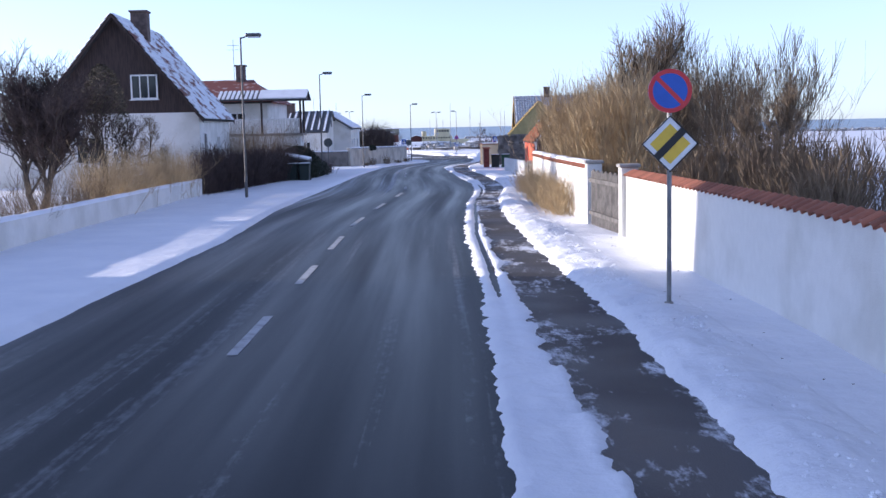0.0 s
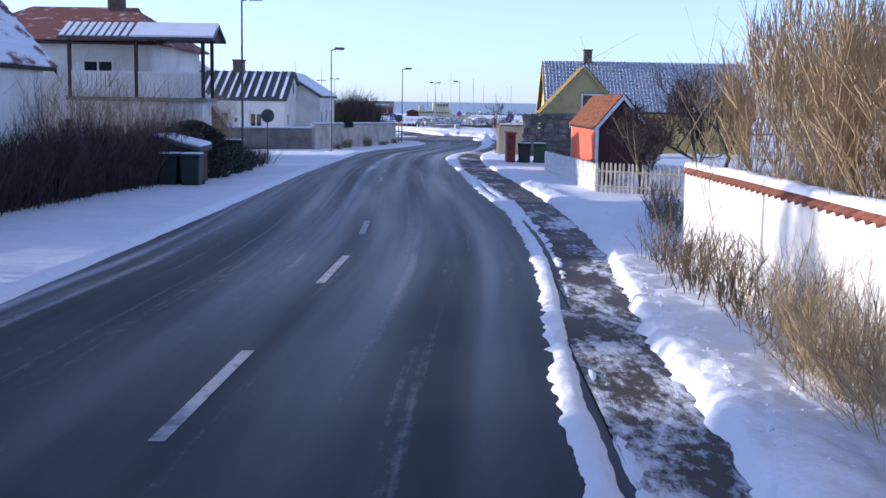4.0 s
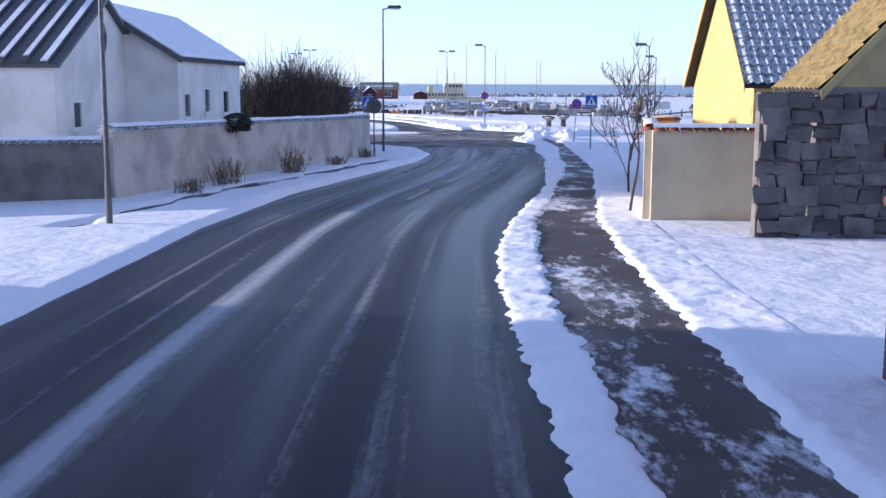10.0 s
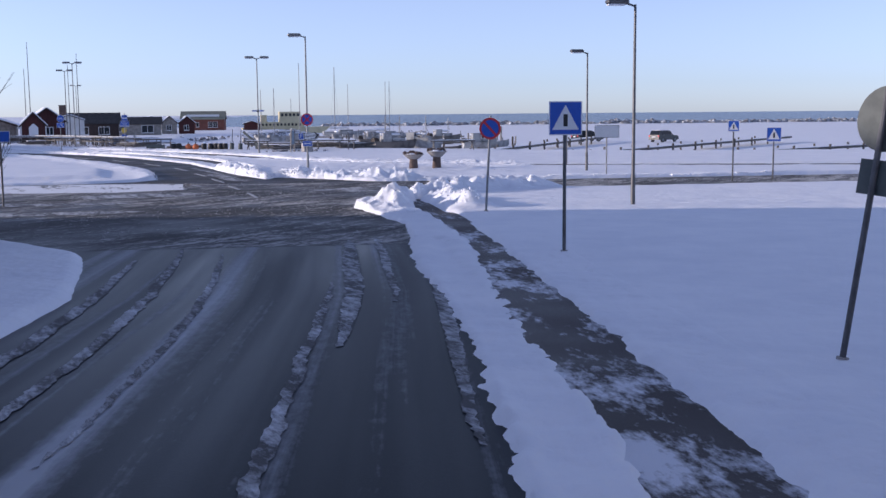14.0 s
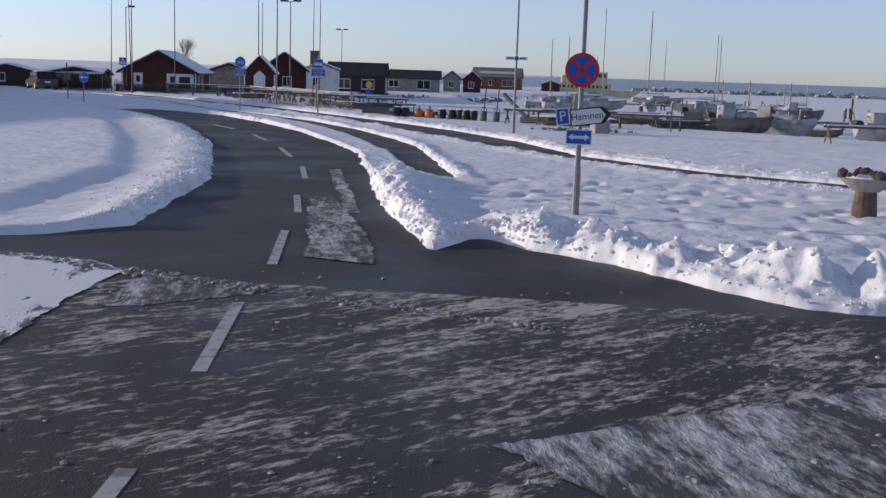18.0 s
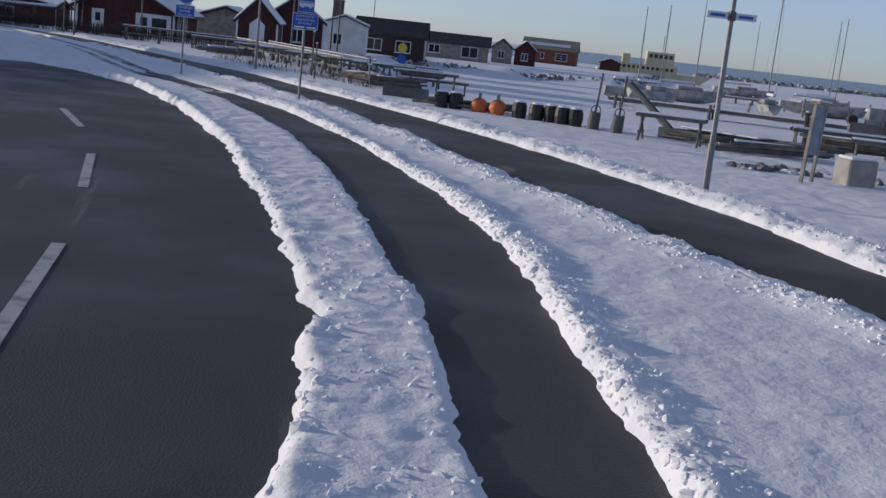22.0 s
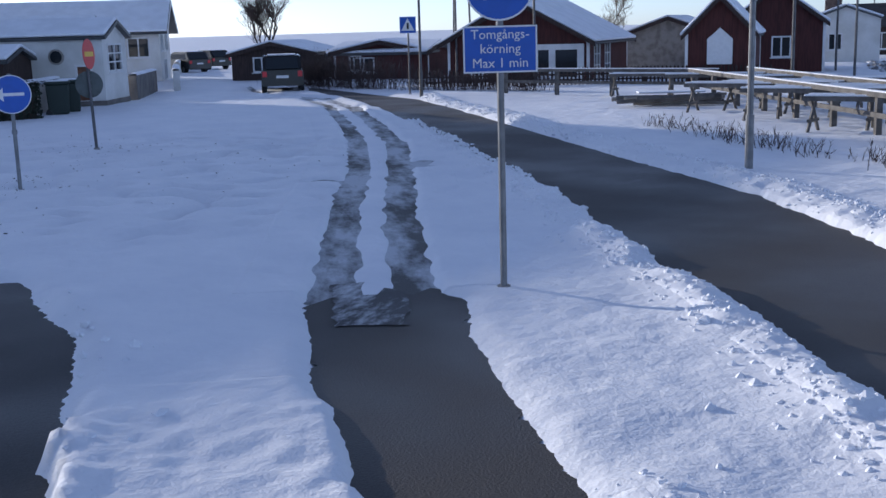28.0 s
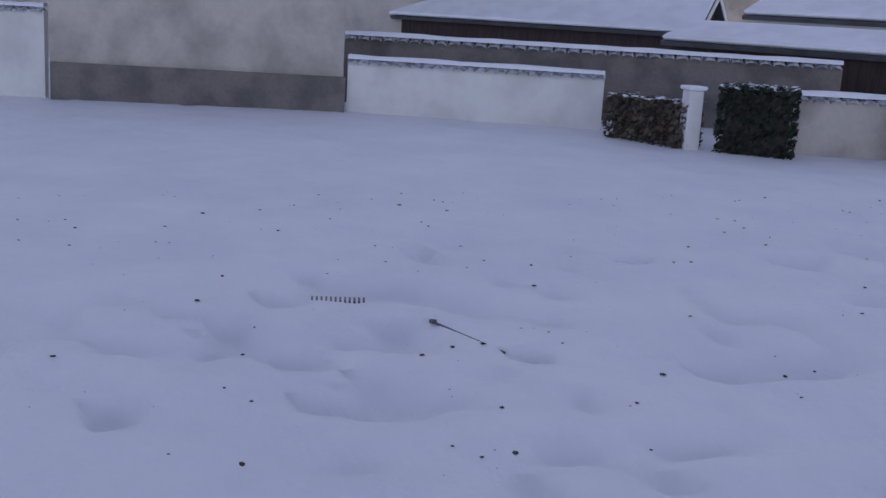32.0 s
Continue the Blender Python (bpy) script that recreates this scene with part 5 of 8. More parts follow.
for x, y, h, lean in ((-42.5, 252.5, 9.5, 3), (-35.8, 246.2, 11.0, 0), (-30.2, 252.0, 11.5, 1), (-25.6, 256.0, 10.5, 0), (-47.0, 258.0, 9.0, -2), (-27.8, 262.0, 9.5, 0), (-33.0, 262.0, 9.0, 0)):
    p = thing("flagpole", pose(x, y, G(x, y) - 0.2, lean, 0, 0), "bare dark flagpole among the huts", "flagpole", "flagpoles")
    part("pole", tube((0, 0, 0), (0, 0, h), 0.06, 0.03), DARKSTEEL, p)
    part("knob", tube((0, 0, h), (0, 0, h + 0.08), 0.05), STEEL, p)


# ---- road signs ----
def disc(r, y0, y1, z, seg=32, x=0.0):
    bm = bmesh.new()
    bmesh.ops.create_cone(bm, cap_ends=True, segments=seg, radius1=r, radius2=r, depth=abs(y1 - y0), matrix=pose(x, (y0 + y1) / 2, z, 90))
    return bm


def ring(r0, r1, y0, y1, z, seg=32, x=0.0):
    bm = bmesh.new()
    rows = []
    for i in range(seg):
        a = 2 * math.pi * i / seg
        rows.append([bm.verts.new((x + r * math.cos(a), y, z + r * math.sin(a))) for r, y in ((r0, y0), (r1, y0), (r1, y1), (r0, y1))])
    for i in range(seg):
        p, q = rows[i], rows[(i + 1) % seg]
        for k in range(4):
            bm.faces.new((p[k], q[k], q[(k + 1) % 4], p[(k + 1) % 4]))
    bmesh.ops.recalc_face_normals(bm, faces=bm.faces)
    return bm


def text_part(name, words, size, x, y, z, mat, parent, tilt=0.0):
    c = bpy.data.curves.new(name, 'FONT')
    c.body = words
    c.size = size
    c.align_x = 'CENTER'
    c.align_y = 'CENTER'
    c.extrude = 0.0015
    c.resolution_u = 2
    tmp = bpy.data.objects.new("tmp", c)
    me = bpy.data.meshes.new_from_object(tmp)
    bpy.data.objects.remove(tmp)
    me.materials.append(mat)
    ob = new(name, me)
    ob.parent = parent
    ob.matrix_basis = pose(x, y, z, 90, tilt, 0)
    return ob


def sign_post(x, y, h, rot, label, lean=(0, 0), r=0.032, name="road_sign", dark=False, group=""):
    s = thing(name, pose(x, y, S(x, y) - 0.06, lean[0], lean[1], 0) @ pose(0, 0, 0, 0, 0, rot), label, "road sign", group)
    part("pole", tube((0, 0, -0.25), (0, 0, h), r, seg=10), DARKSTEEL if dark else STEEL, s)
    part("footing", tube((0, 0, -0.25), (0, 0, 0.08), r + 0.03, seg=10), CONCRETE, s)
    return s


def plate_disc(s, z, r, face, back=None):
    p = part("plate", disc(r, -0.055, -0.045, z), face, s)
    part("bracket", box(-0.05, 0.05, -0.045, 0.04, z - 0.03, z + 0.03), STEEL, p)
    return p


def no_parking(s, z, r, cross=False):
    p = plate_disc(s, z, r, BLUE)
    part("rim", ring(r * 0.8, r, -0.06, -0.0505, z), SIGNRED, p)
    for a in ((45, -45) if cross else (45,)):
        bm = box(-r * 0.82, r * 0.82, -0.0585, -0.0555, -r * 0.1, r * 0.1)
        bmesh.ops.transform(bm, matrix=pose(0, 0, z, 0, a, 0), verts=bm.verts)
        part("bar", bm, SIGNRED, p)
    return p


def plate_rect(s, w, h, z, face, border=SIGNWHITE, x=0.0, edge=0.018, tilt=0.0):
    m = pose(x, 0, z, 0, tilt, 0)
    bm = box(-w / 2, w / 2, -0.055, -0.045, -h / 2, h / 2)
    bmesh.ops.transform(bm, matrix=m, verts=bm.verts)
    p = part("plate", bm, face, s)
    if border:
        bm = bmesh.new()
        e = edge
        add_box(bm, -w / 2, w / 2, -0.059, -0.0555, h / 2 - e, h / 2)
        add_box(bm, -w / 2, w / 2, -0.059, -0.0555, -h / 2, -h / 2 + e)
        add_box(bm, -w / 2, -w / 2 + e, -0.059, -0.0555, -h / 2 + e, h / 2 - e)
        add_box(bm, w / 2 - e, w / 2, -0.059, -0.0555, -h / 2 + e, h / 2 - e)
        bmesh.ops.transform(bm, matrix=m, verts=bm.verts)
        part("border", bm, border, p)
    return p


def shape(points, y0, y1, x, z):
    bm = prism(points, y0, y1)
    bmesh.ops.translate(bm, vec=(x, 0, z), verts=bm.verts)
    return bm


def crossing_sign(x, y, rot, label, h=2.5, size=0.6, group="crossing signs"):
    s = sign_post(x, y, h, rot, label, dark=True, group=group)
    p = plate_rect(s, size, size, h - size / 2, BLUE, SIGNWHITE)
    k = size * 0.4
    part("triangle", shape([(-k, -k * 0.85), (k, -k * 0.85), (0, k)], -0.059, -0.0556, 0, h - size / 2), SIGNWHITE, p)
    part("bar", box(-k * 0.16, k * 0.16, -0.063, -0.0595, h - size / 2 - k * 0.6, h - size / 2 + k * 0.3), BLACK, p)
    return s


s = sign_post(3.02, 14.9, 3.2, 0, "no parking disc over a yellow end of priority diamond")
no_parking(s, 2.92, 0.29)
bm = box(-0.27, 0.27, -0.055, -0.045, -0.27, 0.27)
bmesh.ops.transform(bm, matrix=pose(0, 0, 2.22, 0, 45, 0), verts=bm.verts)
p = part("diamond", bm, SIGNWHITE, s, "yellow and white diamond with black edge")
for a, b, c, d, mm in ((-0.19, 0.19, -0.19, 0.19, SIGNYELLOW),):
    bm = box(a, b, -0.058, -0.0555, c, d)
    bmesh.ops.transform(bm, matrix=pose(0, 0, 2.22, 0, 45, 0), verts=bm.verts)
    part("yellow_field", bm, mm, p)
bm = box(-0.265, 0.265, -0.062, -0.0585, -0.05, 0.05)
bmesh.ops.transform(bm, matrix=pose(0, 0, 2.22), verts=bm.verts)
bmesh.ops.transform(bm, matrix=pose(0, 0, 2.22) @ pose(0, 0, 0, 0, -45, 0) @ pose(0, 0, -2.22), verts=bm.verts)
part("black_band", bm, BLACK, p)
for i in range(4):
    bm = box(-0.27, 0.27, -0.06, -0.0555, 0.252, 0.27)
    bmesh.ops.transform(bm, matrix=pose(0, 0, 2.22) @ pose(0, 0, 0, 0, 45 + 90 * i, 0), verts=bm.verts)
    part("edge", bm, BLACK, p)

# signs seen from behind
for x, y, h, lean, lab in ((-9.87, 84.7, 2.6, (0, 0), "grey back of a round road sign in the snow"), (-5.75, 128.4, 2.55, (0, 0), "grey back of a round road sign at the wall's end")):
    s = sign_post(x, y, h, 180, lab, lean, dark=True, group="signs seen from behind")
    p = part("plate", disc(0.33, -0.055, -0.045, h - 0.33), BACKGREY, s)
    part("stiffener", box(-0.3, 0.3, -0.044, -0.02, h - 0.36, h - 0.3), BACKGREY, p)
s = sign_post(5.1, 126.2, 2.75, 118, "leaning grey road sign with a small plate below it", (0, 8), dark=True)
p = part("plate", disc(0.32, -0.055, -0.045, 2.42), BACKGREY, s)
part("lower_plate", box(-0.2, 0.2, -0.055, -0.045, 1.68, 2.02), BACKGREY, s)

crossing_sign(4.46, 135.6, 0, "blue pedestrian crossing sign in the snow", h=2.75)
crossing_sign(-6.7, 136.0, 4, "blue pedestrian crossing sign by the street lamp", h=2.6)
crossing_sign(19.8, 164.0, -18, "blue pedestrian crossing sign in the snow field", h=2.3)
crossing_sign(14.3, 178.0, -8, "blue pedestrian crossing sign by the harbour", h=2.5)
crossing_sign(17.6, 163.0, -18, "blue direction sign on a thin pole", h=2.6, size=0.45)
crossing_sign(-37.8, 240.2, 28, "blue pedestrian crossing sign at the red huts", h=2.85)
s = sign_post(-9.4, 155.2, 2.6, 10, "low blue road sign beside the junction", dark=True)
plate_rect(s, 0.6, 0.35, 2.3, BLUE)
s = sign_post(13.6, 167.8, 2.3, -8, "white notice board on a pole in the snow", dark=False)
plate_rect(s, 1.1, 0.55, 2.0, SIGNWHITE, STEEL)
s = sign_post(4.75, 148.55, 2.62, -8, "no parking disc, blue with a red ring and slash", (0, 3))
no_parking(s, 2.28, 0.29)

# parking direction sign
s = lamp_post(0.3, 174.1, 6.6, "slim street lamp carrying a no stopping disc and harbour parking arrow", heads=-1, rot=-4, dark=False)
no_parking(s, 2.6, 0.3, True)
pl = plate_rect(s, 0.24, 0.3, 1.78, BLUE, SIGNWHITE, x=-0.3, tilt=-8)
text_part("letter", "P", 0.25, -0.3, -0.062, 1.78, SIGNWHITE, pl, -8)
m = pose(0, 0, 1.78, 0, -8, 0)
bm = prism([(-0.17, -0.15), (0.42, -0.15), (0.55, 0.0), (0.42, 0.15), (-0.17, 0.15)], -0.055, -0.045)
bmesh.ops.transform(bm, matrix=m, verts=bm.verts)
pl = part("arrow_plate", bm, BLACK, s)
bm = prism([(-0.15, -0.13), (0.4, -0.13), (0.5, 0.0), (0.4, 0.13), (-0.15, 0.13)], -0.058, -0.0555)
bmesh.ops.transform(bm, matrix=m, verts=bm.verts)
part("white_field", bm, SIGNWHITE, pl)
bm = prism([(0.36, 0.13), (0.4, 0.13), (0.5, 0.0), (0.4, -0.13), (0.36, -0.13), (0.46, 0.0)], -0.061, -0.0585)
bmesh.ops.transform(bm, matrix=m, verts=bm.verts)
part("chevron", bm, BLACK, pl)
text_part("lettering", "Hamnen", 0.17, 0.13, -0.0605, 1.802, BLACK, pl, -8)
pl = plate_rect(s, 0.46, 0.27, 1.43, BLUE)
part("double_arrow", shape([(-0.19, 0), (-0.1, 0.06), (-0.1, 0.025), (0.1, 0.025), (0.1, 0.06), (0.19, 0), (0.1, -0.06), (0.1, -0.025), (-0.1, -0.025), (-0.1, -0.06)], -0.059, -0.0556, 0, 1.43), SIGNWHITE, pl)

# cycle path sign
s = sign_post(-19.5, 214.75, 3.05, 32, "round blue cycle path sign above a blue idling notice")
p = plate_disc(s, 2.72, 0.3, BLUE)
part("rim", ring(0.285, 0.3, -0.058, -0.0505, 2.72), SIGNWHITE, p)
for cx in (-0.125, 0.125):
    part("wheel", ring(0.066, 0.082, -0.059, -0.0556, 2.68, 20, cx), SIGNWHITE, p)
for a, b in (((-0.125, 2.68), (-0.06, 2.78)), ((-0.06, 2.78), (0.085, 2.78)), ((-0.06, 2.78), (-0.01, 2.68)), ((-0.01, 2.68), (0.085, 2.78)), ((0.125, 2.68), (0.07, 2.83)), ((-0.125, 2.68), (-0.01, 2.68)), ((0.03, 2.83), (0.09, 2.83)), ((-0.09, 2.81), (-0.03, 2.81))):
    d = Vector((b[0] - a[0], 0, b[1] - a[1]))
    n = Vector((-d.z, 0, d.x)).normalized() * 0.007
    part("frame_bar", prism([(a[0] - n.x, a[1] - n.z), (b[0] - n.x, b[1] - n.z), (b[0] + n.x, b[1] + n.z), (a[0] + n.x, a[1] + n.z)], -0.059, -0.0556), SIGNWHITE, p)
pl = plate_rect(s, 0.64, 0.4, 2.18, BLUE, SIGNWHITE, edge=0.014)
for k, w in enumerate(("Tomgångs-", "körning", "Max 1 min")):
    text_part("lettering", w, 0.115, 0, -0.0605, 2.305 - k * 0.122, SIGNWHITE, pl)

# coach parking sign
s = sign_post(-13.47, 208.8, 3.0, 20, "blue coach sign above a blue parking notice on a steel pole", r=0.035)
p = plate_rect(s, 0.45, 0.45, 2.66, BLUE, SIGNWHITE, edge=0.012)
part("coach", shape([(-0.19, -0.07), (0.19, -0.07), (0.19, 0.03), (0.16, 0.07), (-0.17, 0.07), (-0.19, 0.03)], -0.059, -0.0556, 0, 2.66), SIGNWHITE, p)
for i in range(6):
    part("coach_window", box(-0.16 + i * 0.053, -0.12 + i * 0.053, -0.062, -0.0595, 2.675, 2.715), BLUE, p)
for cx in (-0.1, 0.11):
    part("coach_wheel", disc(0.034, -0.062, -0.0556, 2.585, 16, cx), SIGNWHITE, p)
pl = plate_rect(s, 0.7, 0.43, 2.19, BLUE, SIGNWHITE, edge=0.012)
for k, w in enumerate(("Parkering för", "buss hänvisas", "till P-plats")):
    text_part("lettering", w, 0.095, 0, -0.0605, 2.335 - k * 0.097, SIGNWHITE, pl)
for cx, w in ((-0.15, 0.28), (0.17, 0.24)):
    part("bar", box(cx - w / 2, cx + w / 2, -0.0605, -0.0575, 2.01, 2.055), SIGNWHITE, pl)

# keep left sign
s = sign_post(-30.2, 217.65, 1.95, 58, "round blue sign with a white arrow on a grey pole")
p = plate_disc(s, 1.62, 0.31, BLUE)
part("rim", ring(0.295, 0.31, -0.058, -0.0505, 1.62), SIGNWHITE, p)
part("arrow", shape([(-0.24, 0), (-0.12, 0.11), (-0.12, 0.025), (0.2, 0.025), (0.2, -0.025), (-0.12, -0.025), (-0.12, -0.11)], -0.059, -0.0556, 0, 1.62), SIGNWHITE, p)
part("clamp", tube((0, 0, 0.98), (0, 0, 1.05), 0.045, seg=10), STEEL, s)
# no entry sign seen from the side, with a round back below
s = sign_post(-33.33, 221.9, 2.32, 118, "red and yellow no entry disc, seen edge on", (0, -2), dark=True)
p = plate_disc(s, 2.02, 0.31, SIGNRED)
part("bar", box(-0.22, 0.22, -0.06, -0.0555, 1.97, 2.07), SIGNYELLOW, p)
part("back_plate", disc(0.28, 0.045, 0.055, 1.4), BACKGREY, s).matrix_basis = pose(0, 0, 0, 0, 0, -60)
# small white harbour plate
s = sign_post(-14.36, 220.3, 1.15, 15, "small white plate on a low post by the quay")
p = plate_rect(s, 0.22, 0.3, 1.02, SIGNWHITE, STEEL)
part("bar", box(-0.03, 0.03, -0.06, -0.0557, 0.93, 1.12), BLACK, p)
for x, y, h in ((-16.96, 221.9, 1.5), (-17.8, 224.2, 1.9), (3.9, 207.6, 1.5)):
    q = thing("marker_post", pose(x, y, S(x, y) - 0.1), "thin grey post standing in the snow", "post", "marker posts")
    part("pole", tube((0, 0, 0), (0, 0, h), 0.035, 0.03), DARKSTEEL, q)
    part("top", tube((0, 0, h), (0, 0, h + 0.05), 0.045, 0.02), SNOWCAP, q)
# round signs on the mole
s = sign_post(-19.6, 250.0, 2.6, 15, "yellow and blue round signs on one pole by the mole", dark=True)
part("plate", disc(0.3, -0.055, -0.045, 2.3), SIGNYELLOW, s)
part("plate", disc(0.3, -0.055, -0.045, 1.6), BLUE, s)
# notice board by the quay
s = thing("notice_board", pose(-0.5, 203.5, S(-0.5, 203.5), 0, 4, 52), "blue grey notice board under a small roof on two posts", "notice board")
part("board", box(-0.17, 0.17, -0.03, 0.03, 0.6, 1.62, 0.01), material("blue grey notice face", (0.16, 0.22, 0.28), 0.5, 0.1, 5), s)
part("little_roof", box(-0.27, 0.27, -0.13, 0.13, 1.66, 1.72, 0.02), GREYWOOD, s)
part("roof_snow", box(-0.25, 0.25, -0.11, 0.11, 1.72, 1.76, 0.02), SNOWCAP, s)
for cx in (-0.21, 0.21):
    part("post", box(cx - 0.035, cx + 0.035, -0.035, 0.035, -0.2, 1.66), GREYWOOD, s)
s = thing("concrete_block", pose(0.6, 204.2, S(0.6, 204.2) - 0.06, 0, 0, 24), "weathered concrete block with snow on top beside the notice board", "block")
part("block", box(-0.35, 0.35, -0.3, 0.3, 0, 0.62, 0.03), CONCRETE, s)
part("snow_top", box(-0.32, 0.32, -0.27, 0.27, 0.62, 0.68, 0.025), SNOWCAP, s)

# ---- lane dashes ----
PAINT = material("worn white road paint", (0.42, 0.43, 0.44), 0.7, 0.2, 5, color2=(0.2, 0.2, 0.205), lo=0.48, hi=0.68)
dashes = []
for y0, y1 in ((12.7, 15.5), (18.9, 21.6), (24.7, 27.9), (31.2, 34.4), (38.2, 41.4), (46.0, 49.2), (52.7, 55.7), (70.7, 73.7), (77.0, 79.8), (108.5, 111.7), (114.4, 117.1), (119.9, 122.3)):
    dashes.append(((float(lane(y0)), y0), (float(lane(y1)), y1)))
dashes += [((-3.45, 168.0), (-4.15, 171.0)), ((-4.55, 173.2), (-5.3, 175.8)), ((-6.05, 179.2), (-6.95, 182.2)), ((-8.1, 185.2), (-9.4, 188.5)), ((-10.8, 191.6), (-12.2, 194.5)), ((-14.0, 197.6), (-15.8, 200.2)), ((-1.65, 157.5), (-2.1, 160.5)), ((-2.5, 162.8), (-3.1, 165.6))]
for (ax, ay), (bx, by) in dashes:
    d = Vector((bx - ax, by - ay))
    n = Vector((-d.y, d.x)).normalized() * 0.065
    bm = bmesh.new()
    lo = [(ax - n.x, ay - n.y), (bx - n.x, by - n.y), (bx + n.x, by + n.y), (ax + n.x, ay + n.y)]
    top = [bm.verts.new((*(float(v) for v in carry(x, y)), G(x, y) + 0.0085)) for x, y in lo]
    bot = [bm.verts.new((*(float(v) for v in carry(x, y)), G(x, y) + 0.001)) for x, y in lo]
    bm.faces.new(top)
    for i in range(4):
        bm.faces.new((top[i], bot[i], bot[(i + 1) % 4], top[(i + 1) % 4]))
    bmesh.ops.recalc_face_normals(bm, faces=bm.faces)
    tagged(mesh_ob("lane_dash", bm, PAINT), "worn white centre line dash on the asphalt", "road marking", "lane dashes", "structure")

# ---- planters ----
for x, y, hgt in ((7.0, 176.6, 1.0), (5.75, 176.3, 0.85)):
    u = thing("planter", pose(x, y, S(x, y) - 0.05), "round concrete planter on a foot, dead plants under snow", "planter", "planters")
    part("foot", tube((0, 0, 0), (0, 0, hgt * 0.6), 0.24, 0.2, 14), BRICK, u)
    part("bowl", tube((0, 0, hgt * 0.6), (0, 0, hgt * 0.9), 0.25, 0.55, 18), CONCRETE, u)
    bm = bmesh.new()
    for i in range(26):
        a, rr = random.uniform(0, 6.28), random.uniform(0, 0.5)
        bmesh.ops.create_icosphere(bm, subdivisions=1, radius=random.uniform(0.05, 0.12), matrix=pose(rr * math.cos(a), rr * math.sin(a), hgt * 0.92 + random.uniform(0, 0.08)))
    part("plants", bm, DARKTWIG, u)
    part("snow_top", tube((0, 0, hgt * 0.9), (0, 0, hgt * 0.98), 0.42, 0.3, 14), SNOWCAP, u)


# ---- trees, shrubs and hedges ----
def stick_mesh(name, sticks, mat, parent, label="", sides=3):
    """Thin tapered rods, all in one mesh: (start, end, r0, r1)."""
    verts, faces = [], []
    for a, b, r0, r1 in sticks:
        d = (b - a)
        if d.length < 1e-5:
            continue
        d.normalize()
        u = d.cross(Vector((0, 0, 1)) if abs(d.z) < 0.9 else Vector((1, 0, 0))).normalized()
        v = d.cross(u)
        k = len(verts)
        for c, r in ((a, r0), (b, r1)):
            for i in range(sides):
                t = 2 * math.pi * i / sides
                verts.append(c + (u * math.cos(t) + v * math.sin(t)) * r)
        for i in range(sides):
            j = (i + 1) % sides
            faces.append((k + i, k + j, k + sides + j, k + sides + i))
    me = bpy.data.meshes.new(name)
    me.from_pydata([tuple(v) for v in verts], [], faces)
    me.materials.append(mat)
    ob = new(name, me)
    ob.parent = parent
    if label:
        ob["label"] = label
    return ob


def grow(rng, base, direction, length, radius, depth, spread, thick, thin, up=0.15, kids=(3, 5)):
    """Branches by halves: thick ones into one list, twigs into the other."""
    p, d = base.copy(), direction.normalized()
    steps = 3
    for i in range(steps):
        d = (d + Vector((rng.uniform(-1, 1), rng.uniform(-1, 1), rng.uniform(-0.6, 0.8))) * 0.16 + Vector((0, 0, up * 0.3))).normalized()
        q = p + d * (length / steps)
        r0, r1 = radius * (1 - 0.3 * i / steps), radius * (1 - 0.3 * (i + 1) / steps)
        (thick if radius > 0.018 else thin).append((p.copy(), q.copy(), r0, r1))
        p = q
        if depth > 0:
            for _ in range(rng.randint(*kids) if i == steps - 1 else rng.randint(0, 2)):
                side = Vector((rng.uniform(-1, 1), rng.uniform(-1, 1), rng.uniform(-0.35, 0.9)))
                nd = (d * (1 - spread) + side.normalized() * spread + Vector((0, 0, up))).normalized()
                grow(rng, p, nd, length * rng.uniform(0.55, 0.8), max(0.006, radius * rng.uniform(0.42, 0.62)), depth - 1, spread, thick, thin, up, kids)


def bare_tree(x, y, h, label, seed, r=0.12, depth=4, spread=0.55, twig=None, stems=1, group="bare trees", wide=1.0, kids=(2, 4)):
    rng = random.Random(seed)
    t = thing("tree", pose(x, y, S(x, y) - 0.1), label, "tree", group)
    thick, thin = [], []
    for k in range(stems):
        a = 6.28 * k / stems + rng.random()
        d = Vector((math.cos(a) * 0.35 * wide, math.sin(a) * 0.35 * wide, 1)) if stems > 1 else Vector((rng.uniform(-0.1, 0.1), rng.uniform(-0.1, 0.1), 1))
        grow(rng, Vector((0.08 * math.cos(a), 0.08 * math.sin(a), 0)), d, h * 0.36, r, depth, spread, thick, thin, kids=kids)
    stick_mesh("trunk", thick, BARK, t, sides=5)
    stick_mesh("crown", thin, twig or TWIG, t)
    return t


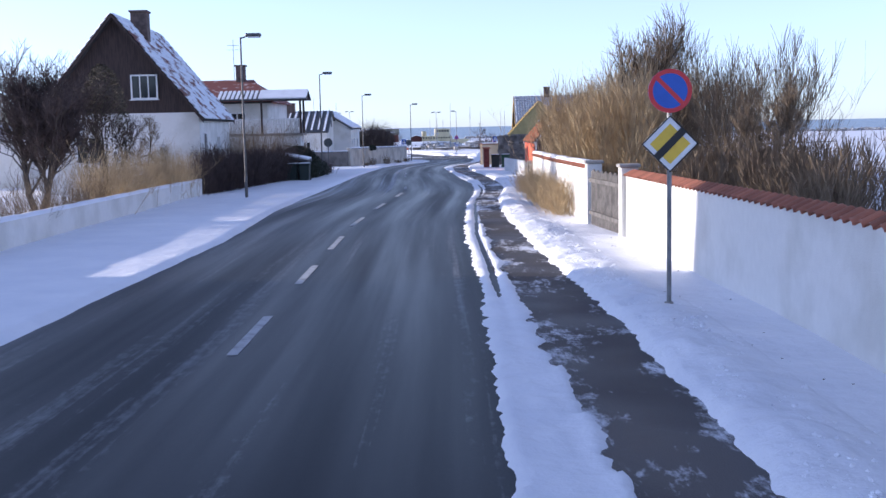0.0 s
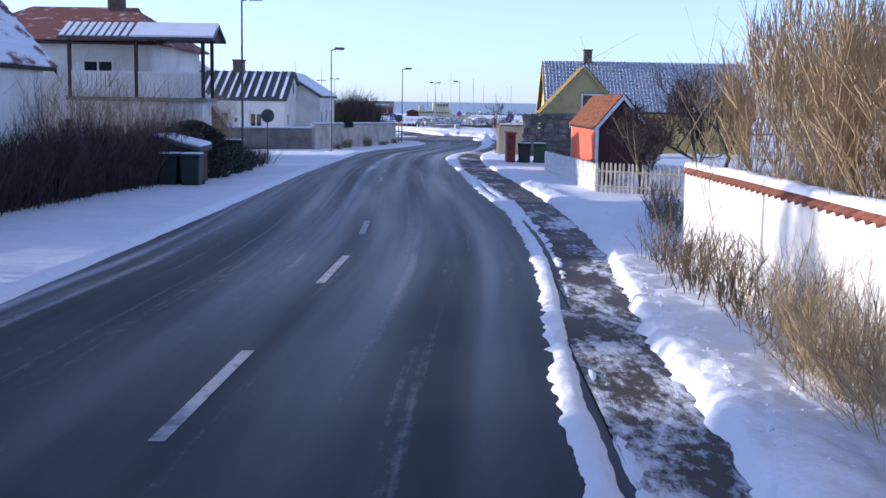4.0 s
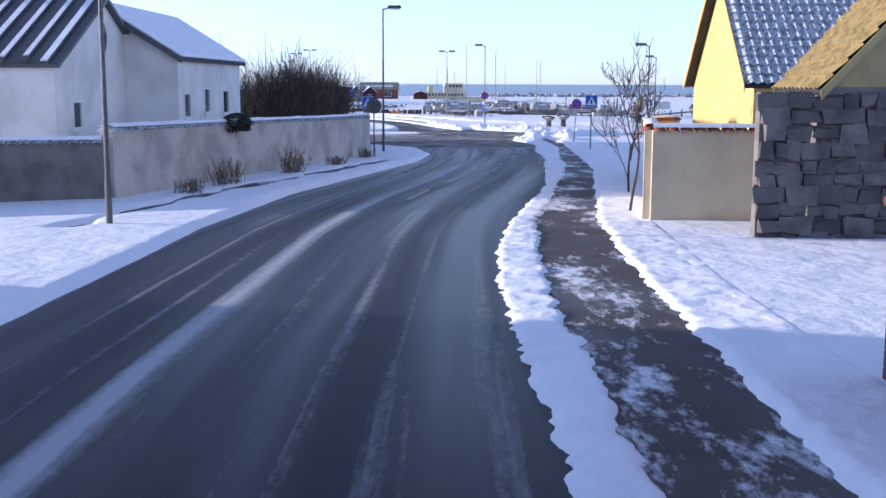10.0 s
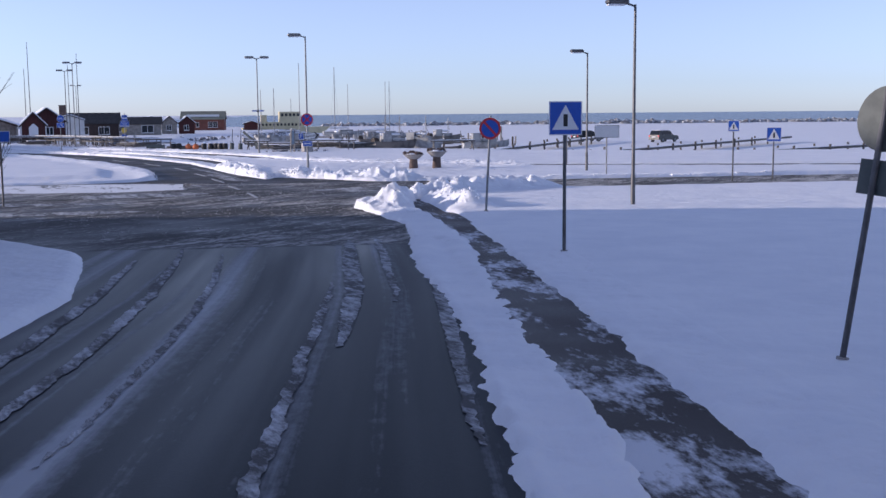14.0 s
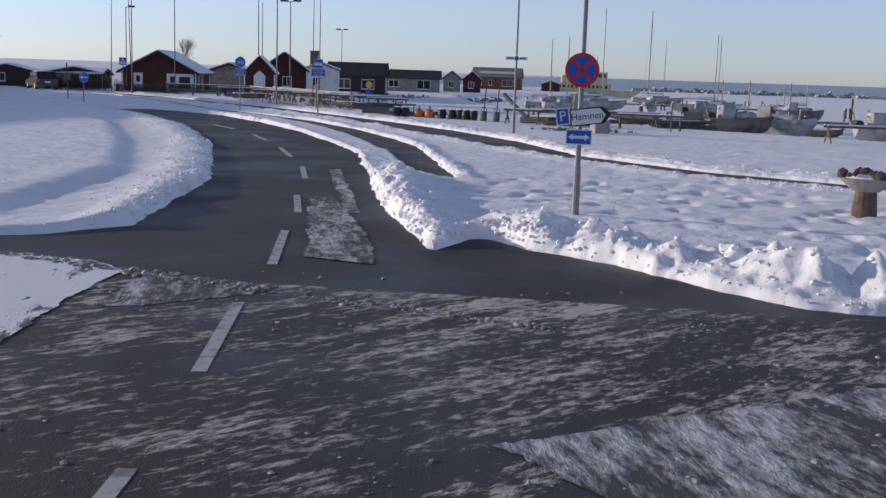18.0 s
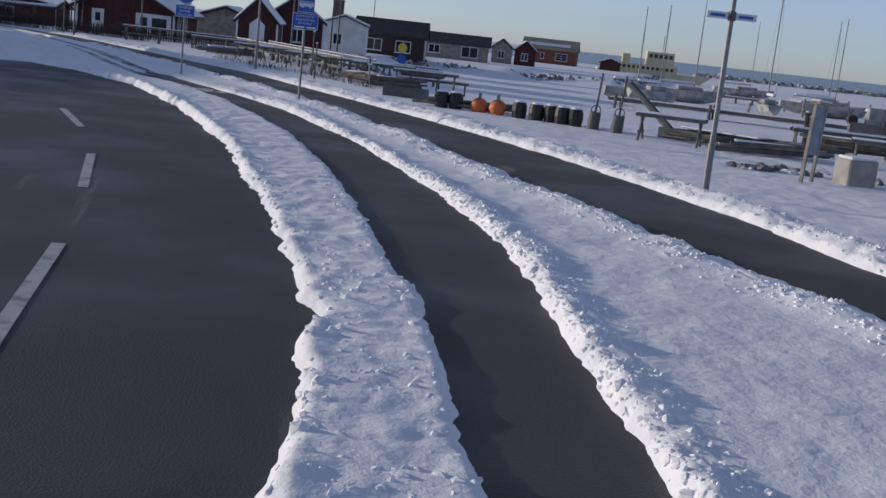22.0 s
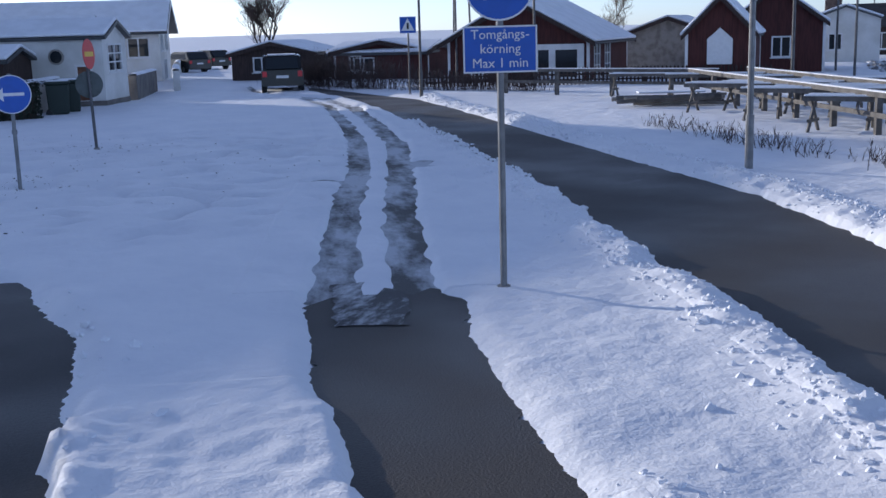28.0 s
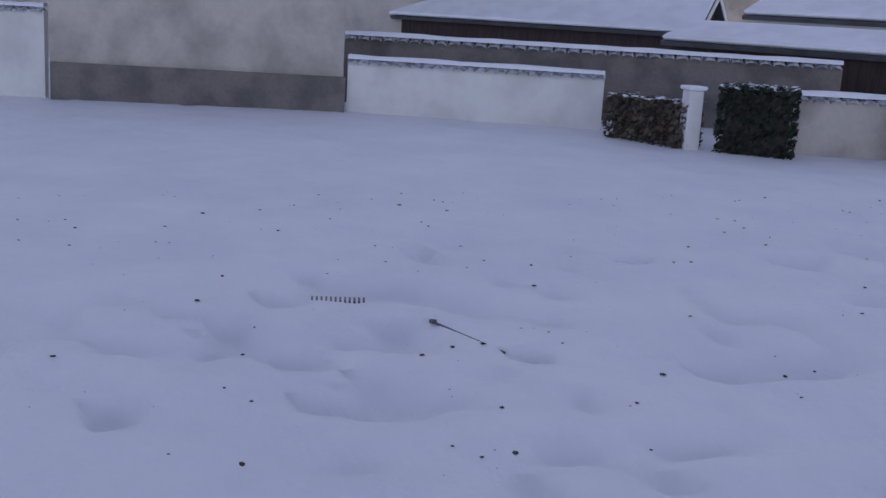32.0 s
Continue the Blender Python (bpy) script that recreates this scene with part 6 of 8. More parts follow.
def shoots(x0, y0, x1, y1, w, h, n, label, mat, seed, name="shrub", lean=0.25, category="shrub", drop=0.0, group="bare shrubs", side_twigs=3, rad=0.006):
    """A thicket of upright bare shoots along a line."""
    rng = random.Random(seed)
    t = thing(name, pose((x0 + x1) / 2, (y0 + y1) / 2, 0), label, category, group)
    sticks, twigs = [], []
    cx, cy = (x0 + x1) / 2, (y0 + y1) / 2
    for _ in range(n):
        f = rng.random()
        x, y = x0 + (x1 - x0) * f + rng.gauss(0, w / 2.6), y0 + (y1 - y0) * f + rng.gauss(0, w / 2.6)
        base = Vector((x - cx, y - cy, G(x, y) + drop))
        hh = h * rng.uniform(0.55, 1.05) * (0.75 + 0.5 * float(vnoise(x * 2, y * 2, 2.2)))
        d = Vector((rng.gauss(0, lean), rng.gauss(0, lean), 1)).normalized()
        p, r = base, rad * rng.uniform(0.8, 1.8)
        for k in range(3):
            q = p + d * hh / 3
            sticks.append((p, q, r * (1 - k * 0.25), r * (1 - (k + 1) * 0.25)))
            for _ in range(side_twigs if k else 1):
                sd = (d + Vector((rng.gauss(0, 0.6), rng.gauss(0, 0.6), 0.4))).normalized()
                s0 = p + (q - p) * rng.random()
                twigs.append((s0, s0 + sd * hh * rng.uniform(0.12, 0.34), r * 0.6, r * 0.25))
            p = q
            d = (d + Vector((rng.gauss(0, 0.2), rng.gauss(0, 0.2), 0.05))).normalized()
    stick_mesh("stem_mass", sticks, mat, t)
    stick_mesh("twig_mass", twigs, mat, t)
    return t


def leafy(x, y, rx, ry, h, n, label, mat, seed, name="shrub", size=0.07, group="evergreen shrubs"):
    """An evergreen bush: many small leaves round an uneven form."""
    rng = random.Random(seed)
    t = thing(name, pose(x, y, S(x, y) - 0.1), label, "shrub", group)
    verts, faces = [], []
    for _ in range(n):
        a, u = rng.uniform(0, 6.28), rng.random()
        z = h * u
        prof = math.sqrt(max(0.02, 1 - (max(0, u - 0.35) / 0.65) ** 2)) * (0.8 + 0.4 * u if u < 0.5 else 1)
        rr = prof * rng.uniform(0.62, 1.05) * (0.8 + 0.4 * float(vnoise(math.cos(a) * 2 + x, math.sin(a) * 2 + z * 1.6, 0.8)))
        c = Vector((rx * rr * math.cos(a), ry * rr * math.sin(a), z))
        n1 = Vector((rng.uniform(-1, 1), rng.uniform(-1, 1), rng.uniform(-0.3, 1))).normalized()
        u1 = n1.orthogonal().normalized() * size * rng.uniform(0.6, 1.3)
        v1 = n1.cross(u1) * 0.55
        k = len(verts)
        verts += [tuple(c - u1), tuple(c - v1), tuple(c + u1), tuple(c + v1)]
        faces.append((k, k + 1, k + 2, k + 3))
    me = bpy.data.meshes.new("foliage")
    me.from_pydata(verts, [], faces)
    me.materials.append(mat)
    ob = new("foliage", me)
    ob.parent = t
    sticks = []
    for i in range(14):
        a = rng.uniform(0, 6.28)
        sticks.append((Vector((0, 0, 0)), Vector((rx * 0.7 * math.cos(a), ry * 0.7 * math.sin(a), h * rng.uniform(0.4, 0.9))), 0.03, 0.008))
    stick_mesh("stem", sticks, BARK, t, sides=4)
    return t


# first garden
bare_tree(-15.0, 39.5, 5.6, "spreading bare dark tree in the garden", 3, 0.13, 5, 0.62, DARKTWIG, stems=2, wide=1.3, kids=(3, 4))
bare_tree(-14.0, 44.4, 5.6, "ivy clad bare tree before the white house", 4, 0.13, 5, 0.6, DARKTWIG, kids=(2, 4))
bare_tree(-12.6, 45.6, 4.0, "bare crooked fruit tree behind the hedge", 5, 0.1, 5, 0.7, TWIG, kids=(2, 4))
bare_tree(-19.5, 33.0, 4.6, "dark bare tree at the garden's edge", 8, 0.12, 5, 0.6, DARKTWIG, kids=(2, 4))
leafy(-14.1, 44.6, 1.15, 1.15, 5.6, 8000, "dense dry ivy mass on a garden tree", material("dry ivy leaves", (0.085, 0.07, 0.045), 0.85, 0.35, 3), 41, size=0.045)
shoots(-10.9, 24, -11.6, 36, 0.6, 1.5, 420, "brown bare hedge above the low wall", TWIG, 11, "hedge", category="hedge", group="hedges")
shoots(-11.7, 35, -11.9, 49, 0.8, 2.0, 900, "straw brown clipped hedge above the white wall", GOLDTWIG, 12, "hedge", category="hedge", group="hedges", side_twigs=4)
shoots(-11.6, 49.5, -10.3, 67.5, 0.75, 1.75, 2600, "dense dark purple brown hedge along the verge", DARKTWIG, 13, "hedge", category="hedge", group="hedges", side_twigs=5, lean=0.15, rad=0.009)
shoots(-12.2, 60, -12.0, 69, 1.4, 3.4, 420, "tall bare shrubs behind the hedge", TWIG, 14)
shoots(-11.0, 68, -10.8, 73, 1.4, 2.9, 260, "bare shrubs at the white house", TWIG, 15)
leafy(-10.0, 69.7, 1.3, 1.75, 2.1, 9500, "dark green rhododendron bush by the verge", EVERGREEN, 42, size=0.062)
leafy(-9.9, 73.0, 1.3, 2.8, 1.35, 4200, "low dark evergreen bushes beside the street lamp", EVERGREEN, 43, size=0.06)
leafy(-11.2, 76.5, 1.2, 2.2, 1.25, 3600, "dark evergreen shrub with snow at its foot", EVERGREEN, 44, size=0.08)
shoots(-9.4, 75, -9.6, 82, 0.7, 0.9, 300, "low dry shrubs by the verge", DARKTWIG, 16)
leafy(-13.6, 83.0, 1.2, 1.2, 1.6, 3000, "snow capped dark yew beside the gable", EVERGREEN, 45, size=0.08)
shoots(-13.6, 86, -12.4, 86.5, 0.9, 3.3, 240, "straw coloured climber on the dark gable", GOLDTWIG, 17)
# over and along the garden wall
for i, (x, y, w) in enumerate(((-8.7, 112.3, 0.9), (-7.6, 117.6, 0.5), (-6.7, 122.5, 0.35), (-6.0, 127.2, 0.3), (-9.1, 109.3, 0.4))):
    shoots(x - 0.2, y - w, x + 0.2, y + w, 0.25, 0.9 if i < 2 else 0.5, 90, "dry shrub against the weathered wall", TWIG, 50 + i)
leafy(-9.0, 114.9, 0.5, 0.7, 0.55, 900, "snowy ivy hanging over the wall", EVERGREEN, 46, size=0.06, name="ivy").matrix_basis = settled(pose(-8.95, 114.9, G(-9, 115) + 1.55))
shoots(-10.9, 131, -9.6, 144, 1.6, 3.7, 2000, "brown bare thicket behind the garden wall", DARKTWIG, 18, rad=0.01, side_twigs=5)
shoots(-13.5, 128, -9.5, 136, 2.0, 3.7, 700, "reddish bare thicket behind the garden wall", TWIG, 19, rad=0.008, side_twigs=4)
# right of the road
shoots(5.6, 33, 4.9, 48, 1.9, 3.6, 700, "tall straw coloured willow shrubs behind the wall", GOLDTWIG, 21, rad=0.0055, side_twigs=5, lean=0.2)
shoots(6.8, 17, 6.4, 32, 1.9, 1.6, 900, "dense brown bare shrubs behind the white wall", TWIG, 22, rad=0.006, side_twigs=6, lean=0.35)
shoots(8.5, 30, 8.0, 45, 2.0, 3.6, 500, "tall bare shrubs in the garden", TWIG, 23, rad=0.007, side_twigs=5)
bare_tree(8.4, 28.5, 3.4, "bare garden tree behind the white wall", 6, 0.06, 5, 0.5, TWIG, kids=(2, 4))
bare_tree(9.2, 20.5, 2.9, "bare garden tree with dense twigs", 7, 0.07, 5, 0.6, TWIG, kids=(2, 4))
bare_tree(6.6, 38.0, 6.6, "tall bare tree above the willow shrubs", 9, 0.12, 5, 0.45, TWIG, kids=(2, 4))
BRIGHTBARK = material("straw brown bark", (0.3, 0.2, 0.1), 0.9, 0.2, 6)
rb = random.Random(404)


def bush(x, y, h, mat, seed, label, stems=7, r=0.022):
    """A many stemmed shrub, its shoots forking into fine twigs."""
    rng = random.Random(seed)
    t = thing("shrub", pose(x, y, G(x, y)), label, "shrub", "twiggy shrubs")
    thick, thin = [], []
    for k in range(stems):
        a = 6.28 * k / stems + rng.random()
        tilt = rng.uniform(0.1, 0.5)
        grow(rng, Vector((0.25 * math.cos(a), 0.25 * math.sin(a), 0)), Vector((math.cos(a) * tilt, math.sin(a) * tilt, 1)), h * rng.uniform(0.36, 0.48), r, 3, 0.38, thick, thin, up=0.25, kids=(3, 5))
    stick_mesh("stem", thick, BRIGHTBARK if mat is GOLDTWIG else BARK, t, sides=4)
    stick_mesh("twig_mass", thin, mat, t)
    return t


for i in range(9):
    bush(5.1 + rb.uniform(-0.3, 0.9), 32.5 + i * 1.9, rb.uniform(3.4, 4.4), GOLDTWIG, 500 + i, "tall straw coloured willow shrub behind the wall")
for i in range(8):
    bush(6.0 + rb.uniform(-0.4, 1.6), 16.5 + i * 1.9, rb.uniform(1.7, 2.3), TWIG, 520 + i, "dense brown bare shrub behind the white wall")
for i in range(4):
    bush(8.6 + rb.uniform(-0.4, 0.9), 32 + i * 4, rb.uniform(4.0, 4.8), TWIG, 540 + i, "tall bare shrub deep in the garden")
shoots(3.15, 32, 2.95, 41, 0.55, 1.2, 1000, "dry straw brown shrubs in front of the wall", GOLDTWIG, 24, side_twigs=5, lean=0.5, rad=0.004)
shoots(3.1, 41, 2.9, 48.5, 0.5, 0.95, 260, "dry brown weeds at the foot of the wall", TWIG, 25)
shoots(4.1, 52.8, 4.5, 57, 0.55, 0.9, 130, "small bare shrub in the snow", TWIG, 27, side_twigs=4, lean=0.35)
bare_tree(5.3, 65.0, 3.4, "small bare fruit tree behind the picket fence", 10, 0.09, 5, 0.65, DARKTWIG, kids=(2, 4))
bare_tree(8.1, 70.0, 4.4, "bare fruit tree beside the orange shed", 12, 0.1, 5, 0.65, DARKTWIG, kids=(2, 4))
bare_tree(7.2, 63.2, 3.8, "bare twiggy tree in the garden corner", 13, 0.09, 5, 0.65, TWIG, kids=(2, 4))
shoots(4.9, 68, 4.9, 78, 0.5, 0.75, 420, "dark bare shrubs behind the picket fence", DARKTWIG, 28, side_twigs=4)
shoots(7.6, 88, 8.5, 97, 0.8, 1.6, 260, "dark bare thicket by the stone wall", DARKTWIG, 29, side_twigs=4)
for k, (x, y, h) in enumerate(((1.97, 104.9, 3.9), (2.65, 109.8, 3.7))):
    bare_tree(x, y, h, "young bare street tree on a thin trunk by the footpath", 60 + k, 0.035, 4, 0.5, DARKTWIG, group="young trees", kids=(2, 3))
# beyond the bend
bare_tree(-62.2, 259.8, 6.4, "bare leafless tree on the street corner", 14, 0.13, 5, 0.5, DARKTWIG, kids=(2, 4))
bare_tree(-56.0, 300.0, 7.0, "broad bare tree behind the huts", 15, 0.13, 5, 0.6, TWIG, kids=(2, 4))
shoots(-18.6, 225.4, -14.0, 219.5, 0.5, 0.42, 170, "low dead brown weeds along the quay", DARKTWIG, 30, lean=0.4)
shoots(-24.5, 230.5, -19.5, 225.5, 0.6, 0.4, 150, "low dead brown weeds beside the lane", DARKTWIG, 31, lean=0.4)
shoots(-40, 243.0, -34, 243.5, 0.7, 1.0, 500, "dark bare hedge before the red house", DARKTWIG, 32, "hedge", category="hedge", group="hedges", side_twigs=4)
shoots(-50.5, 247.2, -41.0, 243.4, 0.9, 1.3, 900, "dark bare hedge before the low huts", DARKTWIG, 33, "hedge", category="hedge", group="hedges", side_twigs=4)


def box_hedge(x0, y0, x1, y1, w, h, label, mat, seed, size=0.06):
    """A clipped hedge: small leaves over and inside a straight body with soft corners."""
    rng = random.Random(seed)
    cx, cy, L = (x0 + x1) / 2, (y0 + y1) / 2, math.hypot(x1 - x0, y1 - y0)
    t = thing("hedge", pose(cx, cy, G(cx, cy) + 0.02, 0, 0, math.degrees(math.atan2(y1 - y0, x1 - x0))), label, "hedge", "clipped hedges")
    verts, faces, sverts, sfaces = [], [], [], []

    def leaf(c, vs, fs, s, up):
        n1 = Vector((rng.uniform(-1, 1), rng.uniform(-1, 1), rng.uniform(-0.6, 1) + up)).normalized()
        u1 = n1.orthogonal().normalized() * s * rng.uniform(0.6, 1.3)
        v1 = n1.cross(u1) * 0.6
        k = len(vs)
        vs += [tuple(c - u1), tuple(c - v1), tuple(c + u1), tuple(c + v1)]
        fs.append((k, k + 1, k + 2, k + 3))

    for _ in range(int(L * (2 * h + w) * 420)):
        x = rng.uniform(-L / 2, L / 2)
        side = rng.random() * (2 * h + w)
        wob = 0.1 * (float(vnoise(x + cx, side * 2 + cy, 0.35)) - 0.5) - abs(rng.gauss(0, 0.05))
        if side < h:
            c = Vector((x, -w / 2 - wob, side))
        elif side < 2 * h:
            c = Vector((x, w / 2 + wob, side - h))
        else:
            c = Vector((x, side - 2 * h - w / 2, h + wob))
        if rng.random() < 0.12:
            c.x = (L / 2 + wob) * rng.choice((-1, 1))
            c.y = rng.uniform(-w / 2, w / 2)
            c.z = rng.uniform(0, h)
        leaf(c, verts, faces, size, 0)
        if c.z > h - 0.06 and rng.random() < 0.35:
            leaf(c + Vector((0, 0, 0.03)), sverts, sfaces, size * 1.2, 2.5)
    for nm, vs, fs, mt in (("foliage", verts, faces, mat), ("snow_dust", sverts, sfaces, SNOWCAP)):
        me = bpy.data.meshes.new(nm)
        me.from_pydata(vs, [], fs)
        me.materials.append(mt)
        new(nm, me).parent = t
    part("stem", box(-L / 2 + 0.12, L / 2 - 0.12, -w / 2 + 0.14, w / 2 - 0.14, -0.1, h - 0.14), BARK, t)
    return t


DRYLEAF = material("dry brown hedge leaves", (0.12, 0.095, 0.07), 0.85, 0.3, 4)
box_hedge(-46.3, 222.3, -44.9, 223.2, 0.6, 0.85, "low dry brown hedge between the yard wall and the pillar", DRYLEAF, 48)
box_hedge(-44.65, 223.5, -43.95, 224.6, 0.7, 1.2, "dark clipped hedge beside the white pillar", EVERGREEN, 49)
box_hedge(-43.75, 226.5, -42.95, 227.95, 0.75, 1.15, "dark clipped hedge below the white house", EVERGREEN, 52)


# ---- street end: white house, yard walls ----
W1_AT = pose(-45.37, 232.6, G(-46, 232) - 0.08, 0, 0, 121.6)
W1 = house("house", "white house with a round window and snowy roof", W1_AT, 2.7, 8.0, 2.6, 3.1, PLASTER, PLASTER, METALROOF, "snow", over=0.2,
           front=((0.5, 2.1, 1.3, 2.3, "w6"),), left=((6.75, 7.35, 0.3, 1.6, "d"),), plinth=GREYWALL)
part("round_window", disc(0.22, -0.05, 0.0, 1.88, 24, 6.14), GLASS, W1, "dark round window").matrix_basis = pose(0, 7.75, 0, 0, 0, -90)
part("round_frame", ring(0.21, 0.27, -0.06, 0.0, 1.88, 24, 6.14), GREYWOOD, W1).matrix_basis = pose(0, 7.75, 0, 0, 0, -90)
house("shed", "low brown boarded outbuilding with a snowy lean roof", W1_AT @ pose(-2.4, 2.5, 0), 2.39, 6.2, 1.9, 2.25, BROWNWOOD, BROWNWOOD, METALROOF, "snow", over=0.22, left=((0.5, 1.35, 0.95, 1.65, "w"), (3.0, 3.85, 0.1, 1.65, "d")))
house("house", "brown gabled house with a snow covered roof behind the wall", pose(-57.0, 229.3, G(-57, 229) - 0.1, 0, 0, 140), 4.2, 13.0, 2.1, 3.2, BROWNWOOD, BROWNWOOD, METALROOF, "snow", over=0.3, front=((1.7, 2.7, 1.0, 2.0, "w2"),), left=((2.0, 3.2, 0.9, 1.9, "w2"),), barge=WHITEWOOD)
garden_wall("wall_7", "low white rendered yard wall with snowy tile coping", [(-49.2, 217.9), (-47.3, 222.5)], 1.1, 0.25, PLASTER, tiles=GREYCAP, spacing=0.2)
garden_wall("wall_8", "white rendered yard wall with snow on top", [(-51.6, 207.0), (-50.45, 212.2)], 1.75, 0.25, PLASTER, tiles=GREYCAP)
garden_wall("wall_9", "grey rendered yard wall, tall and plain", [(-50.4, 212.3), (-49.25, 217.8)], 2.6, 0.3, OLDPLASTER, snowcap=True)
garden_wall("wall_15", "dark grey stone plinth along the foot of the yard wall", [(-50.18, 212.3), (-49.03, 217.8)], 0.8, 0.16, GREYWALL, snowcap=False)
garden_wall("wall_10", "brown masonry back wall with a snowy tile edge", [(-51.3, 218.2), (-48.6, 224.6), (-47.2, 227.6)], 1.5, 0.3, GREYWALL, tiles=GREYCAP)
garden_wall("wall_11", "low yard wall with snow coping under the hedge", [(-44.5, 224.8), (-44.1, 226.5), (-44.3, 228.6), (-46.2, 231.2)], 1.05, 0.25, OLDPLASTER, tiles=GREYCAP)
garden_wall("wall_12", "grey plinth wall along the rising street", [(-47.0, 235.3), (-52.0, 241.0)], 1.0, 0.3, GREYWALL)
p = thing("gate_pillar", pose(-44.85, 223.1, G(-45, 224)), "square white rendered gate pillar", "pillar")
part("shaft", box(-0.14, 0.14, -0.14, 0.14, -0.2, 1.1, 0.02), PLASTER, p)
part("cap", box(-0.18, 0.18, -0.18, 0.18, 1.1, 1.17, 0.02), SNOWCAP, p)
dustbin(-43.75, 229.3, DARKBIN, "dark wheeled dustbin at the white house wall", 140)
dustbin(-44.3, 230.2, DARKBIN, "dark wheeled dustbin below the round window", 140)
house("house", "tall dark fronted house with balconies up the street", pose(-61.2, 250.2, G(-61, 250) - 0.2, 0, 0, 130), 5.0, 9.0, 3.2, 4.7, PLASTER, BROWNWOOD, METALROOF, "snow", over=0.5, front=((0.6, 1.6, 1.9, 2.9, "w2"), (2.6, 3.8, 1.9, 2.9, "w2"), (1.5, 2.8, 0.3, 1.5, "w2")), left=((5.0, 6.2, 1.6, 2.7, "w2"), (7.0, 8.2, 1.6, 2.7, "w2")), barge=WHITEWOOD)
house("house", "pale house with a snowy roof beside the street", pose(-55.2, 240.2, G(-56, 247) - 0.2, 0, 0, 132), 3.2, 6.0, 2.4, 3.7, PLASTER, PLASTER, METALROOF, "snow", over=0.3, front=((1.0, 2.2, 0.9, 2.1, "w2"),), left=((2, 3, 0.9, 2.1, "w2"),))
house("house", "large grey rendered hall with a broad roof behind the yards", pose(-74, 194, G(-70, 215) - 0.1), 11.0, 41.0, 6.3, 9.9, OLDPLASTER, OLDPLASTER, GREYTILE, "plain", over=0.4, right=((4, 5.4, 2.6, 4.0, "w2"), (12, 13.4, 2.6, 4.0, "w2"), (20, 21.4, 2.6, 4.0, "w2"), (28, 29.4, 2.6, 4.0, "w2"), (36, 37.4, 2.6, 4.0, "w2")))
garden_wall("wall_13", "low white street wall with snow on top", [(-51.2, 241.6), (-60.5, 250.6)], 0.95, 0.3, PLASTER)
garden_wall("wall_14", "low white garden wall far up the street", [(-66, 256), (-84, 274)], 0.9, 0.3, PLASTER)

# ---- red huts and harbour buildings ----
H = house("house", "large red boarded house with a white door and snowy roof", pose(-42.4, 250.2, G(-38, 250) - 0.05, 0, 0, 12), 6.6, 8.5, 2.0, 3.75, REDWOOD, REDWOOD, METALROOF, "snow", over=0.45, right=((0.8, 2.0, 0.2, 1.8, "w6"), (3.0, 4.2, 0.2, 1.8, "w6")), barge=BROWNWOOD, trim=WHITEWOOD)
dr = part("door", box(1.05, 1.85, -0.05, 0.0, 0.25, 1.75), WHITEWOOD, H, "white boarded door with a small window")
part("pane", box(1.28, 1.62, -0.06, -0.05, 0.95, 1.5), GLASS, dr)
part("porch_wall", panel(pose(4.0, -0.08, 0), 2.4, 1.75, 0.06, [(0.3, 0.8, 0.4, 1.5), (1.1, 2.1, 0.3, 1.5)]), WHITEWOOD, H, "white glazed porch front")
part("porch_glass", box(4.1, 6.3, -0.04, -0.01, 0.3, 1.6), GLASS, H)
picket_fence("picket_fence", "low dark picket fence before the red house", [(-40.5, 245.0), (-32.5, 249.6), (-27.5, 250.5)], BROWNWOOD, 0.16, 0.75)


def hut(x, y, rot, w, l, eave, ridge, mat, label, roof="snow", gable=None, front=(), trim=None, left=()):
    return house("hut", label, pose(x, y, G(x, y) - 0.1, 0, 0, rot), w, l, eave, ridge, mat, gable or mat, METALROOF if roof == "snow" else DARKROOF, roof, over=0.25, front=front, left=left, barge=BROWNWOOD, trim=trim)


hut(-50.8, 252.4, 20, 5.0, 4.0, 1.6, 2.1, REDWOOD, "low red hut with a snowy roof", front=((0.8, 2.0, 0.6, 1.4, "w2"),), trim=WHITEWOOD)
hut(-56.5, 250.8, 22, 4.6, 5.0, 1.6, 2.15, BROWNWOOD, "low brown hut with a timber porch", front=((1.2, 2.2, 0.6, 1.4, "w2"),))
hut(-46.0, 253.6, 102, 4.0, 5.2, 1.55, 2.0, REDWOOD, "low red shed with a flat snowy roof", left=((1.0, 2.2, 0.5, 1.3, "w2"),))
h2 = hut(-30.9, 250.0, 14, 2.7, 4.0, 2.2, 3.6, REDWOOD, "small dark red hut with a pale board on its front", trim=WHITEWOOD)
part("pale_board", prism([(0.85, 0.9), (1.85, 0.9), (1.85, 1.9), (1.35, 2.35), (0.85, 1.9)], -0.07, -0.02), SIGNWHITE, h2, "pale board with a pointed top")
h3 = hut(-32.2, 259.2, 16, 4.4, 6.0, 2.6, 4.2, REDWOOD, "dark red gabled hut with white corner boards", front=((2.0, 2.9, 0.9, 1.9, "w2"),), trim=WHITEWOOD)
hut(-39.5, 264.0, 10, 4.6, 5.0, 2.2, 3.0, GREYWOOD, "low hut with a snowy sheet roof")
house("hut", "white rendered hut with a broad chimney on its roof", pose(-32.4, 275.0, G(-30, 276) - 0.1, 0, 0, 12), 3.9, 5.0, 2.8, 3.5, PLASTER, PLASTER, METALROOF, "snow", over=0.15, front=((1.0, 1.8, 0.9, 1.9, "w2"),), chimney=(1.2, 1.4, 0.95, 4.7))
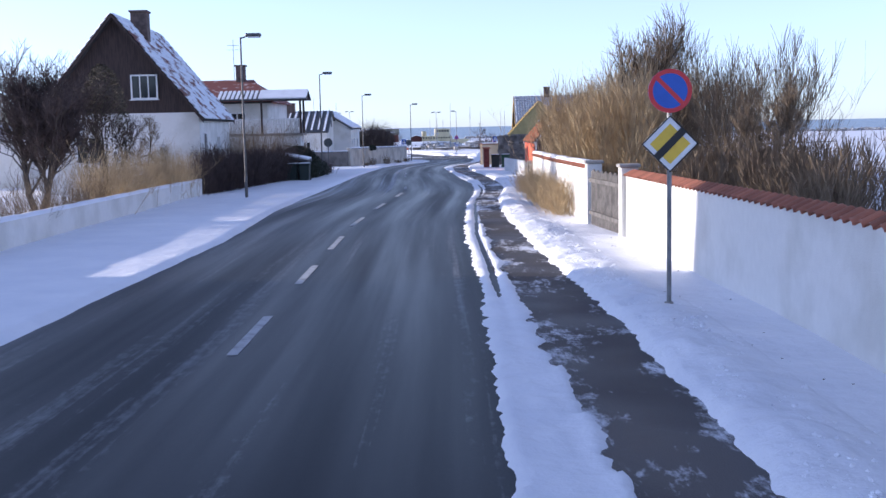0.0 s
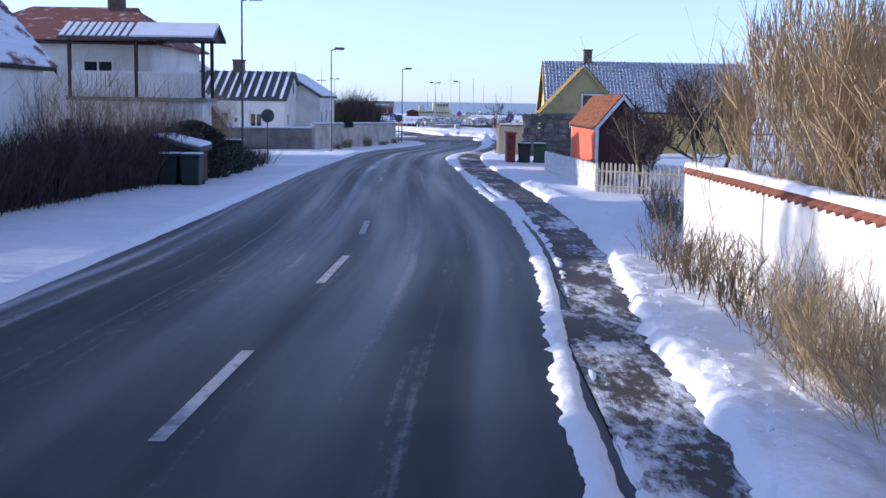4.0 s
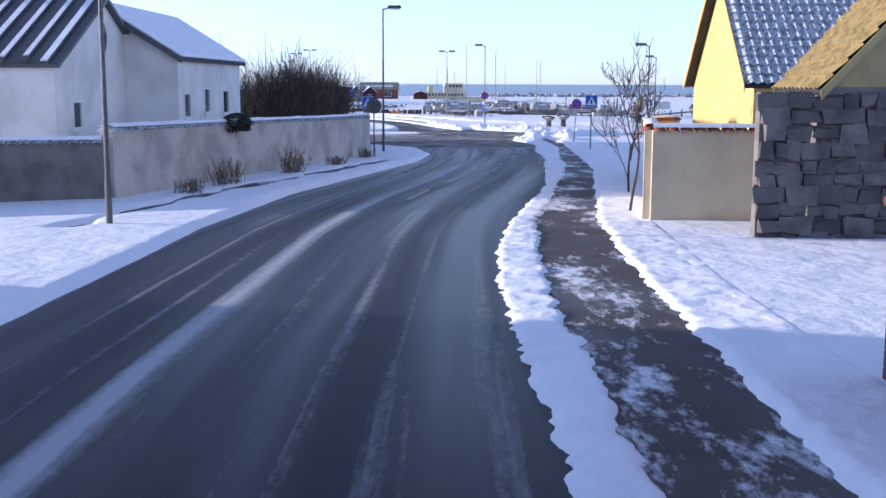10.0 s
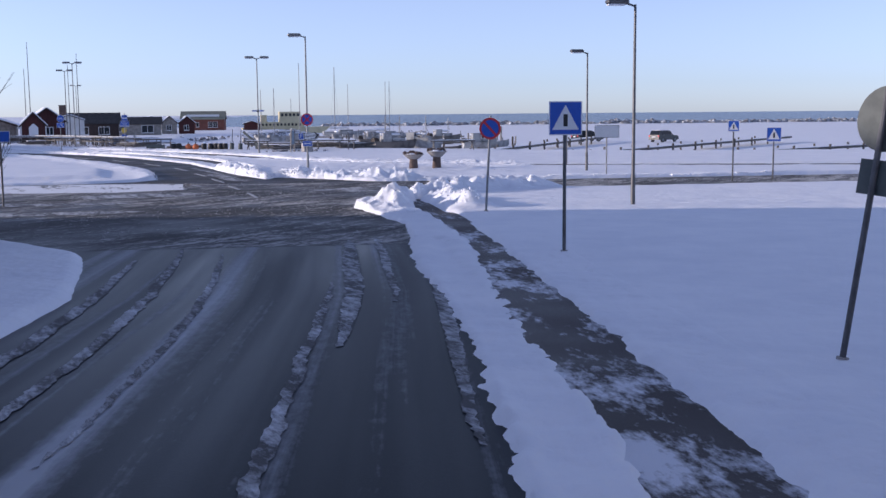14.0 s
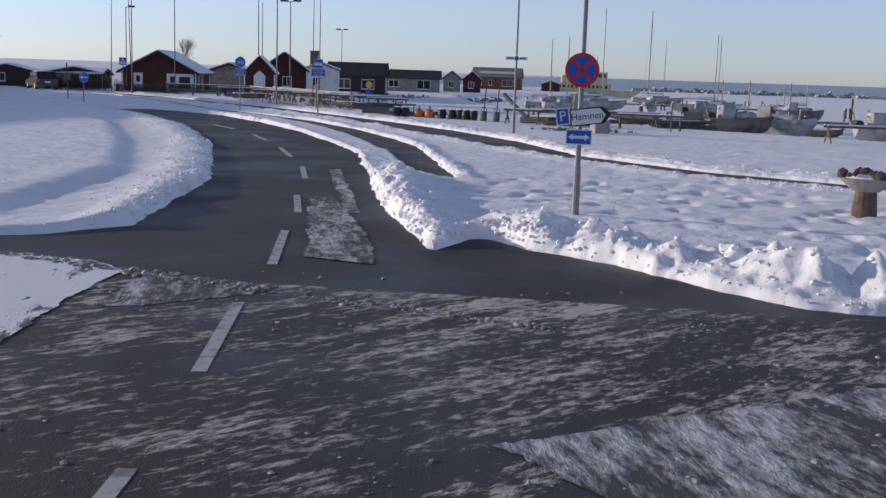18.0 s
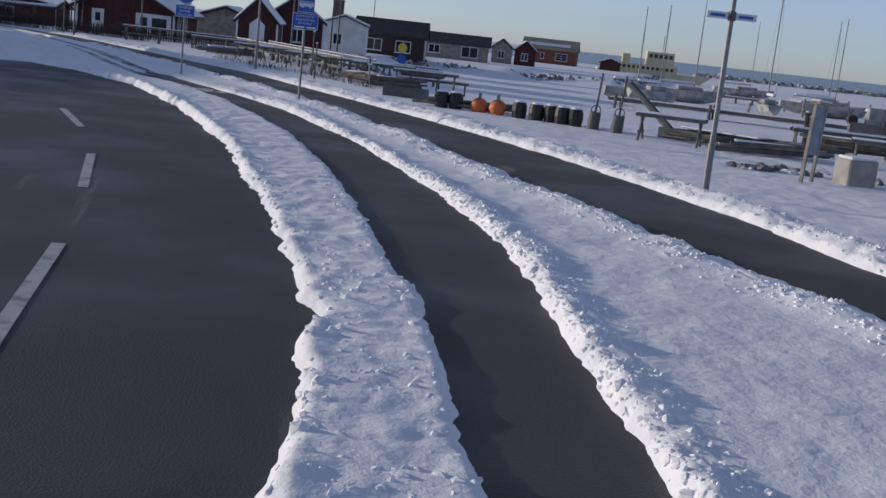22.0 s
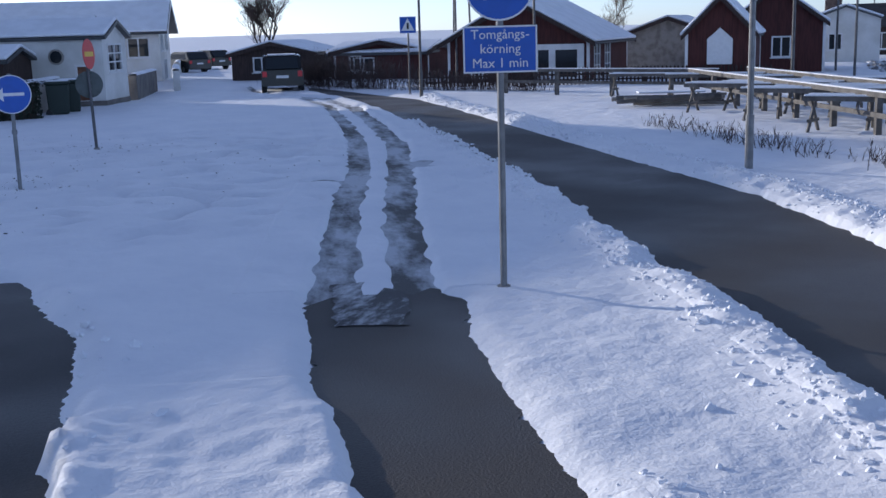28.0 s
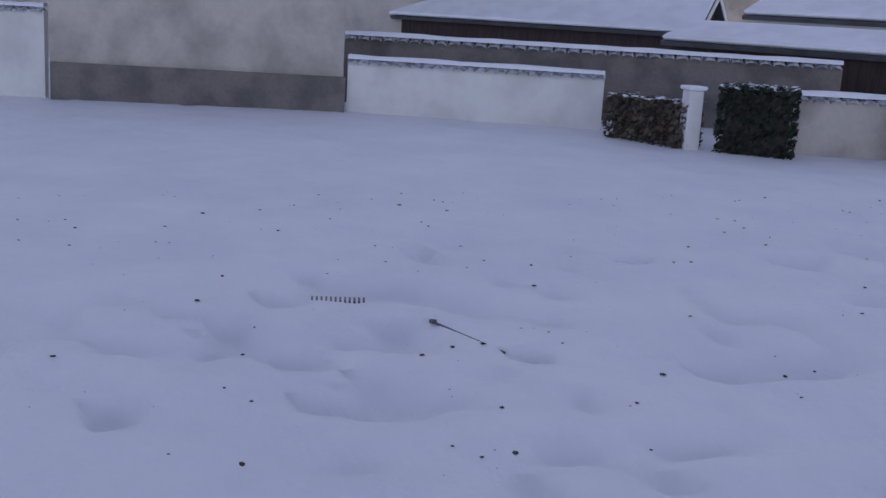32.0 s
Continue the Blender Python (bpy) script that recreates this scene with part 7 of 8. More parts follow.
hut(-26.6, 292.6, 98, 5.0, 7.2, 2.4, 3.9, BROWNWOOD, "dark roofed hut with an open gable porch", "bitumen", front=((1.0, 2.2, 0.2, 2.0, "w2"), (2.9, 4.0, 0.2, 2.0, "w2")), left=((1.0, 2.6, 0.6, 1.8, "w2"), (4.0, 5.6, 0.6, 1.8, "w2")))
hut(-22.7, 313.0, 98, 4.5, 8.5, 2.2, 3.3, GREYWOOD, "long low hut under a dark bitumen roof", "bitumen", left=((1, 2.4, 0.8, 1.8, "w2"), (5, 7, 0.6, 1.9, "w2")))
for x, y, c, lab in ((-27.4, 327.0, PLASTER, "small pale fishing hut on the mole"), (-24.3, 328.0, GREYWOOD, "small grey fishing hut on the mole"), (-21.2, 328.5, REDWOOD, "small dark red fishing hut on the mole")):
    hut(x, y, 8, 2.7, 4.0, 2.3, 3.4, c, lab, front=((0.8, 1.7, 0.8, 1.8, "w2"),))
R = house("house", "red brick harbour house with a pale name band on its roof", pose(-16.6, 386, G(-20, 386) - 0.1, 0, 0, 90), 7.0, 10.0, 2.9, 4.7, material("weathered red brick", (0.2, 0.075, 0.055), 0.9, 0.15, 1.5), BROWNWOOD, material("greenish grey roofing", (0.22, 0.23, 0.18), 0.8, 0.1, 1), "plain", over=0.25,
          left=((0.8, 1.8, 1.0, 2.1, "w2"), (3.2, 3.9, 1.0, 2.1, "w"), (6.0, 8.2, 0.9, 2.2, "w6")))
part("name_band", box(1.2, 8.8, -0.12, -0.02, -0.25, 0.25), SIGNWHITE, R, "pale sign band with unreadable writing").matrix_basis = pose(1.1, 10, 3.65, 0, 0, -90)
hut(-12.0, 384, 0, 3.6, 3.0, 1.7, 2.3, REDWOOD, "low red shed beside the harbour house")
# ferry like yellow ship behind the mole
sh = thing("ship", pose(-3.0, 396, -5.3, 0, 0, 6), "pale yellow ship with a square bridge moored in the ice", "ship")
SHIPPAINT = material("pale yellow ship paint", (0.66, 0.58, 0.36), 0.6, 0.08, 0.6)
part("hull", prism([(-10, 0.6), (-9, -0.2), (9, -0.2), (11.5, 1.7), (-10, 1.5)], -2, 2), SHIPPAINT, sh)
part("deckhouse", box(-8.5, 5, -1.5, 1.5, 1.5, 2.9, 0.05), SHIPPAINT, sh)
for i in range(14):
    part("window", box(-8 + i * 0.9, -7.5 + i * 0.9, -1.53, -1.49, 2.0, 2.55), GLASS, sh)
part("bridge", box(-1.0, 4.2, -1.4, 1.4, 2.9, 5.4, 0.05), SHIPPAINT, sh)
for i in range(5):
    part("window", box(-0.6 + i * 0.95, 0.05 + i * 0.95, -1.43, -1.39, 4.3, 5.0), GLASS, sh)
part("mast", tube((2, 0, 5.4), (2, 0, 8.5), 0.06), STEEL, sh)
part("funnel", box(-5.5, -4.0, -0.6, 0.6, 2.9, 4.6, 0.1), SHIPPAINT, sh)


HULLGREY = material("dirty pale boat hull", (0.42, 0.42, 0.41), 0.6, 0.15, 1.5, color2=(0.22, 0.22, 0.22))
HULLDARK = material("dull grey brown boat hull", (0.17, 0.155, 0.14), 0.7, 0.2, 1.5, color2=(0.09, 0.085, 0.08))


def sail_boat(x, y, rot, l, mast, label, paint=None):
    z = S(x, y)
    b = thing("sailing_boat", pose(x, y, z - 0.05, 0, 0, rot), label, "boat", "boats in the frozen harbour")
    bm = bmesh.new()
    rows = []
    for f, w, zk, zt in ((-0.5, 0.3, 0.5, 1.2), (-0.3, 0.42, 0.15, 1.15), (0.0, 0.5, 0.0, 1.15), (0.25, 0.36, 0.1, 1.22), (0.42, 0.15, 0.4, 1.32), (0.5, 0.015, 0.95, 1.4)):
        w *= l * 0.33
        rows.append([bm.verts.new((f * l, a * w, zz)) for a, zz in ((-1, zt), (-0.75, (zt + zk) / 2), (0, zk), (0.75, (zt + zk) / 2), (1, zt))])
    for r0, r1 in zip(rows, rows[1:]):
        for i in range(4):
            bm.faces.new((r0[i], r1[i], r1[i + 1], r0[i + 1]))
        bm.faces.new((r0[4], r1[4], r1[0], r0[0]))
    bm.faces.new(rows[0])
    bmesh.ops.recalc_face_normals(bm, faces=bm.faces)
    paint = paint or HULLGREY
    part("hull", bm, paint, b)
    part("cabin", box(-l * 0.12, l * 0.2, -l * 0.09, l * 0.09, 1.15, 1.5, 0.06), HULLGREY, b)
    part("snow_cover", box(-l * 0.35, l * 0.1, -0.16, 0.16, 1.75, 1.95, 0.08), SNOWCAP, b)
    part("mast", tube((l * 0.1, 0, 1.1), (l * 0.1, 0, mast), 0.05, 0.04), STEEL, b)
    part("boom", tube((l * 0.1, 0, 1.75), (-l * 0.36, 0, 1.75), 0.04), STEEL, b)
    for s in (-1, 1):
        part("shroud", tube((l * 0.1, s * l * 0.12, 1.15), (l * 0.1, 0, mast * 0.96), 0.008, seg=4), STEEL, b)
    return b


for x, y, r, l, m, lab in ((-4.9, 264, 20, 4.2, 7.2, "small white sailing boat laid up in the ice"), (-3.2, 263, 30, 4.2, 7.4, "small white sailing boat with a bare mast"), (-0.2, 282, 5, 7.0, 11.5, "large white sailing boat with a tall mast"), (4.9, 262, 95, 5.0, 10.0, "white sailing boat, mast bare, hull in snow"), (12.4, 285, 0, 8, 9.0, "white yacht beside the jetty"), (14.5, 300, 40, 8, 9.5, "white yacht far out in the frozen harbour"), (9.0, 330, 10, 8, 10.0, "distant white yacht with a bare mast")):
    sail_boat(x, y, r, l, m, lab)


def fishing_boat(x, y, rot, label):
    b = sail_boat(x, y, rot, 4.6, 3.6, label, HULLDARK if rot % 20 == 0 else HULLGREY)
    b.name = "fishing_boat"
    part("wheelhouse", box(-1.5, -0.6, -0.45, 0.45, 1.1, 2.0, 0.05), HULLGREY, b)
    part("window", box(-0.6, -0.57, -0.36, 0.36, 1.6, 2.0), GLASS, b)
    part("gantry", tube((-2.4, -0.5, 1.1), (-2.4, 0.5, 2.2), 0.03), DARKSTEEL, b)
    part("net_drum", tube((-2.2, -0.4, 1.3), (-2.2, 0.4, 1.3), 0.25, seg=10), BARK, b)


for x, y, r in ((9.5, 228, 20), (12.2, 229, -30), (17.5, 222, 10), (13.5, 238, 60), (9.0, 240, 0), (19.0, 262, 20)):
    fishing_boat(x, y, r, "small weathered fishing boat frozen into the harbour")

# jetties
for (ax, ay), (bx, by) in (((-6, 252), (20, 246)), ((2, 300), (26, 292)), ((16, 214), (40, 262)), ((22, 205), (60, 250)), ((30, 200), (80, 235))):
    L = math.hypot(bx - ax, by - ay)
    j = thing("jetty", pose(ax, ay, S((ax + bx) / 2, (ay + by) / 2) + 0.45, 0, 0, math.degrees(math.atan2(by - ay, bx - ax))), "weathered timber jetty with snow on its planks", "jetty", "jetties")
    part("deck", box(0, L, -0.7, 0.7, 0, 0.2), TIMBER, j)
    part("deck_snow", box(0.05, L - 0.05, -0.62, 0.62, 0.2, 0.24, 0.03), SNOWCAP, j)
    for i in range(int(L / 6)):
        for s in (-0.75, 0.75):
            part("pile", tube((i * 6 + 0.5, s, -1.2), (i * 6 + 0.5, s, 0.45), 0.1), TIMBER, j)

# row of barrels and buoys on the quay
ORANGE = material("faded orange plastic", (0.62, 0.16, 0.05), 0.6, 0.12, 4)
for i, (x, y) in enumerate(((-10.3, 213.6), (-9.85, 213.6), (-7.75, 212.9), (-7.2, 212.7), (-6.75, 212.6), (-6.4, 212.4), (-6.0, 212.3))):
    b = thing("barrel", pose(x, y, S(x, y) - 0.03, 0, 0, i * 40), "black plastic barrel standing in the snow", "barrel", "barrels on the quay")
    bm = bmesh.new()
    for z0, z1, r0, r1 in ((0, 0.25, 0.2, 0.24), (0.25, 0.42, 0.24, 0.23), (0.42, 0.52, 0.23, 0.19)):
        add_tube(bm, (0, 0, z0), (0, 0, z1), r0, r1, 14)
    part("body", bm, BLACK, b)
    part("snow_top", tube((0, 0, 0.52), (0, 0, 0.57), 0.17, 0.12, 12), SNOWCAP, b)
for x, y in ((-9.05, 213.3), (-8.45, 213.1)):
    b = thing("buoy", pose(x, y, S(x, y) - 0.05), "round orange mooring buoy with a ring", "buoy", "buoys on the quay")
    bm = bmesh.new()
    bmesh.ops.create_uvsphere(bm, u_segments=16, v_segments=10, radius=0.27, matrix=pose(0, 0, 0.24))
    part("ball", bm, ORANGE, b, smooth=True)
    part("eye", tube((0, 0, 0.48), (0, 0, 0.66), 0.05), STEEL, b)
for x, y, lab in ((-5.45, 211.9, "rusty spar buoy with an iron mast"), (-4.75, 211.6, "grey spar buoy standing upright")):
    b = thing("spar_buoy", pose(x, y, S(x, y) - 0.05, 3, 4, 0), lab, "buoy", "spar buoys")
    part("drum", tube((0, 0, 0), (0, 0, 0.55), 0.19, 0.17, 14), BACKGREY, b)
    part("mast", tube((0, 0, 0.5), (0, 0, 1.7), 0.03), DARKSTEEL, b)
    part("ring", ring(0.12, 0.15, -0.02, 0.02, 0.62, 14), DARKSTEEL, b)
c = thing("grey_tub", pose(-12.1, 216.6, S(-12.1, 216.6) - 0.05, 0, 0, -8), "shallow grey metal tub half full of snow", "tub")
for x0, x1, y0, y1 in ((-0.7, 0.7, -0.4, -0.35), (-0.7, 0.7, 0.35, 0.4), (-0.7, -0.65, -0.35, 0.35), (0.65, 0.7, -0.35, 0.35)):
    part("side", box(x0, x1, y0, y1, 0, 0.38), BACKGREY, c)
part("bottom", box(-0.68, 0.68, -0.38, 0.38, 0.0, 0.04), BACKGREY, c)
part("snow_fill", box(-0.64, 0.64, -0.34, 0.34, 0.04, 0.24, 0.03), SNOWCAP, c)


def trestle(x, y, rot, l, label):
    t = thing("boat_trestle", pose(x, y, S(x, y) - 0.08, 0, 0, rot), label, "trestle", "boat trestles")
    for s in (0.15, l - 0.15):
        for d in (-0.45, 0.45):
            part("leg", tube((s, d, 0), (s, -d * 0.35, 0.74), 0.04, seg=4), TIMBER, t)
        part("tie", box(s - 0.04, s + 0.04, -0.32, 0.32, 0.28, 0.34), TIMBER, t)
    for d in (-0.22, 0.22):
        part("beam", box(0, l, d - 0.05, d + 0.05, 0.72, 0.82), TIMBER, t)
        part("beam_snow", box(0.02, l - 0.02, d - 0.055, d + 0.055, 0.82, 0.86, 0.015), SNOWCAP, t)
    return t


rng = random.Random(77)
for i in range(16):
    trestle(-25.2 + 0.75 * i + rng.uniform(-0.2, 0.2), 234.5 - 0.75 * i + (i % 3) * 1.5, rng.uniform(-8, 12), rng.uniform(2.6, 3.6), "weathered timber boat trestle with snow on its beams")
for i in range(4):
    trestle(-30.0 + 2.4 * i, 240.6 - 1.2 * i, rng.uniform(-5, 10), 3.0, "weathered timber boat trestle near the hedge")
trestle(-4.2, 210.3, -10, 1.9, "low timber trestle on the quay")
trestle(0.2, 212.3, 5, 3.4, "timber boat cradle in the snow")
trestle(1.4, 209.6, -8, 3.2, "timber boat cradle beside the posts")
trestle(10.0, 203.0, 10, 3.4, "timber boat cradle near the harbour")
# long rails on posts
for (ax, ay), (bx, by) in (((-27.0, 240.2), (-17.2, 226.6)), ((-25.5, 241.4), (-16.0, 228.0)), ((-34.5, 241.5), (-26.5, 240.6))):
    L = math.hypot(bx - ax, by - ay)
    f = thing("rail_fence", pose(ax, ay, G(ax, ay) + 0.02, 0, 0, math.degrees(math.atan2(by - ay, bx - ax))), "long grey timber rails on low posts, snow on top", "fence", "timber rails")
    for i in range(int(L / 2.2) + 1):
        part("post", box(i * 2.2 - 0.06, i * 2.2 + 0.06, -0.06, 0.06, -0.3, 0.95), TIMBER, f)
    for zz in (0.45, 0.85):
        part("rail", box(-0.2, L + 0.2, -0.11, -0.06, zz, zz + 0.1), TIMBER, f)
    part("rail_snow", box(-0.2, L + 0.2, -0.12, 0.02, 0.95, 0.98, 0.012), SNOWCAP, f)
cr = thing("davit", pose(-3.2, 212.2, S(-3.2, 212.2) - 0.1, 0, 0, -25), "slanting grey steel boom propped on the quay", "boom")
part("boom", tube((0, 0, 0.35), (-1.6, 0.3, 1.5), 0.11, seg=8), BACKGREY, cr)
part("stand", box(-0.3, 0.3, -0.2, 0.2, 0, 0.4, 0.02), BACKGREY, cr)

# stones of the embankment and breakwater: too many to count
rng = random.Random(5)
bm = bmesh.new()
proto = [v.co.copy() for v in bmesh.ops.create_icosphere(bm, subdivisions=1, radius=1.0)["verts"]]
pf = [[v.index for v in f.verts] for f in bm.faces]
bm.verts.index_update()
pf = [[v.index for v in f.verts] for f in bm.faces]
bm.free()


def lumps(name, spots, mat, label, category, squash=0.7):
    verts, faces = [], []
    for x, y, z, r in spots:
        k = len(verts)
        x, y = (float(v) for v in carry(x, y))
        sx, sy, sz = (r * rng.uniform(0.7, 1.3) for _ in range(3))
        a = rng.uniform(0, 6.28)
        c, s = math.cos(a), math.sin(a)
        for p in proto:
            q = p * (1 + rng.uniform(-0.35, 0.3))
            verts.append((x + sx * (q.x * c - q.y * s), y + sy * (q.x * s + q.y * c), z + sz * q.z * squash))
        faces += [[k + i for i in f] for f in pf]
    me = bpy.data.meshes.new(name)
    me.from_pydata(verts, [], faces)
    me.materials.append(mat)
    return tagged(new(name, me), label, category, kind="stuff")


spots = []
edge = [(-18.5, 236), (-21, 250), (-27, 270), (-30, 288), (-7, 311), (-4, 340), (-2, 380), (4, 420)]
for (ax, ay), (bx, by) in zip(edge, edge[1:]):
    for _ in range(int(math.hypot(bx - ax, by - ay) * (9 if by - ay < 25 and bx > ax + 15 else 3))):
        f = rng.random()
        x, y = ax + (bx - ax) * f + rng.uniform(-0.8, 1.0), ay + (by - ay) * f + rng.uniform(-1.5, 0.3)
        spots.append((x, y, S(x, y) - 0.03, rng.uniform(0.12, 0.34)))
lumps("embankment_stones", spots, material("snow dusted boulders", (0.16, 0.16, 0.17), 0.9, 0.25, 1.5, color2=(0.6, 0.62, 0.66), lo=0.5, hi=0.6), "dark boulders dusted with snow on the harbour embankment", "stones")
spots = []
for _ in range(1500):
    x = rng.uniform(8, 330)
    y = 458 + rng.uniform(-4, 6)
    spots.append((x, y, -5.0 + rng.uniform(0, 1.0), rng.uniform(0.7, 1.6)))
lumps("breakwater_stones", spots, MATS["snow dusted boulders"], "long breakwater of snow dusted boulders before the sea", "stones")

spots = []
for cx, cy, w, n in ((-1.2, 205.3, 0.5, 46), (1.0, 205.6, 0.6, 24)):
    for _ in range(n):
        x, y = cx + rng.gauss(0, w), cy + rng.gauss(0, w * 0.7)
        spots.append((x, y, S(x, y) + 0.02, rng.uniform(0.05, 0.17)))
lumps("rubble_stones", spots, MATS["snow dusted boulders"], "heaps of dark rubble stones beside the quay", "stones")
# clods of ploughed snow along the banks
spots, places = [], []
for pts, h, w, lump in BANKS:
    if lump < 0.5:
        continue
    big = pts[0][1] > 146 and h > 0.25
    dens = 110 if big else (170 if lump > 0.85 else 90 if pts[0][1] > 146 else 45)
    if pts[0][1] < 0 and h < 0.08:
        continue
    for (ax, ay), (bx, by) in zip(pts, pts[1:]):
        for _ in range(int(math.hypot(bx - ax, by - ay) * dens)):
            f = rng.random()
            x, y = ax + (bx - ax) * f + rng.gauss(0, w * 0.65), ay + (by - ay) * f + rng.gauss(0, w * 0.65)
            if x < -40 or x > 22:
                continue
            r = abs(rng.gauss(0, 0.022 if big else 0.014)) + 0.008
            places.append((x, y, r))
# the crumbled faces of the banks where the plough cut them
for poly, x0, x1, y0, y1, n in ((ROAD, -12, 10, 166, 196, 70000), (PATH_A, -10, -2, 180, 198, 14000)):
    fx = np.array([rng.uniform(x0, x1) for _ in range(n)])
    fy = np.array([rng.uniform(y0, y1) for _ in range(n)])
    d = polygon_distance(fx, fy, poly)
    ridge = vnoise(fx, fy, 0.5)
    for x, y, dd, k in zip(fx, fy, d, ridge):
        if -0.02 < dd < 0.25 + 0.5 * k and x > -5.9 - (y - 170) * 0.42:
            places.append((float(x), float(y), 0.01 + abs(rng.gauss(0, 0.017))))
px, py = np.array([p[0] for p in places]), np.array([p[1] for p in places])
ph = np.where(py > 146, snow_height(px, py, 1.0), snow_height(px, py))
for (x, y, r), z, g0 in zip(places, ph, base_height(px, py)):
    if z > g0 + (0.06 if rng.random() < 0.93 else -0.03):
        spots.append((x, y, max(z, g0) - r * 0.2, r))
lumps("snow_clods", spots, SNOW, "loose clods of ploughed snow along the banks", "snow", 0.8)
# crumbs of dirty slush churned over the junction
SLUSH = material("grey brown slush", (0.42, 0.415, 0.41), 0.7, 0.2, 8, color2=(0.18, 0.17, 0.16))
spots = []
for _ in range(5200):
    x, y = rng.uniform(-9, 9), rng.uniform(144, 167.5)
    near = float(vnoise(x * 0.5 + y * 0.3, y, 3.0))
    if rng.random() < max(0.0, near - 0.3) * 1.8:
        spots.append((x, y, G(x, y) + 0.008, abs(rng.gauss(0, 0.014)) + 0.006))
for k in range(420):
    f = rng.random()
    x, y = -7.2 + 4.24 * f + rng.gauss(0, 0.05), 167.75 - 1.45 * f + rng.gauss(0, 0.09)
    spots.append((x, y, G(x, y) + 0.012, abs(rng.gauss(0, 0.026)) + 0.008))
for k in range(260):
    f = rng.random()
    x, y = -2.96 + 3.4 * f + rng.gauss(0, 0.04), 166.3 - f + rng.gauss(0, 0.07)
    spots.append((x, y, G(x, y) + 0.008, abs(rng.gauss(0, 0.016)) + 0.006))
for k in range(1500):
    x, y = rng.uniform(1.6, 9), rng.uniform(160.5, 166.4)
    if rng.random() < float(vnoise(x, y * 0.6, 1.4)):
        spots.append((x, y, G(x, y) + 0.006, abs(rng.gauss(0, 0.012)) + 0.005))
lumps("slush_crumbs", spots, SLUSH, "crumbs of grey brown slush strewn over the junction", "slush", 0.5)
# dark bits of leaf and grit on the snow
spots = []
for x0, x1, y0, y1, n in ((-40, -26, 210, 224, 640), (-31.2, -29.2, 216.7, 218.5, 160), (-34.3, -32.4, 221, 222.8, 140), (-14, -8, 60, 100, 60), (2.5, 4, 4, 60, 120), (-4, 10, 170, 182, 160)):
    for _ in range(n):
        x, y = rng.uniform(x0, x1), rng.uniform(y0, y1)
        spots.append((x, y, S(x, y) + 0.005, 0.004 + 0.018 * rng.random() ** 2))
lumps("leaf_litter", spots, BARK, "scattered dark leaves and grit on the snow", "litter", 0.3)
# drain and rod in the snow
g1 = thing("drain_grate", pose(-35.59, 215.33, S(-35.59, 215.33) + 0.004, 0, 0, 80), "row of dark iron grate bars showing through the snow", "grate")
for i in range(12):
    part("bar", box(-0.21 + i * 0.036, -0.194 + i * 0.036, -0.055, 0.055, -0.02, 0.02), DARKSTEEL, g1)
g2 = thing("iron_rod", pose(-34.67, 215.85, S(-34.67, 215.85) + 0.012, 0, 2, 26), "thin dark rod lying in the snow", "rod")
part("rod", tube((0, 0, 0), (0.7, 0, 0.0), 0.009), DARKSTEEL, g2)
part("tip", tube((-0.05, 0, 0), (0.0, 0, 0.01), 0.017), DARKSTEEL, g2)
g3 = thing("branch", pose(-30.45, 217.0, S(-30.45, 217.0) + 0.008, 0, 0, 50), "short dark branch lying beside the sign", "branch")
part("stick", tube((-0.14, 0, 0), (0.16, 0.03, 0.0), 0.022, 0.01), BARK, g3)


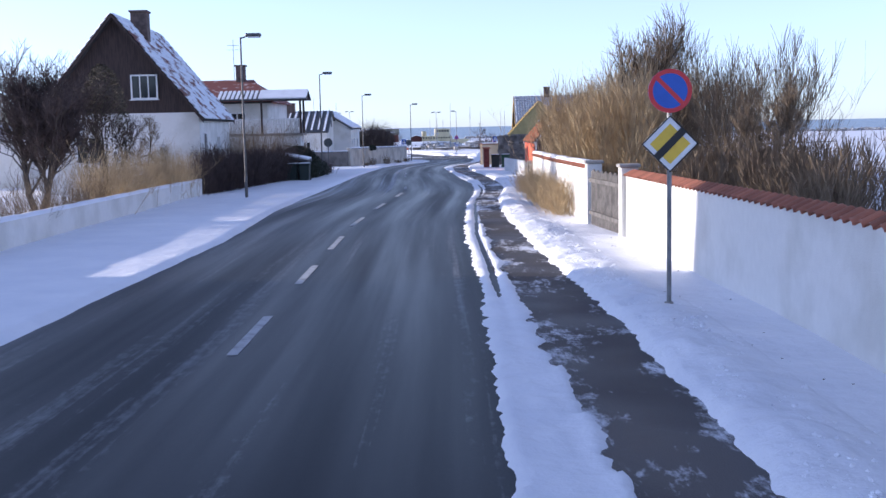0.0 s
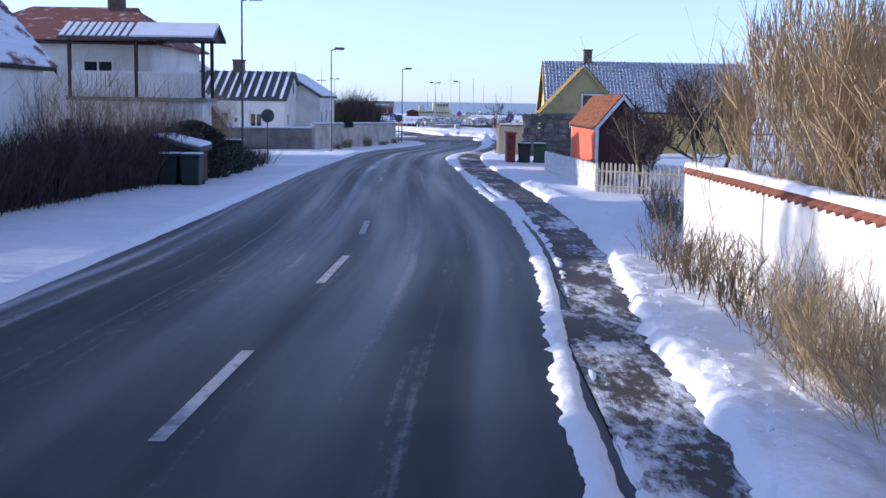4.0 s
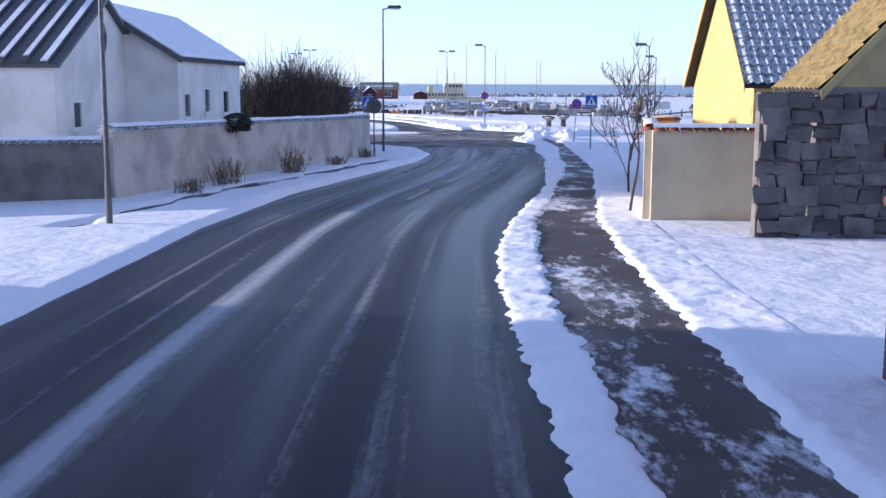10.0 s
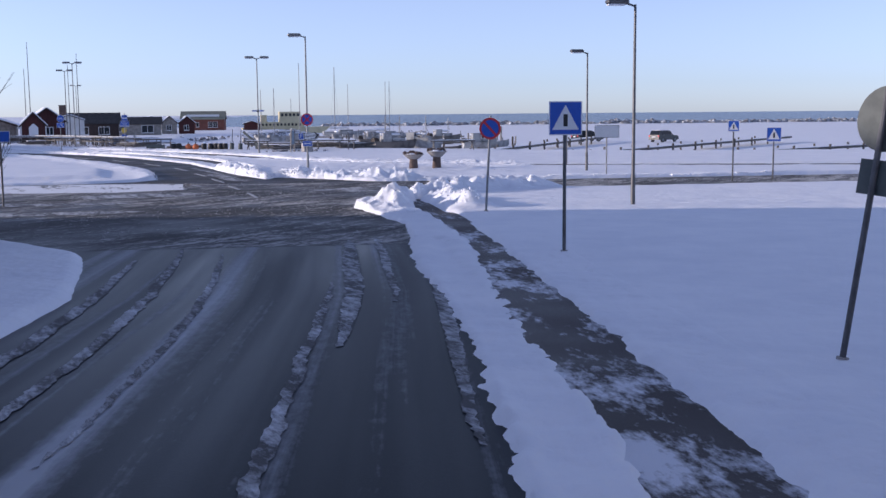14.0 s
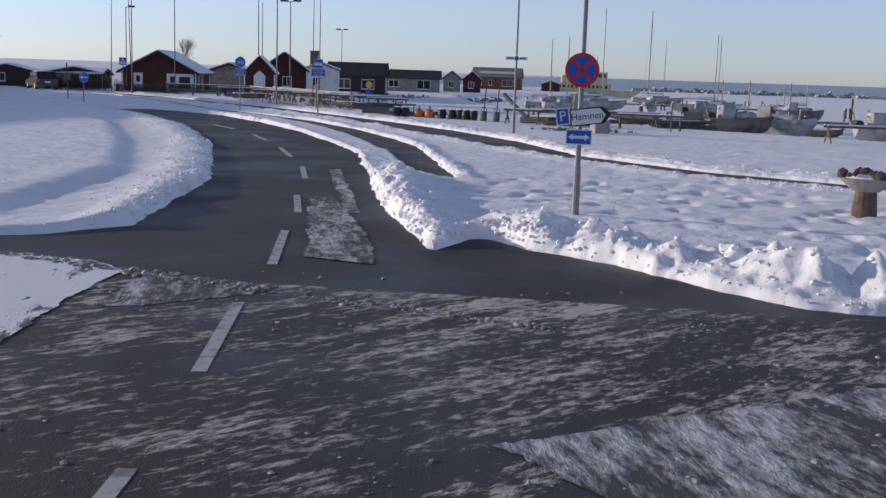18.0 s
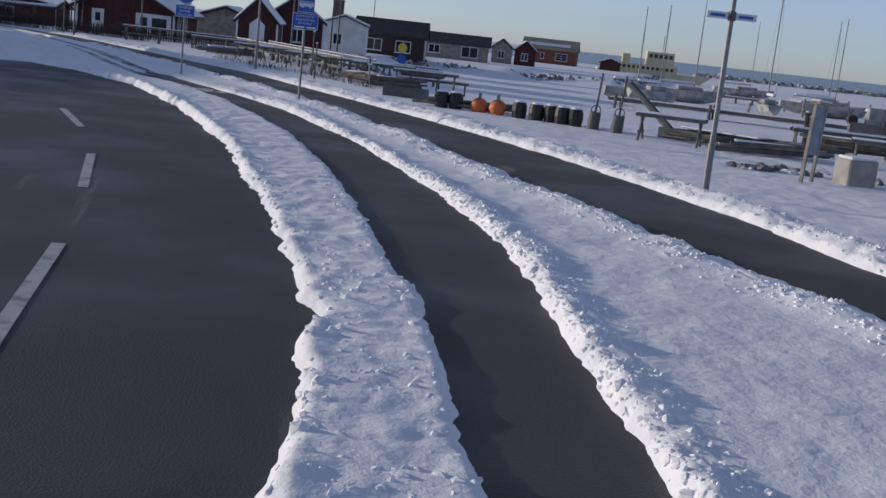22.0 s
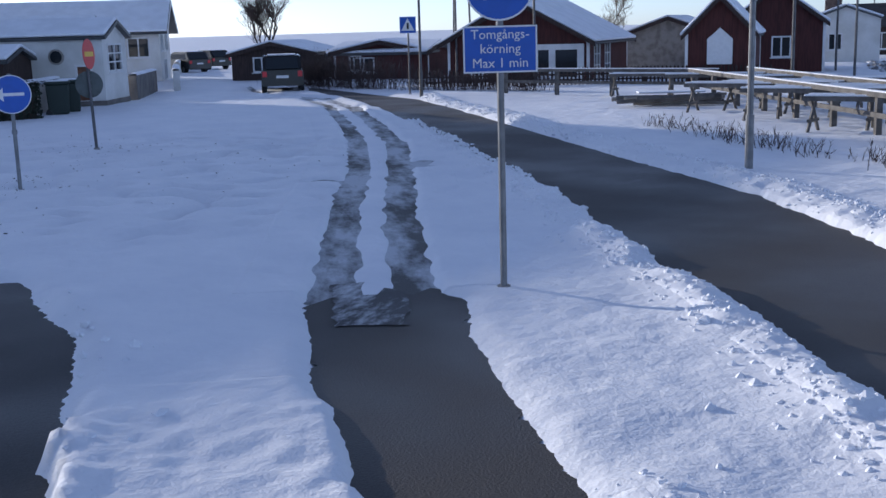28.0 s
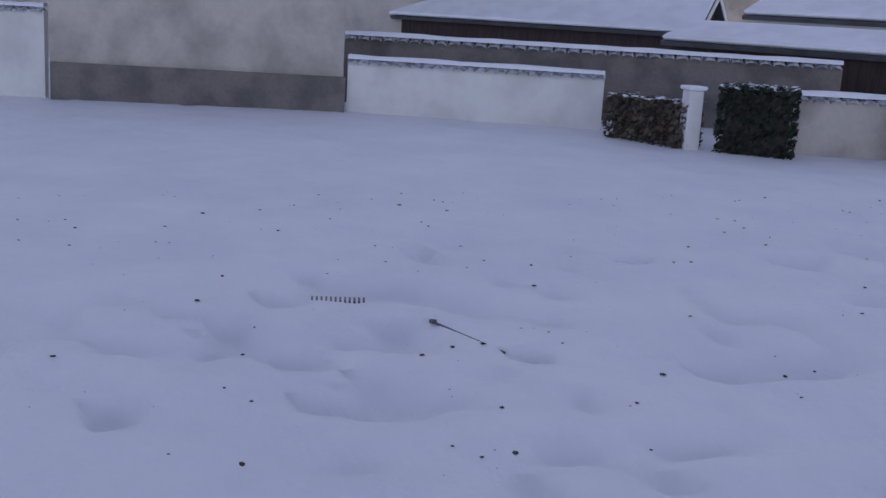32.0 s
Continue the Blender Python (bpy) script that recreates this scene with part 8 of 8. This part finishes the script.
# ---- parked cars ----
def car(x, y, rot, paint, label, l=4.2, h=1.5):
    c = thing("car", pose(x, y, min(G(x, y), S(x, y)) + 0.03, 0, 0, rot), label, "car", "parked cars")
    w = 0.86
    def hull(profile, width):
        bm = prism(profile, -width, width)
        bmesh.ops.bevel(bm, geom=[e for e in bm.edges], offset=0.05, segments=2, affect='EDGES')
        return bm
    part("body", hull([(-l / 2, 0.3), (l / 2, 0.28), (l / 2, 0.62), (l / 2 - 0.15, 0.8), (l * 0.22, 0.92), (-l / 2 + 0.02, 0.95)], w), paint, c)
    cab = part("cabin", hull([(l * 0.24, 0.9), (l * 0.1, h - 0.08), (0, h), (-l * 0.4, h - 0.03), (-l / 2 + 0.08, 0.93)], w - 0.08), paint, c)
    part("windscreen", slab((l * 0.245, -0.7, 0.95), (l * 0.245, 0.7, 0.95), (l * 0.115, 0.64, h - 0.12), (l * 0.115, -0.64, h - 0.12), 0.02), GLASS, cab)
    part("rear_window", slab((-l / 2 + 0.055, 0.68, 1.0), (-l / 2 + 0.055, -0.68, 1.0), (-l * 0.405 - 0.03, -0.62, h - 0.1), (-l * 0.405 - 0.03, 0.62, h - 0.1), 0.02), GLASS, cab)
    for s in (-1, 1):
        part("side_window", box(-l * 0.36, l * 0.12, s * (w - 0.085) - 0.01, s * (w - 0.085) + 0.01, 1.0, h - 0.14), GLASS, cab)
        part("tail_light", box(-l / 2 - 0.015, -l / 2 + 0.05, s * 0.72 - 0.09, s * 0.72 + 0.09, 0.68, 0.9), SIGNRED, c)
        part("headlight", box(l / 2 - 0.12, l / 2 + 0.01, s * 0.66 - 0.14, s * 0.66 + 0.14, 0.58, 0.74), SIGNWHITE, c)
        for wx in (-l * 0.31, l * 0.31):
            wh = part("wheel", tube((wx, s * (w - 0.2), 0.31), (wx, s * (w + 0.01), 0.31), 0.31, seg=18), BLACK, c)
            part("rim", tube((wx, s * (w - 0.02), 0.31), (wx, s * (w + 0.02), 0.31), 0.18, seg=14), STEEL, wh)
    part("number_plate", box(-l / 2 - 0.02, -l / 2, -0.25, 0.25, 0.62, 0.73), SIGNWHITE, c)
    part("roof_snow", box(-l * 0.37, -0.05, -0.6, 0.6, h - 0.02, h + 0.03, 0.02), SNOWCAP, cab)
    return c


CARBLACK = plain("black car paint", (0.012, 0.012, 0.014), 0.25)
CARGREY = plain("dark grey car paint", (0.03, 0.034, 0.038), 0.3)
car(-46.3, 243.0, 131, CARBLACK, "black hatchback parked beside the hedge", 4.1, 1.55)
car(-73.0, 263.6, 165, CARGREY, "dark estate car parked across the street")
car(-77.5, 270.5, 165, CARBLACK, "dark car parked up the snowy street")
car(39.0, 266.0, 20, CARBLACK, "dark hatchback standing in the snow by the harbour")
car(47.0, 258.0, 35, CARGREY, "dark grey car standing in the snow by the harbour")


# ---- piles and clutter in the frozen harbour ----
rng = random.Random(31)
for i in range(30):
    x = rng.uniform(3, 30)
    y = rng.uniform(222, 300)
    if polygon_distance(np.array([x]), np.array([y]), BASIN)[0] > -2:
        continue
    h = rng.choice((0.7, 0.9, 1.2, 1.6, 2.4))
    q = thing("mooring_pile", pose(x, y, S(x, y) - 0.2, rng.uniform(-3, 3), rng.uniform(-3, 3), 0), "dark timber mooring pile standing in the ice", "pile", "mooring piles")
    part("shaft", tube((0, 0, 0), (0, 0, h + 0.2), 0.12, 0.1, 8), GREYWOOD if i % 3 else BARK, q)
    part("snow_top", tube((0, 0, h + 0.2), (0, 0, h + 0.27), 0.1, 0.05, 8), SNOWCAP, q)


def timber_stack(x, y, rot, l, n, label, seed):
    """Loose poles and planks lying across one another."""
    rng = random.Random(seed)
    t = thing("timber_pile", pose(x, y, S(x, y) + 0.02, 0, 0, rot), label, "timber", "timber piles")
    for i in range(n):
        d = rng.uniform(-0.7, 0.7)
        z = 0.06 + 0.09 * (i // 3)
        a, b = Vector((-l / 2 * rng.uniform(0.6, 1), d, z)), Vector((l / 2 * rng.uniform(0.6, 1), d + rng.uniform(-0.5, 0.5), z + rng.uniform(-0.02, 0.14)))
        part("pole", tube(a, b, rng.uniform(0.035, 0.07), seg=6), TIMBER if rng.random() < 0.75 else GREYWOOD, t)
    part("snow_top", box(-l * 0.3, l * 0.25, -0.35, 0.3, 0.08 + 0.09 * (n // 3), 0.13 + 0.09 * (n // 3), 0.02), SNOWCAP, t)
    return t


for k, (x, y, r, l, n) in enumerate(((-13.6, 221.6, 20, 2.4, 11), (-15.2, 223.4, -30, 2.8, 10), (2.6, 215.2, -20, 3.4, 14), (4.8, 213.4, 15, 3.6, 14), (-1.6, 211.6, -35, 4.6, 9), (-0.4, 210.2, 10, 3.8, 8), (-9.4, 214.3, -6, 3.6, 5), (-26.2, 236.4, 30, 3.4, 9), (8.4, 214.6, 5, 3.2, 9), (11.5, 211.0, -25, 3.0, 8))):
    timber_stack(x, y, r, l, n, "heap of weathered poles and planks dusted with snow", 900 + k)


def skiff(x, y, rot, label):
    b = thing("rowing_boat", pose(x, y, S(x, y) - 0.05, 0, 0, rot), label, "boat", "rowing boats")
    bm = bmesh.new()
    rows = []
    for f, w, zk, zt in ((-0.5, 0.5, 0.12, 0.5), (-0.2, 0.62, 0.0, 0.48), (0.15, 0.6, 0.0, 0.5), (0.38, 0.35, 0.1, 0.58), (0.5, 0.02, 0.3, 0.68)):
        rows.append([bm.verts.new((f * 3.4, a * w, zz)) for a, zz in ((-1, zt), (-0.7, (zt + zk) / 2), (0, zk), (0.7, (zt + zk) / 2), (1, zt))])
    for r0, r1 in zip(rows, rows[1:]):
        for i in range(4):
            bm.faces.new((r0[i], r1[i], r1[i + 1], r0[i + 1]))
    bm.faces.new(rows[0])
    part("hull", bm, HULLDARK, b)
    for f in (-0.9, 0.3):
        part("thwart", box(f - 0.1, f + 0.1, -0.5, 0.5, 0.36, 0.4), TIMBER, b)
    return b


skiff(-20.5, 262.5, 15, "dark rowing boat lying in the snowy basin")
skiff(6.5, 236.0, 70, "dark rowing boat among the jetties")
skiff(15.0, 232.0, -20, "dull brown rowing boat on the ice")
